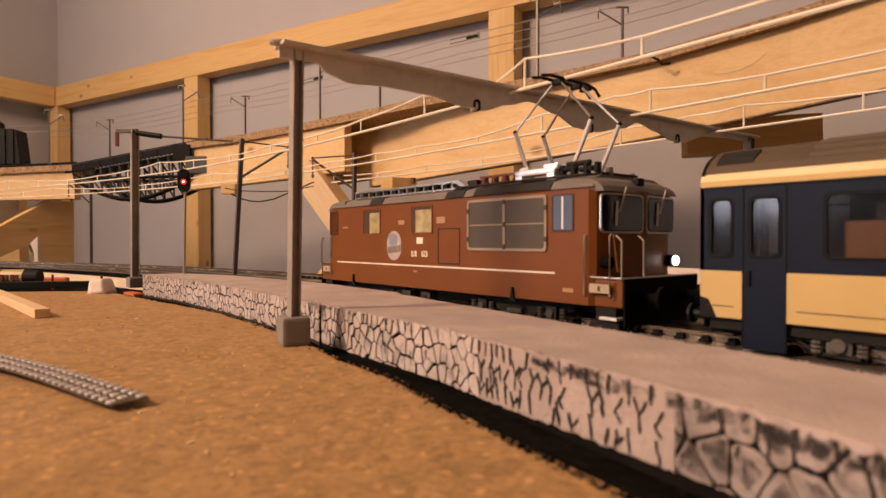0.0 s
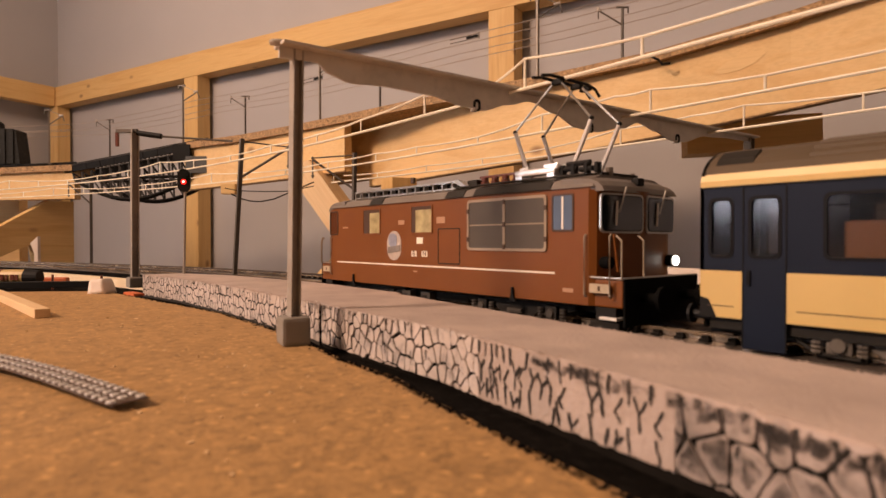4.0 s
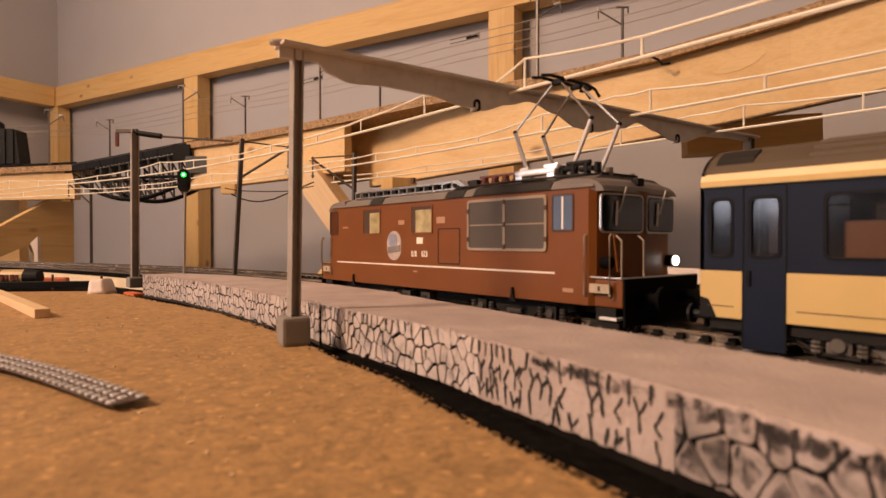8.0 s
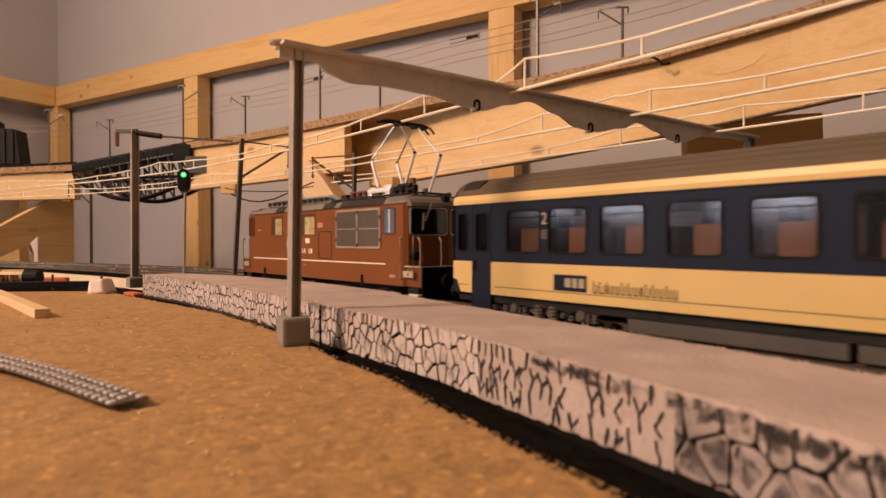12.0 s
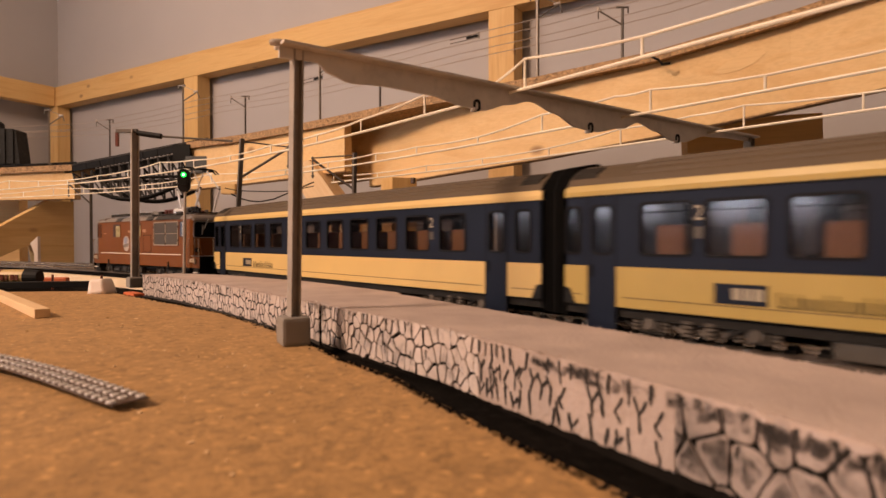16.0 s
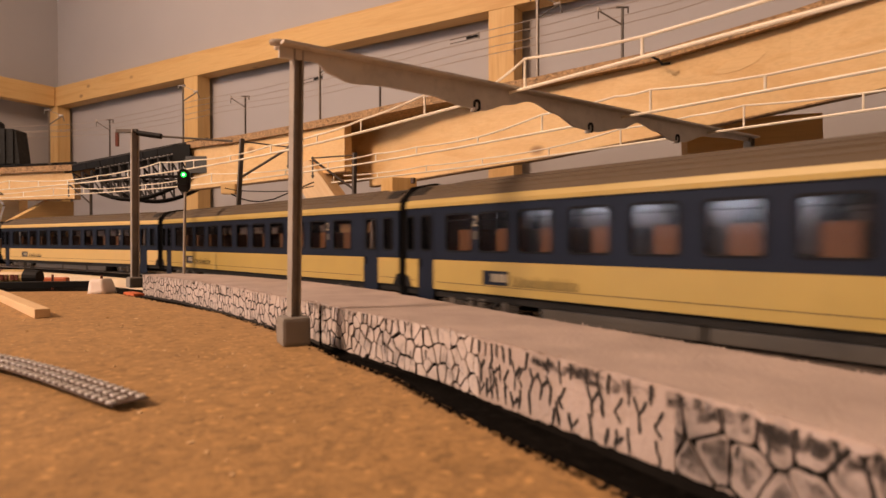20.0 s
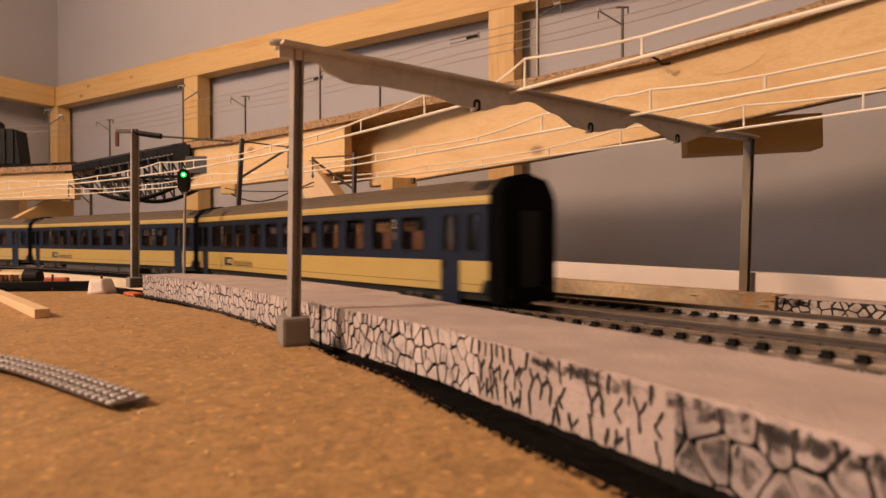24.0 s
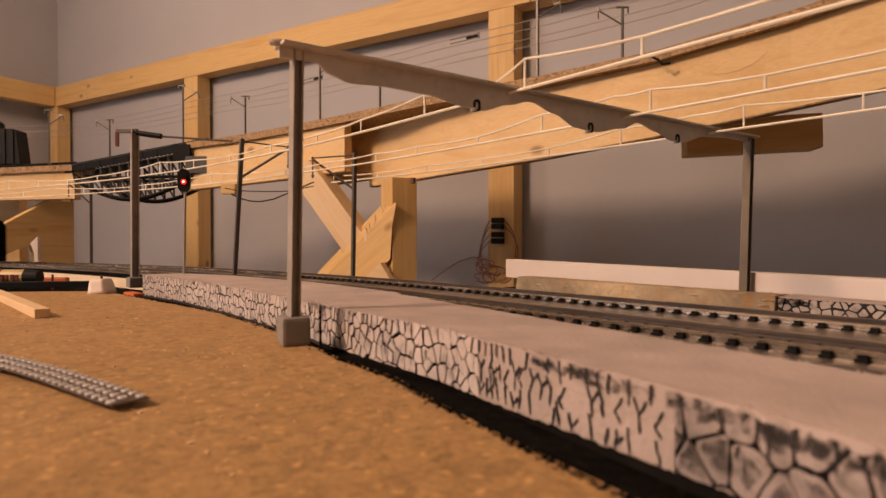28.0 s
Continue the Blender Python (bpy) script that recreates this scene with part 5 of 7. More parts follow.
def locomotive():
    ob = thing("electric_locomotive", "brown electric locomotive with raised pantograph and roof gear", "locomotive")
    bm = bmesh.new()
    w = LW
    plan = [(-77.5, -w), (77.5, -w), (79.3, -w + 1.6), (80.6, -w + 5), (82.6, 0), (80.6, w - 5), (79.3, w - 1.6), (77.5, w), (-77.5, w), (-79.3, w - 1.6), (-80.6, w - 5), (-82.6, 0), (-80.6, -w + 5), (-79.3, -w + 1.6)]
    prism(bm, [(x, y + LC) for x, y in plan], 12.0, 47.2)
    es = [e for e in bm.edges if abs((e.verts[0].co - e.verts[1].co).z) < 1e-6 and e.verts[0].co.z > 0.04]
    bmesh.ops.bevel(bm, geom=es, offset=1.0 * MM, segments=2, affect="EDGES")
    body = part("body", bm, BROWN, ob, "red-brown lacquered body shell")
    # low end platforms with their rails and beams
    for s in (-1, 1):
        bm = bmesh.new()
        x0, x1 = sorted((s * 79.0, s * 88.6))
        box(bm, x0, x1, LC - 20.0, LC + 20.0, 11.8, 19.9, bevel=0.5)
        pl = part("end_platform", bm, BROWN, ob)
        part("buffer_beam", boxed(*sorted((s * 88.6, s * 89.4)), LC - 20.0, LC + 20.0, 6.5, 20.2, bevel=0.2), SOOT, ob)
        for yy in (-11, 11):
            bm = rod(bmesh.new(), (s * 89.4, LC + yy, 14.5), (s * 95.5, LC + yy, 14.5), 1.6, 10)
            rod(bm, (s * 95.0, LC + yy, 14.5), (s * 96.2, LC + yy, 14.5), 3.6, 14)
            part("buffer", bm, SOOT, ob)
        part("rail_bar", tube(bmesh.new(), [(s * 77.0, LC - 20.4, 20.3), (s * 88.8, LC - 20.4, 20.3), (s * 88.8, LC + 20.4, 20.3)], 0.35), SILVER, ob)
        for x, y in ((88.6, -20.6), (88.2, -9)):
            part("handrail", tube(bmesh.new(), [(s * x, LC + y, 20.0), (s * x, LC + y, 31.0), (s * (x - 2.2), LC + y + 0.6, 32.5)], 0.3), GRILLEFRAME, ob)
        for x in (76.6, 85.4):
            part("handrail", tube(bmesh.new(), [(s * x, LC - LW - 0.1, 14.6), (s * x, LC - LW - 0.8, 15.2), (s * x, LC - LW - 0.8, 32.2), (s * x, LC - LW - 0.1, 32.8)], 0.33), GRILLEFRAME, ob)
        part("hose", tube(bmesh.new(), [(s * 84, -13.6 + q * 0.3, 33 - 1.6 * q + 0.2 * (q % 2)) for q in range(8)], 0.5, 6), BROWN, ob, "red-brown rubber hose")
        for yy in (-17, 17):
            bm = rod(bmesh.new(), (s * 79.0, LC + yy, 24.6), (s * 82.6, LC + yy, 24.6), 1.8, 14)
            part("lamp_housing", bm, SOOT, ob)
        if s > 0:
            part("headlamp", rod(bmesh.new(), (82.9, LC + 17.4, 24.6), (83.6, LC + 17.4, 24.6), 1.55, 14), HEADLIGHT, ob, "glowing white headlamp")
        # two front windows, each with a light frame and a wiper
        for k, (ya, yb) in enumerate(((-19.0, -1.8), (1.8, 19.0))):
            fx = lambda y: 80.75 + 2.0 * (1 - abs(y) / 21.0) + 0.25
            for nm, grow, mat, lift in (("front_window_frame", 0.9, SILVER, 0.0), ("front_window", 0.0, CABPANE, 0.25), ("front_window_backing", 0.4, BLACK, 0.08)):
                bm = bmesh.new()
                o = rounded(ya - grow, yb + grow, 34.2 - grow, 44.2 + grow, 1.6)
                v = [bm.verts.new((s * (fx(y) + lift) * MM, (y + LC) * MM, z * MM)) for y, z in o]
                u = [bm.verts.new((s * (fx(y) - 0.6) * MM, (y + LC) * MM, z * MM)) for y, z in o]
                bm.faces.new(v)
                bm.faces.new(u[::-1])
                for i in range(len(o)):
                    j = (i + 1) % len(o)
                    bm.faces.new((v[i], v[j], u[j], u[i]))
                part(nm, bm, mat, ob)
            ym = ya + 5.5
            part("wiper", tube(bmesh.new(), [(s * (fx(ym) + 0.9), LC + ym + 4.0, 47.0), (s * (fx(ym) + 0.9), LC + ym + 0.4, 39.5)], 0.28), SILVER, ob)
            part("wiper_blade", rod(bmesh.new(), (s * (fx(ym) + 0.7), LC + ym - 0.2, 42.8), (s * (fx(ym) + 0.7), LC + ym - 0.8, 35.6), 0.35), SILVER, ob)
        part("front_plate", boxed(*sorted((s * 78.2, s * 85.0)), LC - LW - 0.5, LC - LW + 0.3, 15.9, 18.5), PLATE, ob, "dull cream number plate with a dark mark")
        part("plate_mark", boxed(*sorted((s * 81.2, s * 82.0)), LC - LW - 0.6, LC - LW - 0.4, 16.5, 17.9), LOCODARK, ob)
        part("step", boxed(*sorted((s * 81, s * 87)), LC - 20.6, LC - 16, 8.2, 9.0, bevel=0.1), WHITE, ob, "white worn step")
        part("bufferstep", boxed(*sorted((s * 79, s * 86)), LC - 19.5, LC + 19.5, 7.5, 11.7, bevel=0.4), UNDER, ob)
        for ya, yb in ((LC - 19.5, -11.2), (11.2, LC + 19.5)):
            part("rail_guard", boxed(*sorted((s * 77, s * 87)), ya, yb, 5.0, 7.6, bevel=0.4), UNDER, ob, "black rail guard")
    # side details
    y0 = LC - LW
    part("side_line", boxed(-71.4, 64.8, y0 - 0.12, y0 + 0.1, 20.7, 21.3), CREAM, ob, "cream line along the side")
    gr = part("ventilation_grille", boxed(25.2, 60.8, y0 - 0.25, y0 + 0.2, 28.4, 44.8), GRILLE, ob, "dark brown louvred grille")
    bm = bmesh.new()
    ring_xz(bm, rounded(24.2, 61.8, 27.6, 45.6, 1.4), rounded(25.2, 60.8, 28.5, 44.7, 0.9), y0 - 0.55, y0 + 0.1)
    box(bm, 42.3, 43.5, y0 - 0.5, y0, 28.4, 44.8)
    box(bm, 25, 61, y0 - 0.45, y0, 36.3, 36.8)
    part("grille_frame", bm, GRILLEFRAME, ob, "worn metal grille frame")
    for i in range(26):
        z = 28.8 + i * 0.62
        part("slat", boxed(25.4, 60.6, y0 - 0.42, y0 - 0.2, z, z + 0.22), GRILLE, ob)
    for x0, x1, mat in ((-10.2, 3.0, YWIN), (-47.0, -33.8, YWIN), (-77.6, -70.9, PANE), (64.2, 71.6, BADGE)):
        bm = bmesh.new()
        ring_xz(bm, rounded(x0 - 0.6, x1 + 0.6, 33.8, 45.4, 0.9), rounded(x0, x1, 34.4, 44.8, 0.6), y0 - 0.3, y0 + 0.1)
        f = part("window_frame", bm, BROWN if mat is YWIN else LOCODARK, ob)
        part("side_window", boxed(x0, x1, y0 - 0.12, y0 + 0.1, 34.4, 44.8), mat, ob)
        if mat is YWIN:
            part("window_reveal", boxed(x0, x0 + (5.0 if x0 < -40 else 2.6), y0 - 0.16, y0, 34.4, 44.8), LOCODARK, ob, "dark gap beside the blind")
            part("window_reveal", boxed(x0, x1, y0 - 0.15, y0, 43.4, 44.8), LOCODARK, ob)
    part("window_bar", boxed(67.6, 68.3, y0 - 0.3, y0, 34.6, 44.6), WHITE, ob)
    bm = bmesh.new()
    ring_xz(bm, rounded(6.8, 19.8, 22.2, 35.8, 0.6), rounded(7.2, 19.4, 22.6, 35.4, 0.4), y0 - 0.12, y0 + 0.1)
    part("side_door", bm, ROOFDARK, ob, "closed side door outline")
    bm = bmesh.new()
    plate_xz(bm, rounded(-28.0, -17.6, 22.8, 35.2, 5.1, 6), y0 - 0.15, y0 + 0.1)
    crest = part("crest", bm, CRESTPALE, ob, "pale oval crest")
    bm = bmesh.new()
    plate_xz(bm, rounded(-26.8, -20.6, 28.4, 34.2, 2.4, 5), y0 - 0.24, y0 - 0.14)
    part("crest_field", bm, CRESTBLUE, crest, "blue crest field")
    bm = bmesh.new()
    plate_xz(bm, [(-27.6, 25.6), (-18.4, 26.6), (-18.0, 29.4), (-27.2, 28.4)], y0 - 0.3, y0 - 0.2)
    part("crest_ribbon", bm, CRESTGREY, crest, "grey crest ribbon")
    for x0, x1, z0, z1 in ((-10.3, -6.9, 24.7, 27.0), (-3.5, 0.2, 24.7, 27.0), (-6.8, -2.6, 29.9, 32.4), (-19.6, -15.3, 37.8, 39.6), (6.0, 11.2, 37.8, 40.2), (-66, -61, 37.0, 37.7), (68, 72, 15.4, 16.6)):
        part("small_plate", boxed(x0, x1, y0 - 0.14, y0 + 0.1, z0, z1), DULLCREAM if z0 > 36 or z0 < 20 else CREAM, ob, "small pale plate")
    for x, z, letter in ((-8.6, 24.9, "B"), (-1.6, 24.9, "N")):
        cu = bpy.data.curves.new("letter", "FONT")
        cu.body, cu.size, cu.extrude, cu.align_x = letter, 3.0 * MM, 0.05 * MM, "CENTER"
        me = bpy.data.meshes.new_from_object(bpy.data.objects.new("letter", cu))
        me.materials.clear()
        me.materials.append(LOCODARK)
        part("plate_letter", me, LOCODARK, ob, "dark letter on the plate", at=place(x, y0 - 0.2, z, 90, 0, 0))
    for x in (24.6, 43.0, 61.4):
        for z in (31.5, 41.5) if x != 43.0 else (29.0, 36.5, 44.2):
            part("hinge", boxed(x - 0.5, x + 0.5, y0 - 0.85, y0 - 0.4, z - 0.8, z + 0.8, bevel=0.15), LOCODARK, gr)
    for x in (-55.5, 47.0):
        bm = bmesh.new()
        plate_xz(bm, [(x - 1.2, 11.0), (x + 1.6, 11.0), (x + 0.6, 12.6), (x + 0.35, 15.6), (x - 0.35, 15.6), (x - 0.5, 12.8)], y0 - 0.9, y0 - 0.2)
        part("sand_pipe", bm, BLACK, ob, "black pipe bracket on the lower body")
    part("warning_mark", boxed(-9.0, -6.6, y0 - 0.14, y0 + 0.1, 18.4, 19.0), DULLCREAM, ob)
    # roof
    sec = [(-LW + 0.4, 47.0), (LW - 0.4, 47.0), (LW - 2.2, 49.6), (LW - 7, 51.0), (-LW + 7, 51.0), (-LW + 2.2, 49.6)]
    bm = bmesh.new()
    extrude_x(bm, [(y + LC, z) for y, z in sec], -79, 79)
    for v in bm.verts:
        if abs(v.co.x) > 78 * MM and v.co.z > 48 * MM:
            v.co.x *= 0.975
    part("roof", bm, LOCOROOF, ob, "dusty grey roof")
    for x0, x1 in ((-43, -33), (10.5, 21.0), (26.5, 62.5)):
        bm = bmesh.new()
        extrude_x(bm, [(y * 1.012 + LC, z + 0.15) for y, z in sec], x0, x1)
        part("roof_panel", bm, ROOFDARK, ob, "dark roof panel")
    rack = part("roof_walkway", boxed(-64, 14, LC - 15.5, LC - 13.6, 50.9, 51.5), SILVER, ob, "silver slatted roof walkway")
    for i in range(13):
        x = -63.6 + i * 6.0
        part("walkway_post", boxed(x, x + 0.8, LC - 15.6, LC - 13.5, 50.2, 54.0), SILVER, rack)
    part("walkway_rail", boxed(-64, 13, LC - 15.6, LC - 13.5, 53.5, 54.3), SILVER, rack)
    part("walkway_panel", boxed(-63, 13, LC - 13.0, LC - 12.4, 50.6, 53.8), BLACK, rack)
    bm = bmesh.new()
    plate_xz(bm, [(9.5, 53.6), (12.5, 54.4), (18.6, 51.0), (16.4, 50.8)], LC - 15.8, LC - 13.6)
    part("walkway_end", bm, SILVER, rack)
    part("valve_box", boxed(14, 19.5, LC - 12.5, LC - 6, 50.8, 54.2, bevel=0.6), ROOFDARK, ob)
    part("roof_pipe", tube(bmesh.new(), [(12, LC - 16.2, 51.2), (40, LC - 16.2, 51.4), (72, LC - 15.8, 51.4)], 0.45), ROOFDARK, ob)
    for x in (20.5, 26, 31.5, 37, 43):
        for yy in (-9, 9):
            bm = bmesh.new()
            for k in range(3):
                rod(bm, (x, LC + yy, 50.6 + k * 1.5), (x, LC + yy, 51.9 + k * 1.5), 1.9 - 0.25 * k, 10)
            part("insulator", bm, COPPER, ob)
        part("roof_line", rod(bmesh.new(), (x - 2.7, LC - 9, 55.2), (x + 2.8, LC - 9, 55.2), 0.5), COPPER, ob)
    # pantograph
    pg = part("pantograph", chrome_box(), CHROME, ob, "shiny raised pantograph")
    bm = bmesh.new()
    for x in (44, 74):
        box(bm, x - 0.6, x + 0.6, LC - 9, LC + 9, 51.6, 52.4)
    for y in (-11, 11):
        box(bm, 44, 74, LC + y * 0.8 - 0.6, LC + y * 0.8 + 0.6, 51.6, 52.4)
    for x in (47, 55, 63, 71):
        rod(bm, (x, LC - 9, 50.6), (x, LC - 9, 52.2), 1.4, 8)
        rod(bm, (x, LC + 9, 50.6), (x, LC + 9, 52.2), 1.4, 8)
    part("base_frame", bm, ROOFDARK, pg)
    for x, z, l in ((60, 54.2, 6), (67, 53.6, 5), (62, 55.6, 9)):
        part("spring_drum", rod(bmesh.new(), (x, LC - 11.5, z), (x + l, LC - 11.5, z), 0.9, 8), BLACK, pg)
    for x in (59.5, 64, 69, 73):
        part("bolt", boxed(x, x + 1.4, LC - 12.6, LC - 10.2, 52.2, 55.4, bevel=0.3), BLACK, pg)
    for y in (-7.6, 7.6):
        for b, k in ((60.0, 68.4), (42.0, 34.9)):
            part("lower_arm", rod(bmesh.new(), (b, LC + y, 53), (k, LC + y, 70.2), 0.75, 8), CHROME, pg)
            part("upper_arm", rod(bmesh.new(), (k, LC + y, 70.2), (52.5 + (b - 51) * 0.12, LC + y * 0.7, 85.6), 0.42, 6), SILVER, pg)
            bm = bmesh.new()
            bmesh.ops.create_icosphere(bm, subdivisions=2, radius=0.85 * MM, matrix=Matrix.Translation(Vector((k, LC + y, 70.2)) * MM))
            part("knee", bm, BLACK, pg)
    for y in (-5, 5, 10):
        part("bow_bracket", boxed(50.4, 54.6, LC + y - 1.0, LC + y + 1.0, 84.4, 86.4, bevel=0.3), BLACK, pg)
    for dx in (-2, 2):
        part("contact_bow", tube(bmesh.new(), [(52.5 + dx, LC - 15.5, 85.4), (52.5 + dx, LC - 11, 86.2), (52.5 + dx, LC + 9, 86.2), (52.5 + dx, LC + 13, 85.2), (52.5 + dx, LC + 15.5, 83.0)], 0.55), BLACK, pg)
    part("roof_horn", rod(bmesh.new(), (74, LC - 6, 50.8), (74, LC - 6, 54.0), 1.3, 10), LOCOROOF, ob)
    for s in (-1, 1):
        prof = [(66, 50.9), (74, 50.8), (77.4, 50.2), (80.0, 49.0), (81.6, 47.4), (82.4, 45.6), (66, 45.6)]
        bm = bmesh.new()
        rings = []
        for y, k in ((-19.8, 0.80), (-17, 0.92), (-12, 0.98), (0, 1.0), (12, 0.98), (17, 0.92), (19.8, 0.80)):
            rings.append([bm.verts.new((s * (66 + (x - 66) * (0.9 + 0.1 * k)) * MM, (LC + y) * MM, (45.6 + (z - 45.6) * k) * MM)) for x, z in prof])
        for ra, rb in zip(rings, rings[1:]):
            for j in range(len(prof)):
                q = (j + 1) % len(prof)
                bm.faces.new((ra[j], ra[q], rb[q], rb[j]))
        bm.faces.new(rings[0])
        bm.faces.new(rings[-1][::-1])
        part("cab_cowl", bm, LOCOROOF, ob, "rounded dusty roof end over the cab")
        part("roof_lamp", boxed(*sorted((s * 79.0, s * 81.6)), LC - 1.8, LC + 1.8, 48.0, 50.6, bevel=0.6), BLACK, ob)
        part("whistle", rod(bmesh.new(), (s * 72.5, LC + 9, 50.6), (s * 72.5, LC + 9, 53.2), 0.9, 8), LOCOROOF, ob)
    # running gear
    for x in (-45, 45):
        bm = boxed(x - 24, x + 24, LC - 15, LC + 15, 7.5, 11.0, bevel=1.0)
        bg = part("bogie", bm, UNDER, ob)
        bm = bmesh.new()
        plate_xz(bm, [(x - 25, 11.2), (x - 25, 9.6), (x - 21, 8.2), (x - 10, 8.0), (x - 7, 6.0), (x + 7, 6.0), (x + 10, 8.0), (x + 21, 8.2), (x + 25, 9.6), (x + 25, 11.2)], LC - 17.2, LC - 16.0)
        part("bogie_frame", bm, UNDER, bg)
        for dx in (-16, 16):
            ax = part("axle_box", boxed(x + dx - 2.4, x + dx + 2.4, LC - 18.6, LC - 16.6, 5.8, 10.2, bevel=0.6), UNDER, bg)
            part("axle_cap", rod(bmesh.new(), (x + dx, LC - 18.4, 7.8), (x + dx, LC - 19.4, 7.8), 1.7, 12, 1.3), LOCOGEAR, ax)
            for k in (-4.6, 4.6):
                bm = bmesh.new()
                for z in (6.0, 7.0, 8.0, 9.0):
                    rod(bm, (x + dx + k, LC - 17.9, z), (x + dx + k, LC - 17.9, z + 0.55), 1.15, 10)
                part("axle_spring", bm, LOCOGEAR, bg)
            part("brake_rod", rod(bmesh.new(), (x + dx - 6.5, LC - 17.6, 5.6), (x + dx + 1.0, LC - 17.9, 9.4), 0.35, 6), LOCOGEAR, bg)
        part("bolster_spring", boxed(x - 3.4, x + 3.4, LC - 18.8, LC - 17.0, 6.6, 8.2, bevel=0.4), LOCOGEAR, bg)
        for dx in (-16, 16):
            bm = rod(bmesh.new(), (x + dx, -8.8, 11.9), (x + dx, 8.8, 11.9), 4.7, 20)
            part("wheel", bm, RAIL, bg)
    part("underframe", boxed(-79, 79, LC - 13.5, LC + 13.5, 9.2, 12.0), UNDER, ob)
    part("tank", boxed(-18, 18, LC - 15.5, LC + 15.5, 7.5, 11.0, bevel=0.8), UNDER, ob)
    for x in (-17.5, -4.5):
        bx = part("battery_box", boxed(x - 3.0, x + 3.0, LC - 18.6, LC - 15.0, 5.6, 10.4, bevel=0.5), LOCOGEAR, ob)
        part("box_handle", rod(bmesh.new(), (x - 1.2, LC - 18.9, 8.8), (x + 1.2, LC - 18.9, 8.8), 0.25, 6), BLACK, bx)
    return ob


# ---------------------------------------------------------------- coaches (own x from one end wall to the other)
CL = 287.0
CW = 16.25
WINDOWS = [(28.0, 42.6), (46.2, 60.8)] + [(65.6 + 21.24 * i, 80.2 + 21.24 * i) for i in range(9)]
DOORS = ((10.4, 20.3), (CL - 26.7, CL - 16.1))
ENDWIN = ((2.6, 7.9), (CL - 12.2, CL - 5.8))


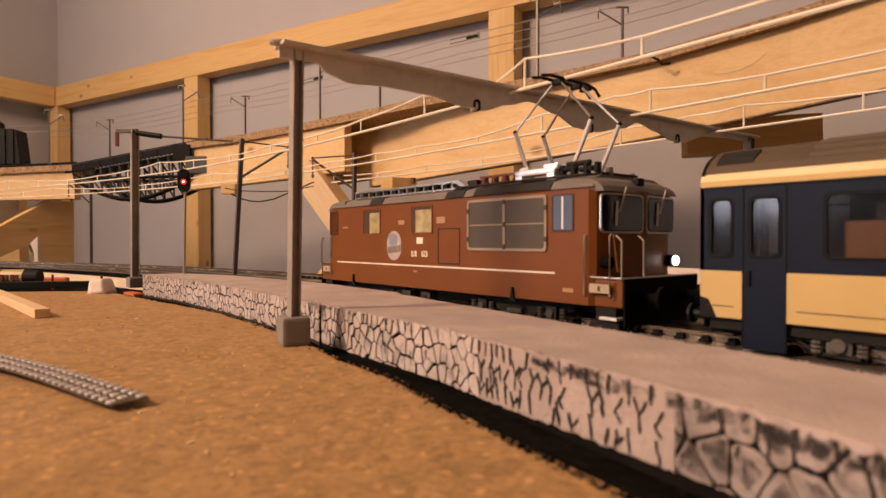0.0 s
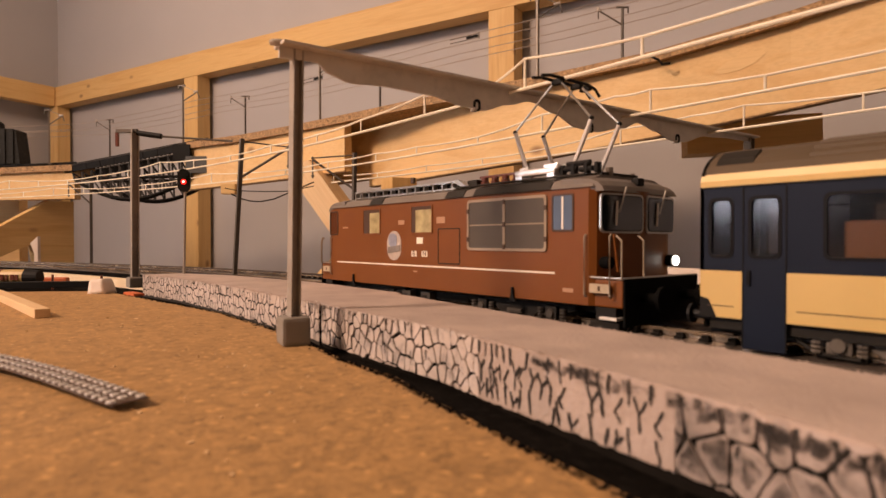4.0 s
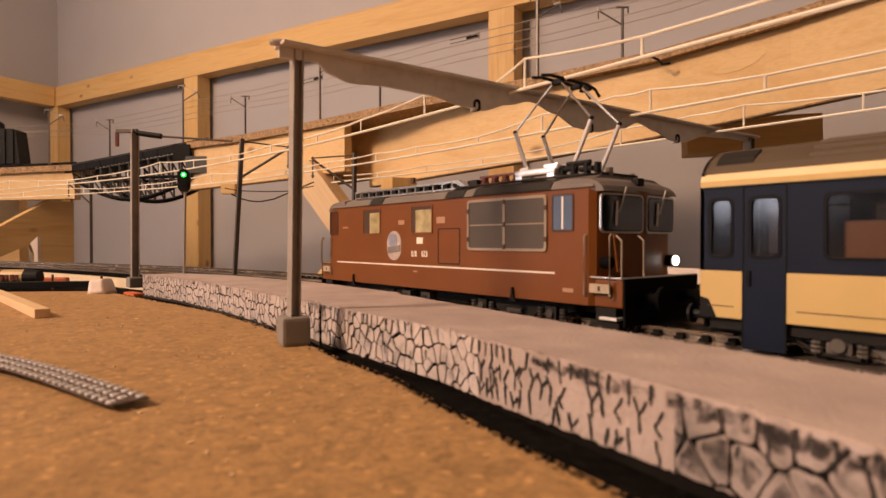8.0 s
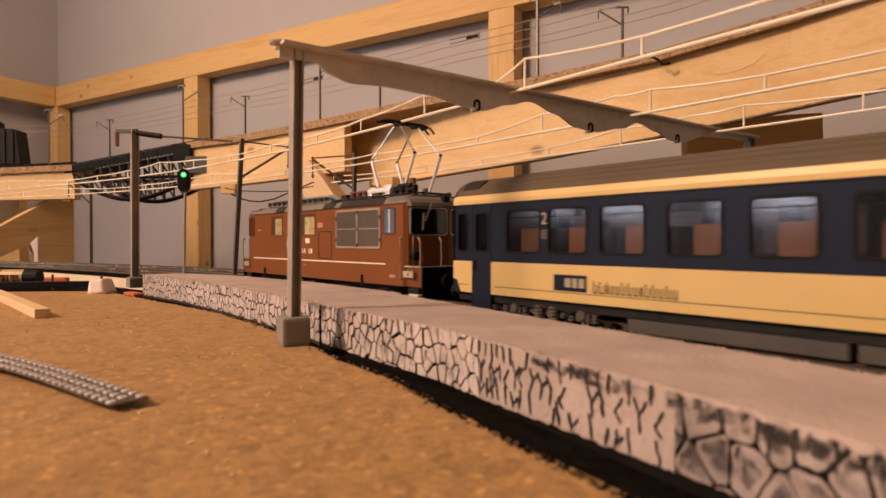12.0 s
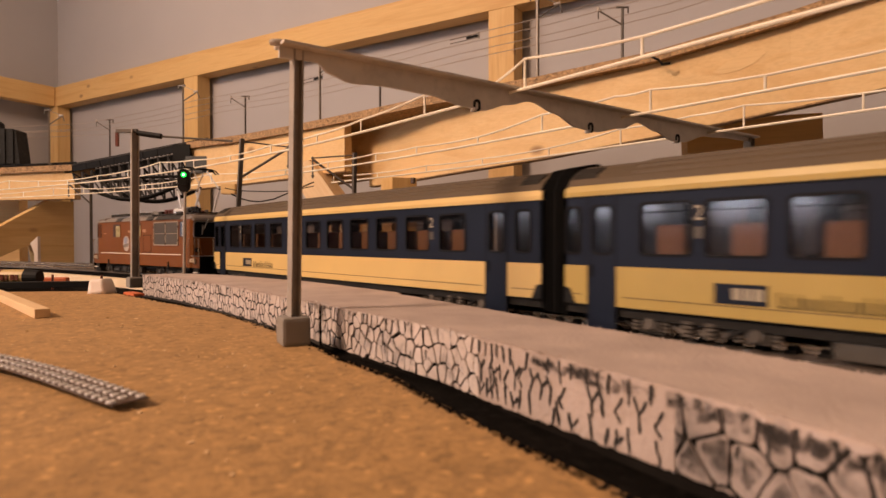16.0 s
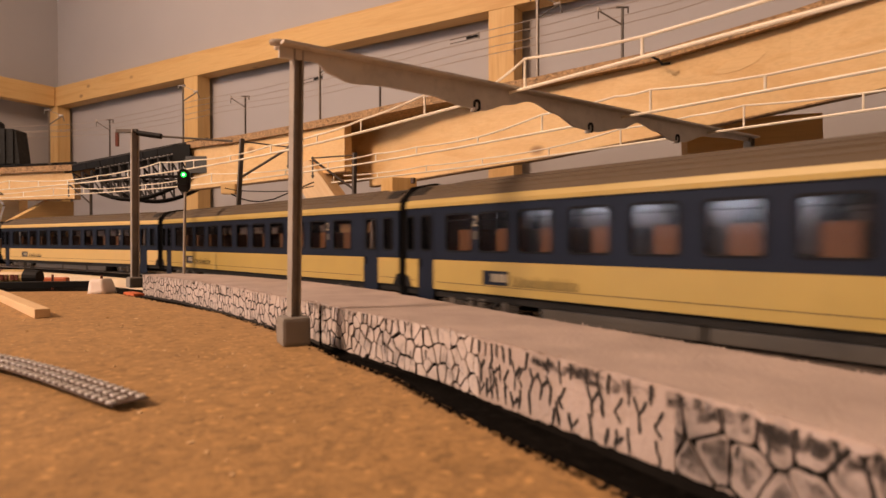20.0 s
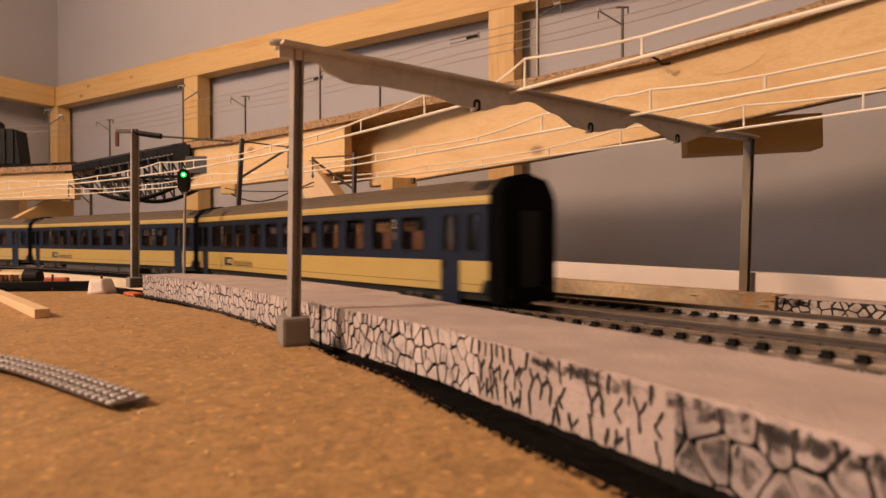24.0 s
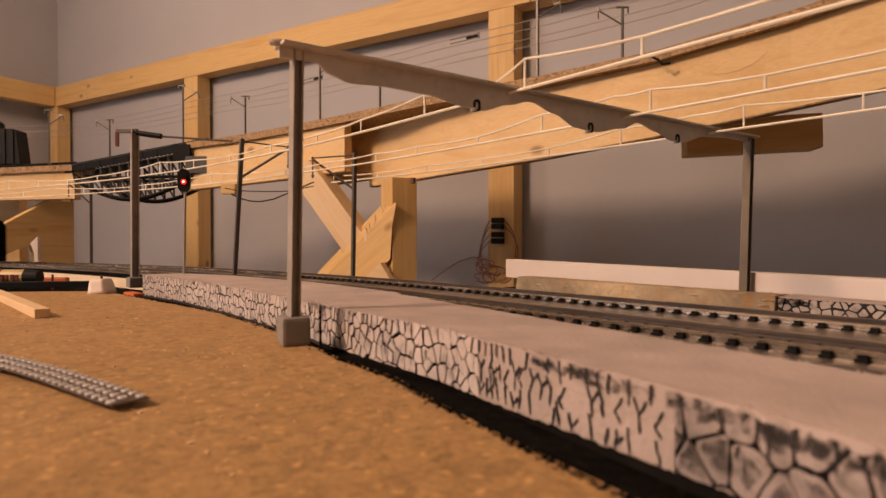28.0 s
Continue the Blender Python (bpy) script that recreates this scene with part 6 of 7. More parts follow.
def coach(label, yellow, worn, lead=1.8, bellows=True):
    rear = CL - 1.2
    ob = thing("passenger_coach", label, "railway coach", "coaches of the train")
    holes = [(a, b, 27.2, 41.0) for a, b in WINDOWS] + [(a + 1.8, b - 1.6, 27.2, 41.0) for a, b in DOORS] + [(a, b, 27.2, 41.0) for a, b in ENDWIN]
    for s in (-1, 1):
        y = sorted((s * CW, s * (CW - 0.9)))
        part("side_wall", holed(bmesh.new(), lead, rear, 12.2, 44.0, holes, *y), BLUE, ob, "dark blue painted side")
        yy = sorted((s * CW, s * (CW + 0.14)))
        for x0, x1 in ((lead + 0.1, DOORS[0][0]), (DOORS[0][1], DOORS[1][0]), (DOORS[1][1], rear - 0.1)):
            bm = bmesh.new()
            o = [(x0, 12.3), (x1, 12.3), (x1, 23.7), (x0, 23.7)]
            if x0 < 3:
                o = [(x0 + 4.2, 12.3), (x1, 12.3), (x1, 23.7), (x0, 23.7), (x0, 17.2), (x0 + 2.2, 16.6)]
            if x1 > CL - 3:
                o = [(x0, 12.3), (x1 - 4.2, 12.3), (x1 - 2.2, 16.6), (x1, 17.2), (x1, 23.7), (x0, 23.7)]
            plate_xz(bm, o, *yy)
            yp = part("waist_panel", bm, yellow, ob, worn)
            for e, w in ((x0, 1), (x1, -1)):
                if e < 3 or e > CL - 3:
                    bm = bmesh.new()
                    o = [(e, 12.2), (e + w * 4.1, 12.2), (e + w * 2.1, 16.6), (e, 17.1)]
                    plate_xz(bm, o if w > 0 else o[::-1], *yy)
                    part("corner_skirt", bm, BLACK, ob)
            if s < 0:
                part("panel_line", boxed(x0 + 2, x1 - 2, -CW - 0.18, -CW - 0.1, 15.0, 15.25), COACHROOF, yp)
        for a, b in DOORS:
            d = part("door", boxed(a + 0.4, b - 0.4, *sorted((s * CW, s * (CW + 0.1))), 5.4, 26.6), BLUE, ob, "blue door with a step well")
            part("door_handle", boxed(a + 1.2, a + 2.0, *sorted((s * CW, s * (CW + 0.6))), 20.5, 24.0), GASKET, d)
            part("door_edge", boxed(a, a + 0.35, *sorted((s * CW, s * (CW + 0.16))), 5.4, 43.6), GASKET, d)
            part("door_edge", boxed(b - 0.35, b, *sorted((s * CW, s * (CW + 0.16))), 5.4, 43.6), GASKET, d)
        for a, b, c, d in holes:
            bm = bmesh.new()
            ring_xz(bm, rounded(a - 0.45, b + 0.45, c - 0.45, d + 0.45, 1.5), rounded(a + 0.3, b - 0.3, c + 0.3, d - 0.3, 1.2), *sorted((s * (CW - 0.5), s * (CW + 0.2))))
            wf = part("window_gasket", bm, GASKET, ob)
            part("pane", boxed(a, b, *sorted((s * (CW - 0.55), s * (CW - 0.35))), c, d), PANE, wf).visible_shadow = False
            if b - a > 10:
                part("sash_bar", boxed(a + 0.5, b - 0.5, *sorted((s * (CW - 0.3), s * (CW - 0.1))), 38.5, 38.8), GASKET, wf)
        # stripe under the eaves and its drip line
        bm = bmesh.new()
        extrude_x(bm, [(s * CW, 44.0), (s * (CW + 0.05), 45.6), (s * (CW - 0.6), 47.5), (s * (CW - 1.8), 47.5), (s * (CW - 1.0), 44.0)], lead, rear)
        part("eaves_stripe", bm, yellow, ob, "yellow stripe under the roof")
        part("drip_rail", boxed(lead, rear, *sorted((s * (CW - 0.1), s * (CW + 0.25))), 43.8, 44.2), GASKET, ob)
        part("company_panel", boxed(48.6, 61.2, *sorted((s * (CW + 0.14), s * (CW + 0.2))), 15.6, 20.6), BLUE, ob, "dark blue company panel")
        for x0, x1 in ((53.0, 55.2), (55.8, 57.6), (58.2, 60.2)):
            part("panel_bar", boxed(x0, x1, *sorted((s * (CW + 0.2), s * (CW + 0.26))), 16.8, 19.6), PANELMARK, ob)
        x = 63.4
        for wd, ht in ((2.2, 3.6), (2.4, 3.4), (1.4, 3.4), (1.8, 2.6), (1.8, 2.6), (2.0, 3.6), (2.0, 3.6), (2.0, 2.6), (1.4, 2.6), (2.2, 3.6), (2.0, 3.6), (2.0, 2.6), (2.0, 3.6), (2.0, 2.6)):
            yb = sorted((s * (CW + 0.14), s * (CW + 0.18)))
            bm = boxed(x, x + 0.42, *yb, 15.6, 15.6 + ht)
            box(bm, x + wd - 1.0, x + wd - 0.6, *yb, 15.6, 15.6 + min(ht, 2.6))
            box(bm, x + 0.42, x + wd - 1.0, *yb, 15.6, 16.0)
            part("name_bar", bm, UNDER, ob)
            x += wd
        # class numeral
        for nx in (44.4, 230.4):
            cu = bpy.data.curves.new("numeral", "FONT")
            cu.body, cu.size, cu.extrude, cu.align_x = "2", 5.4 * MM, 0.05 * MM, "CENTER"
            tx = bpy.data.objects.new("numeral", cu)
            me = bpy.data.meshes.new_from_object(tx)
            me.materials.clear()
            me.materials.append(PANELMARK)
            part("class_numeral", me, PANELMARK, ob, "pale class number", at=place(nx, s * (CW + 0.08), 36.3, 90, 0, 0 if s < 0 else 180))
            part("class_sign", boxed(nx - 1.3, nx + 1.3, *sorted((s * CW, s * (CW + 0.1))), 31.6, 34.6), SKIRT, ob)
    # roof with longitudinal ribs
    arc = [(CW - 0.5, 47.4), (CW - 1.5, 49.2), (CW - 3.4, 51.0), (CW - 6.6, 52.9), (CW - 10.5, 54.1), (0, 54.7)]
    sec = [(y, z) for y, z in arc] + [(-y, z) for y, z in arc[-2::-1]]
    bm = bmesh.new()
    extrude_x(bm, sec, lead + 0.5, rear - 0.5)
    part("roof", bm, COACHROOF, ob, "dusty brown ribbed roof")
    for y, z in ((CW - 2.4, 50.0), (CW - 4.8, 51.8), (CW - 8.3, 53.4), (CW - 12.5, 54.3)):
        for s in (-1, 1):
            bm = bmesh.new()
            extrude_x(bm, [(s * y - 0.35, z - 0.3), (s * y + 0.35, z - 0.3), (s * y + 0.2, z + 0.55), (s * y - 0.2, z + 0.55)], 24, CL - 24)
            part("roof_rib", bm, COACHROOF, ob)
    for x0, x1 in ((3.0, 12.0), (CL - 12.0, CL - 4.0)):
        bm = bmesh.new()
        extrude_x(bm, [(-CW + 1.2, 48.6), (-CW + 3.1, 51.3), (-CW + 6.2, 53.2), (-CW + 6.3, 52.7), (-CW + 3.4, 50.9), (-CW + 1.6, 48.4)], x0, x1)
        part("roof_flap", bm, FLAP, ob, "dark roof flap")
    # ends with their gangways
    for s, x in ((-1, lead), (1, rear)):
        bm = bmesh.new()
        xs = sorted((x, x - s * 1.0))
        extrude_x(bm, [(CW, 12.2), (CW, 44)] + sec + [(-CW, 44), (-CW, 12.2)], *xs)
        part("end_wall", bm, SOOT, ob, "black end wall")
        full = bellows or s > 0
        gw = None
        for k in range(6 if full else 3):
            e = (CW - 0.9 if full else 9.0) - 0.7 * (k % 2)
            up = 1.5 if full and k % 2 == 0 else 0.6 if full else -2.0
            lo = sorted((x + s * k * 0.9, x + s * (k + 1.0) * 0.9))
            bm = bmesh.new()
            extrude_x(bm, [(e, 8.5), (e, 45.5 + up), (e - 1.6, 49.0 + up), (e - 4.6, 52.2 + up), (0, 54.4 + up), (-e + 4.6, 52.2 + up), (-e + 1.6, 49.0 + up), (-e, 45.5 + up), (-e, 8.5)], *lo)
            if gw is None:
                gw = part("gangway", bm, SOOT, ob, "black folded gangway bellows")
            else:
                part("fold", bm, SOOT, gw)
        part("gangway_door", boxed(*sorted((x + s * 5.0, x + s * 5.5)), -5.5, 5.5, 14, 42), BLACK, gw)
        for y in (-10.5, 10.5):
            bm = rod(bmesh.new(), (x, y, 12), (x + s * 5, y, 12), 1.2, 8)
            rod(bm, (x + s * 4.6, y, 12), (x + s * 5.4, y, 12), 2.6, 12)
            part("buffer", bm, BLACK, ob)
        part("coupler", boxed(*sorted((x - s * 6, x + s * 4)), -3, 3, 6.5, 9.5, bevel=0.5), BLACK, ob)
    # inside
    part("inner_floor", boxed(1, CL - 1, -CW + 1, CW - 1, 12.3, 13.2), INSIDE, ob)
    part("inner_ceiling", boxed(1, CL - 1, -CW + 1, CW - 1, 46.0, 46.8), INSIDE, ob)
    seat = bmesh.new()
    box(seat, -4.2, 4.2, -CW + 4.6, -2.4, 14, 35.4, bevel=0.8)
    box(seat, -4.2, 4.2, 2.4, CW - 4.6, 14, 35.4, bevel=0.8)
    box(seat, -5.8, 5.8, -CW + 2.2, -2.4, 17.5, 21.5, bevel=0.8)
    box(seat, -5.8, 5.8, 2.4, CW - 2.2, 17.5, 21.5, bevel=0.8)
    sm = finish("seat_row", seat, SEAT)
    for i in range(12):
        part("seat_row", sm, SEAT, ob, "rust-brown bench seats", at=place(34 + 20.6 * i, 0, 0))
    for x in (22.5, CL - 22.5):
        part("partition", boxed(x - 0.4, x + 0.4, -CW + 1, CW - 1, 13, 46), INSIDE, ob)
    # underframe
    part("underframe", boxed(2, CL - 2, -CW + 1.2, CW - 1.2, 9.4, 12.3), UNDER, ob)
    for x0, x1 in ((74, 128), (129.5, 172), (174, 205)):
        part("equipment_box", boxed(x0, x1, -CW + 1.6, CW - 1.6, 5.2, 11.4, bevel=0.5), SKIRT, ob, "dusty grey underfloor box")
    for x in (44.0, CL - 44.0):
        bg = part("bogie", boxed(x - 17, x + 17, -12.6, 12.6, 7.5, 10.6, bevel=0.8), UNDER, ob)
        for dx in (-14, 14):
            part("wheel", rod(bmesh.new(), (x + dx, -8.9, 11.7), (x + dx, 8.9, 11.7), 4.5, 20), RAIL, bg)
            for s in (-1, 1):
                ax = part("axle_box", boxed(x + dx - 2.6, x + dx + 2.6, *sorted((s * 11.5, s * 14.4)), 6.2, 10.6, bevel=0.7), BOGIE, bg)
                part("axle_cap", rod(bmesh.new(), (x + dx, s * 14.3, 8.4), (x + dx, s * 15.2, 8.4), 1.9, 12, 1.5), BOGIE, ax)
                for e in (-4.4, 4.4):
                    bm = bmesh.new()
                    for k in range(4):
                        rod(bm, (x + dx + e, s * 13.6, 6.4 + 1.0 * k), (x + dx + e, s * 13.6, 7.0 + 1.0 * k), 1.25, 8)
                    part("axle_spring", bm, BOGIE, bg)
        for s in (-1, 1):
            bm = bmesh.new()
            plate_xz(bm, [(x - 20, 10.6), (x - 20, 9.2), (x - 17, 8.6), (x - 9, 8.4), (x - 6, 6.6), (x + 6, 6.6), (x + 9, 8.4), (x + 17, 8.6), (x + 20, 9.2), (x + 20, 10.6), (x + 8, 10.8), (x - 8, 10.8)], *sorted((s * 12, s * 13.4)))
            part("bogie_frame", bm, BOGIE, bg)
            for e in (-3.0, 3.0):
                bm = bmesh.new()
                for k in range(4):
                    rod(bm, (x + e, s * 14.2, 6.2 + 1.1 * k), (x + e, s * 14.2, 6.9 + 1.1 * k), 1.7, 10)
                part("spring", bm, BOGIE, bg)
            part("damper", rod(bmesh.new(), (x + 7, s * 14.4, 7.2), (x + 12.5, s * 14.4, 10.2), 0.7, 8), BLACK, bg)
        part("brake_pipe", tube(bmesh.new(), [(x - 24, -13.5, 10.4), (x - 22, -13.5, 8.0), (x - 18, -13.5, 6.0), (x - 10, -13.6, 5.6)], 0.45), UNDER, bg)
    return ob


YELLOW_B = painted("coach_yellow_dull", (0.40, 0.285, 0.07), 0.45, vary=0.05, relief=0.00001)
LOCO = locomotive()
COACHES = [coach("dark blue and warm yellow passenger coach behind the locomotive", YELLOW, "warm yellow waist panel", 0.0, False), coach("dark blue and dull yellow passenger coach", YELLOW_B, "dull yellow waist panel")]
for i in range(2):
    COACHES.append(copy_thing(COACHES[1], place(0, 0, 0)))

# ---------------------------------------------------------------- loose things on the chipboard
ZT = 0.0


def lath(name, a, b, wide, high, mat, label, category, z=ZT):
    return timber(name, (a[0], a[1], z + high / 2), (b[0], b[1], z + high / 2), high, wide, mat, label, category, bevel=0.4)


lath("wood_stick", (-420, -147.5), (-240.8, -134.2), 5.4, 3.8, PINE_PALE, "pale square wooden stick lying on the chipboard", "stick")
bm = bmesh.new()
bmesh.ops.create_cube(bm, size=1.0, matrix=Matrix.LocRotScale((0, 0, 4.2 * MM), None, (11 * MM, 10 * MM, 8.4 * MM)))
bmesh.ops.subdivide_edges(bm, edges=bm.edges, cuts=3, use_grid_fill=True)
for v in bm.verts:
    k = 1 - 0.34 * v.co.z / (10 * MM)
    v.co.x *= k
    v.co.y *= k
    v.co.x -= 0.12 * v.co.z
    v.co += noise.noise_vector(v.co * 140) * 0.0009
    v.co.z = max(0.0, v.co.z)
solo("plaster_lump", bm, PALEPLASTER, "rough whitish plaster lump on the chipboard", "lump", at=place(-356, -93.5, 0, 0, 0, 40), smooth=True)

# perforated strip: black band with rows of bright eyelets
ps = thing("perforated_strip", "black perforated strip with bright eyelets lying on the chipboard", "strip", at=place(-74.5, -136.2, 0, 0, 0, 14.5))
def strip_rise(x):
    """Height of the bowed strip above the board at x along it."""
    return 0.9 + 0.9 * math.sin(math.pi * (x + 150) / 150) + 0.4 * (x + 150) / 150


def strip_bend(x):
    """Sideways bow of the strip at x along it."""
    return -4.5 * ((x + 25) / 60) ** 2 - 0.4 if x < -25 else -0.4


bm = bmesh.new()
rows = []
for i in range(31):
    x = -150 + 5.0 * i
    w = 3.9 - (0.5 if i in (0, 30) else 0.0)
    rows.append([bm.verts.new(Vector((x, strip_bend(x) + y, strip_rise(x) + z)) * MM) for y, z in ((-w, 0), (w, 0), (w, 0.3), (-w, 0.3))])
for ra, rb in zip(rows, rows[1:]):
    for k in range(4):
        bm.faces.new((ra[k], rb[k], rb[(k + 1) % 4], ra[(k + 1) % 4]))
bm.faces.new(rows[0])
bm.faces.new(rows[-1][::-1])
part("band", bm, STRIPBROWN, ps)
eye = finish("eyelet", rod(bmesh.new(), (0, 0, 0.15), (0, 0, 0.6), 0.98, 8, 0.8), EYELET)
for i in range(50):
    for k, y in enumerate((-2.7, 0.0, 2.7)):
        x = -1.8 - 2.9 * i - (1.4 if k == 1 else 0)
        part("eyelet", eye, EYELET, ps, at=place(x, strip_bend(x) + y, strip_rise(x)))

# strips, marker and bits at the far left edge of the board
bm = bmesh.new()
pts = line(-395, -1150, -33, 0, 40)
wide = line(-395, -1150, -42, 0, 40)
prism(bm, [p[:2] for p in pts] + [p[:2] for p in wide][::-1], -3.4, 2.6)
solo("edge_strip", bm, CREAMSTRIP, "cream strip along the edge of the trackbed", "strip", kind="structure")
solo("black_rule", boxed(-95, 0, -3.5, 3.5, 0, 4.0, bevel=0.3), BLACK, "black flat bar lying on the board", "bar", at=place(-418, -88, -0.1, 0, 0, 62))
mk = thing("marker_pen", "cream and yellow marker pen with a round black cap", "pen", at=place(-463, -122, 0.6, 0, 0, 52))
part("barrel", rod(bmesh.new(), (-60, 0, 5), (0, 0, 5), 5.5, 16), PENCREAM, mk)
part("cap", rod(bmesh.new(), (0, 0, 5), (9, 0, 5), 6.0, 16, 4.8), BLACK, mk)
part("label_band", rod(bmesh.new(), (-20, 0, 5), (-16, 0, 5), 5.7, 16), COPPER, mk)
for k, w in enumerate((2.2, 1.4, 2.6, 1.8)):
    part("print_bar", boxed(-14.5 + 3.4 * k, -14.5 + 3.4 * k + w, -5.9, -5.2, 3.4, 7.2), COPPER, mk)
solo("orange_clip", boxed(-9, 9, -2.6, 2.6, 0, 4.2, bevel=1.2), ORANGE, "small orange plastic clip lying behind the bar", "clip", at=place(-471, -104, 0.4, 0, 0, 50))
for x, y in ((-452, -108), (-421, -83)):
    solo("brass_pin", rod(bmesh.new(), (0, 0, -3), (0.4, 0, 7.5), 0.8, 8), COPPER, "small brown pin standing in the edge strip", "pin", "pins", at=place(x, y, 0))
solo("red_scrap", boxed(-9, 9, -3, 3, 0, 1.6, bevel=0.5), ORANGE, "small red-orange plastic scrap on the chipboard", "scrap", at=place(-330, -82, 0, 0, 0, 5))

solo("wire_scrap", tube(bmesh.new(), [(-367.5, 505.9, 260.2), (-363, 511.3, 256), (-361, 514, 255), (-357.7, 517.7, 249.1), (-351.5, 525.3, 250.5)], 1.5, 6), BLACK, "twisted black wire end on the girder", "wire")
rnd = random.Random(44)
bm = bmesh.new()
for i in range(80):
    x, y = rnd.uniform(-330, -20), rnd.uniform(-150, -96)
    if x > -60 and y > -104:
        continue
    r = rnd.uniform(0.2, 0.6)
    m = Matrix.LocRotScale(Vector((x, y, 0.12)) * MM, Euler((rnd.uniform(-0.3, 0.3), rnd.uniform(-0.3, 0.3), rnd.uniform(0, 3))), Vector((r * rnd.uniform(1, 2.6), r, 0.2)) * MM)
    bmesh.ops.create_cube(bm, size=1.0, matrix=m)
solo("sawdust", bm, PINE_PALE, "pale sawdust flakes scattered on the chipboard", "sawdust", kind="stuff")

# terminal block and cables on the wall post
tb = thing("terminal_block", "black screw terminal block with thin cables on the post", "terminal block", at=ROOM @ place(1046, -1.5, 0))
for i, z in enumerate((77, 64, 46, 32)):
    part("terminal", boxed(-12, 14, -14, 0, z - 6.5, z + 5, bevel=1.5), BLACK, tb)
for k in range(6):
    rnd = random.Random(k)
    s = -1 if k < 4 else 1
    z0 = (77, 64, 46, 32)[k % 4]
    pts = [(s * 17, -8, z0), (s * (26 + 3 * k), -14, z0 - 22), (s * (34 + 4 * k), -18, z0 - 60), (s * (28 + 2 * k), -20, -20 - 6 * k), (s * 8 + rnd.uniform(-20, 20), -26, -60)]
    sm = []
    for i in range(len(pts) - 1):
        p0, p1, p2, p3 = (Vector(pts[max(0, min(len(pts) - 1, j))]) for j in (i - 1, i, i + 1, i + 2))
        for q in range(5):
            t = q / 5
            sm.append(0.5 * ((2 * p1) + (p2 - p0) * t + (2 * p0 - 5 * p1 + 4 * p2 - p3) * t * t + (3 * p1 - p0 - 3 * p2 + p3) * t ** 3))
    part("cable", tube(bmesh.new(), sm, 1.2, 5), COPPERWIRE, tb, "thin brown cable")
for k in range(9):
    rnd = random.Random(90 + k)
    x, z = rnd.uniform(-28, 8), rnd.uniform(-52, -14)
    w, h, turn = rnd.uniform(14, 34), rnd.uniform(6, 16), rnd.uniform(0, 6)
    pts = [(x + w * math.cos(turn + 0.55 * i) * (1 - 0.03 * i), -22 - 1.5 * k - 0.4 * i, z + h * math.sin(turn + 0.55 * i)) for i in range(10)]
    part("cable_loop", tube(bmesh.new(), pts, 1.3, 5), COPPERWIRE if k % 3 else COPPER, tb, "tangled brown cable")
part("cable", tube(bmesh.new(), [(-160, -24, -60), (-120, -24, -34), (-85, -25, -14), (-50, -26, -4), (-20, -26, -8), (0, -26, -30)], 1.1, 5), COPPERWIRE, tb, "thin brown cable")

# sleepers that lie nearest, each on its own
for off, top, tr in zip(TRACKS, RAILTOP, TRACK):
    bm = bmesh.new()
    sleeper_bm(bm, Matrix.Identity(4), top)
    me = finish("sleeper", bm, SLEEPER)
    chair = finish("rail_chair", chair_bm(top), CHAIR)
    for i in range(70):
        part("sleeper", me, SLEEPER, tr, at=sleeper_at(123 - 7 * i, off))
        for side in (-8.25, 8.25):
            part("rail_chair", chair, CHAIR, tr, at=sleeper_at(123 - 7 * i, off + side) @ Matrix.Rotation(0.0 if side < 0 else math.pi, 4, "Z"))

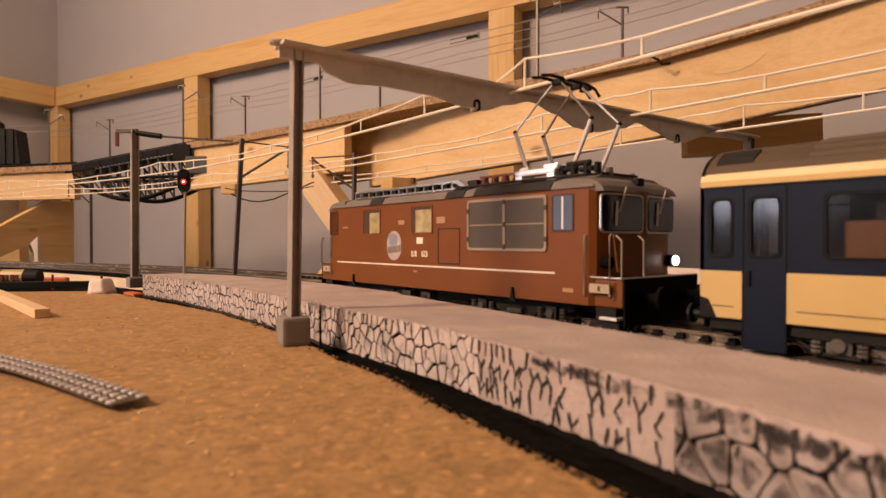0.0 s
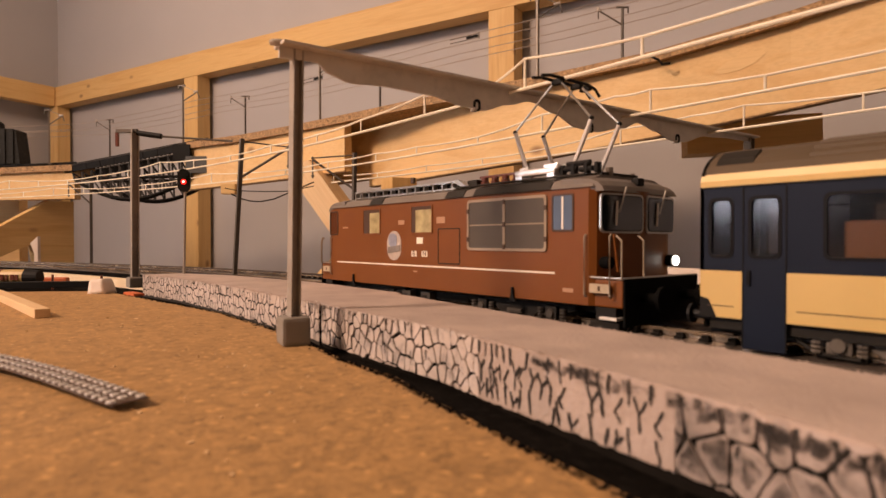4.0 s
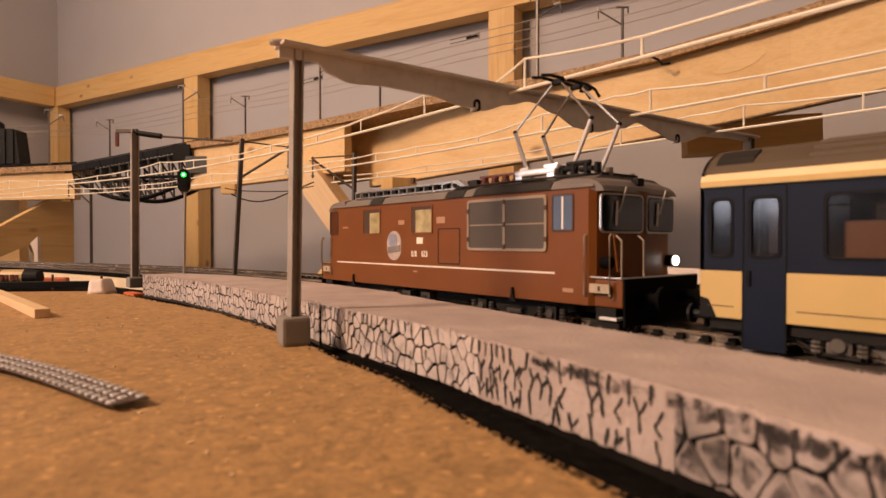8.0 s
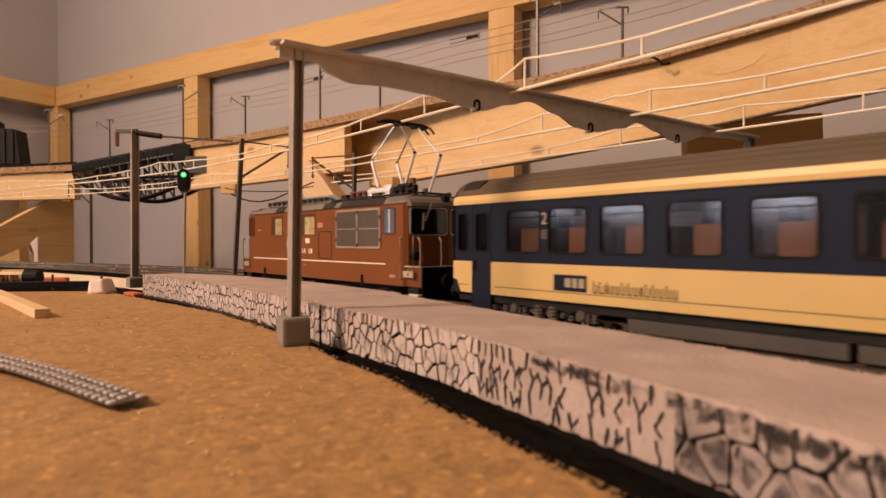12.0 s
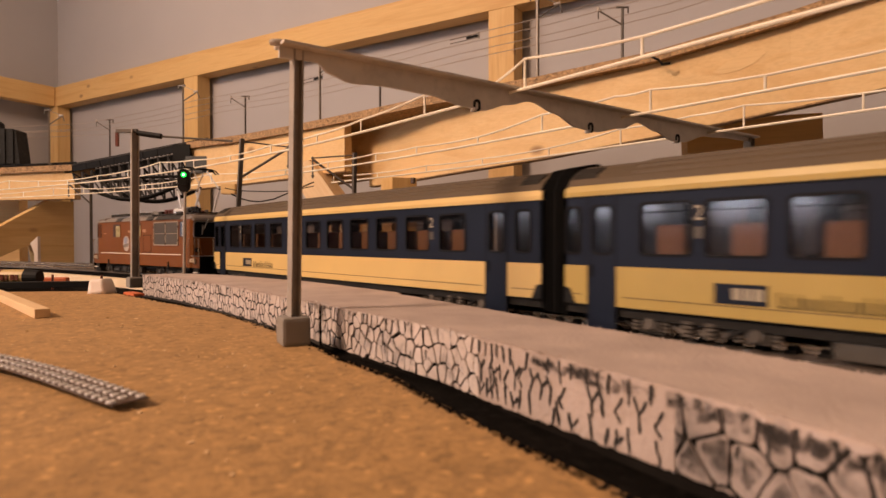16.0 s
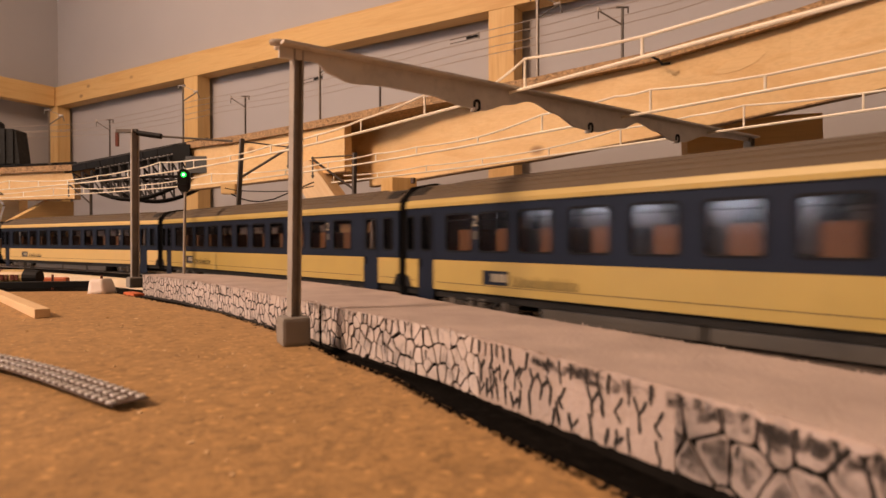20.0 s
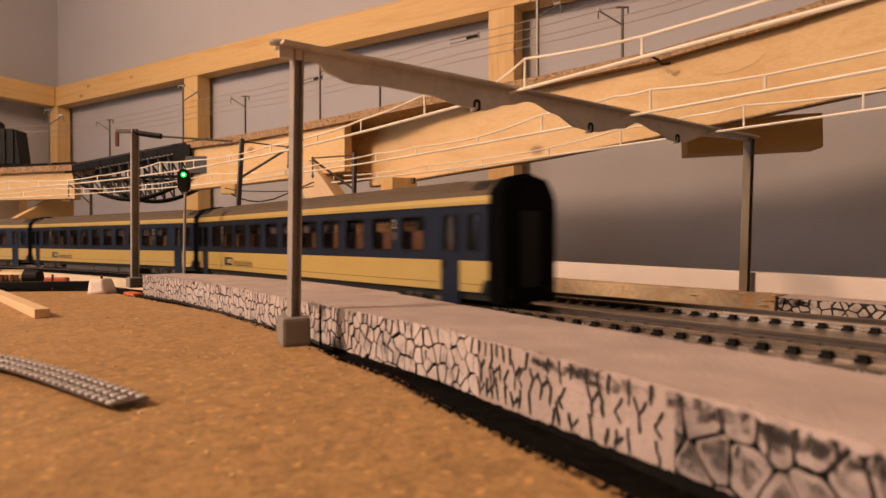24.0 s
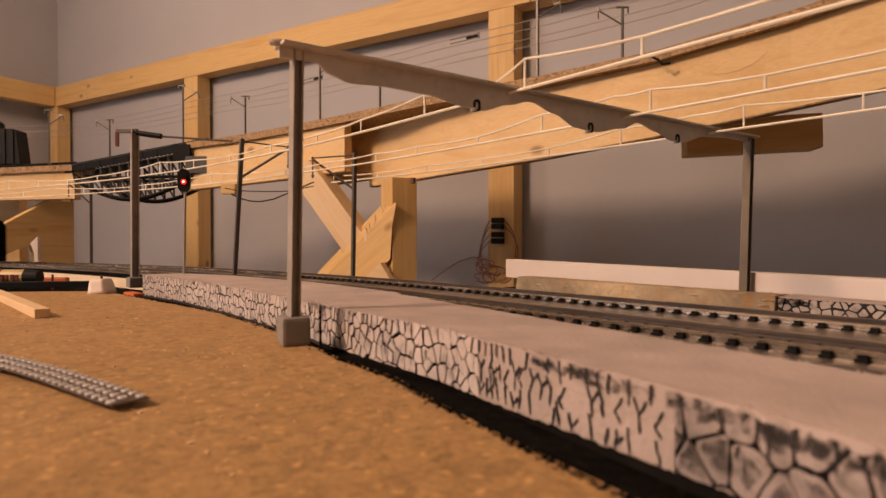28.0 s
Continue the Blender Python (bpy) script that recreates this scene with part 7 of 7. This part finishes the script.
# ---------------------------------------------------------------- what moves
RUN = [(0, 0), (8.1, 0), (8.5, -2.2), (9, -8.4), (9.5, -17.1), (10, -28), (10.5, -41.8), (11, -57.4), (11.5, -75.8), (12, -95.9), (12.5, -118), (13.5, -173), (14.5, -233), (15, -267), (15.5, -303), (16, -340), (17, -419), (18, -509), (19, -609), (20, -718.5), (21, -840), (22, -967), (23, -1101), (24.1, -1266), (24.7, -1360), (25.2, -1444), (25.6, -1512), (26.5, -1664), (27.5, -1849), (28, -1945)]


def travelled(t):
    """Millimetres the train has run at t seconds, smoothly through the table."""
    i = max(k for k in range(len(RUN) - 1) if RUN[k][0] <= t)
    (t0, s0), (t1, s1) = RUN[i], RUN[i + 1]
    slope = lambda k: 0.0 if k == 0 or RUN[k][1] == 0 else (RUN[min(k + 1, len(RUN) - 1)][1] - RUN[k - 1][1]) / (RUN[min(k + 1, len(RUN) - 1)][0] - RUN[k - 1][0])
    h, k = t1 - t0, (t - t0) / (t1 - t0)
    return (2 * k ** 3 - 3 * k * k + 1) * s0 + (k ** 3 - 2 * k * k + k) * h * slope(i) + (3 * k * k - 2 * k ** 3) * s1 + (k ** 3 - k * k) * h * slope(i + 1)


def on_track(c, reach, origin):
    """Pose of a vehicle whose bogies stand reach to either side of c; origin is the place of c in its own x."""
    xa, ya, _ = along(c - reach)
    xb, yb, _ = along(c + reach)
    a = math.atan2(yb - ya, xb - xa)
    return Matrix.Translation(Vector(((xa + xb) / 2, (ya + yb) / 2, 0)) * MM) @ Matrix.Rotation(a, 4, "Z") @ Matrix.Translation(Vector((-origin, 0, 0)) * MM)


def motions():
    times = [0.0, 8.0] + [8.25 + 0.25 * i for i in range(79)] + [28.0]
    walk(LOCO, [(t, on_track(-140.2 + travelled(t), 45, 0)) for t in times])
    for k, ob in enumerate(COACHES):
        mid = -29 + k * (CL + 8.1) + CL / 2
        walk(ob, [(t, on_track(mid + travelled(t), CL / 2 - 44, CL / 2)) for t in times])
    # the added plate slides between the lenses to stand in for lamps switching
    up, down = SIGTURN @ place(0, 0, 63.0), SIGTURN @ place(0, 0, 58.6)
    walk(LENS_COVER, [(0.0, up), (6.7, up), (6.8, down), (25.8, down), (25.9, up), (28.0, up)])


motions()
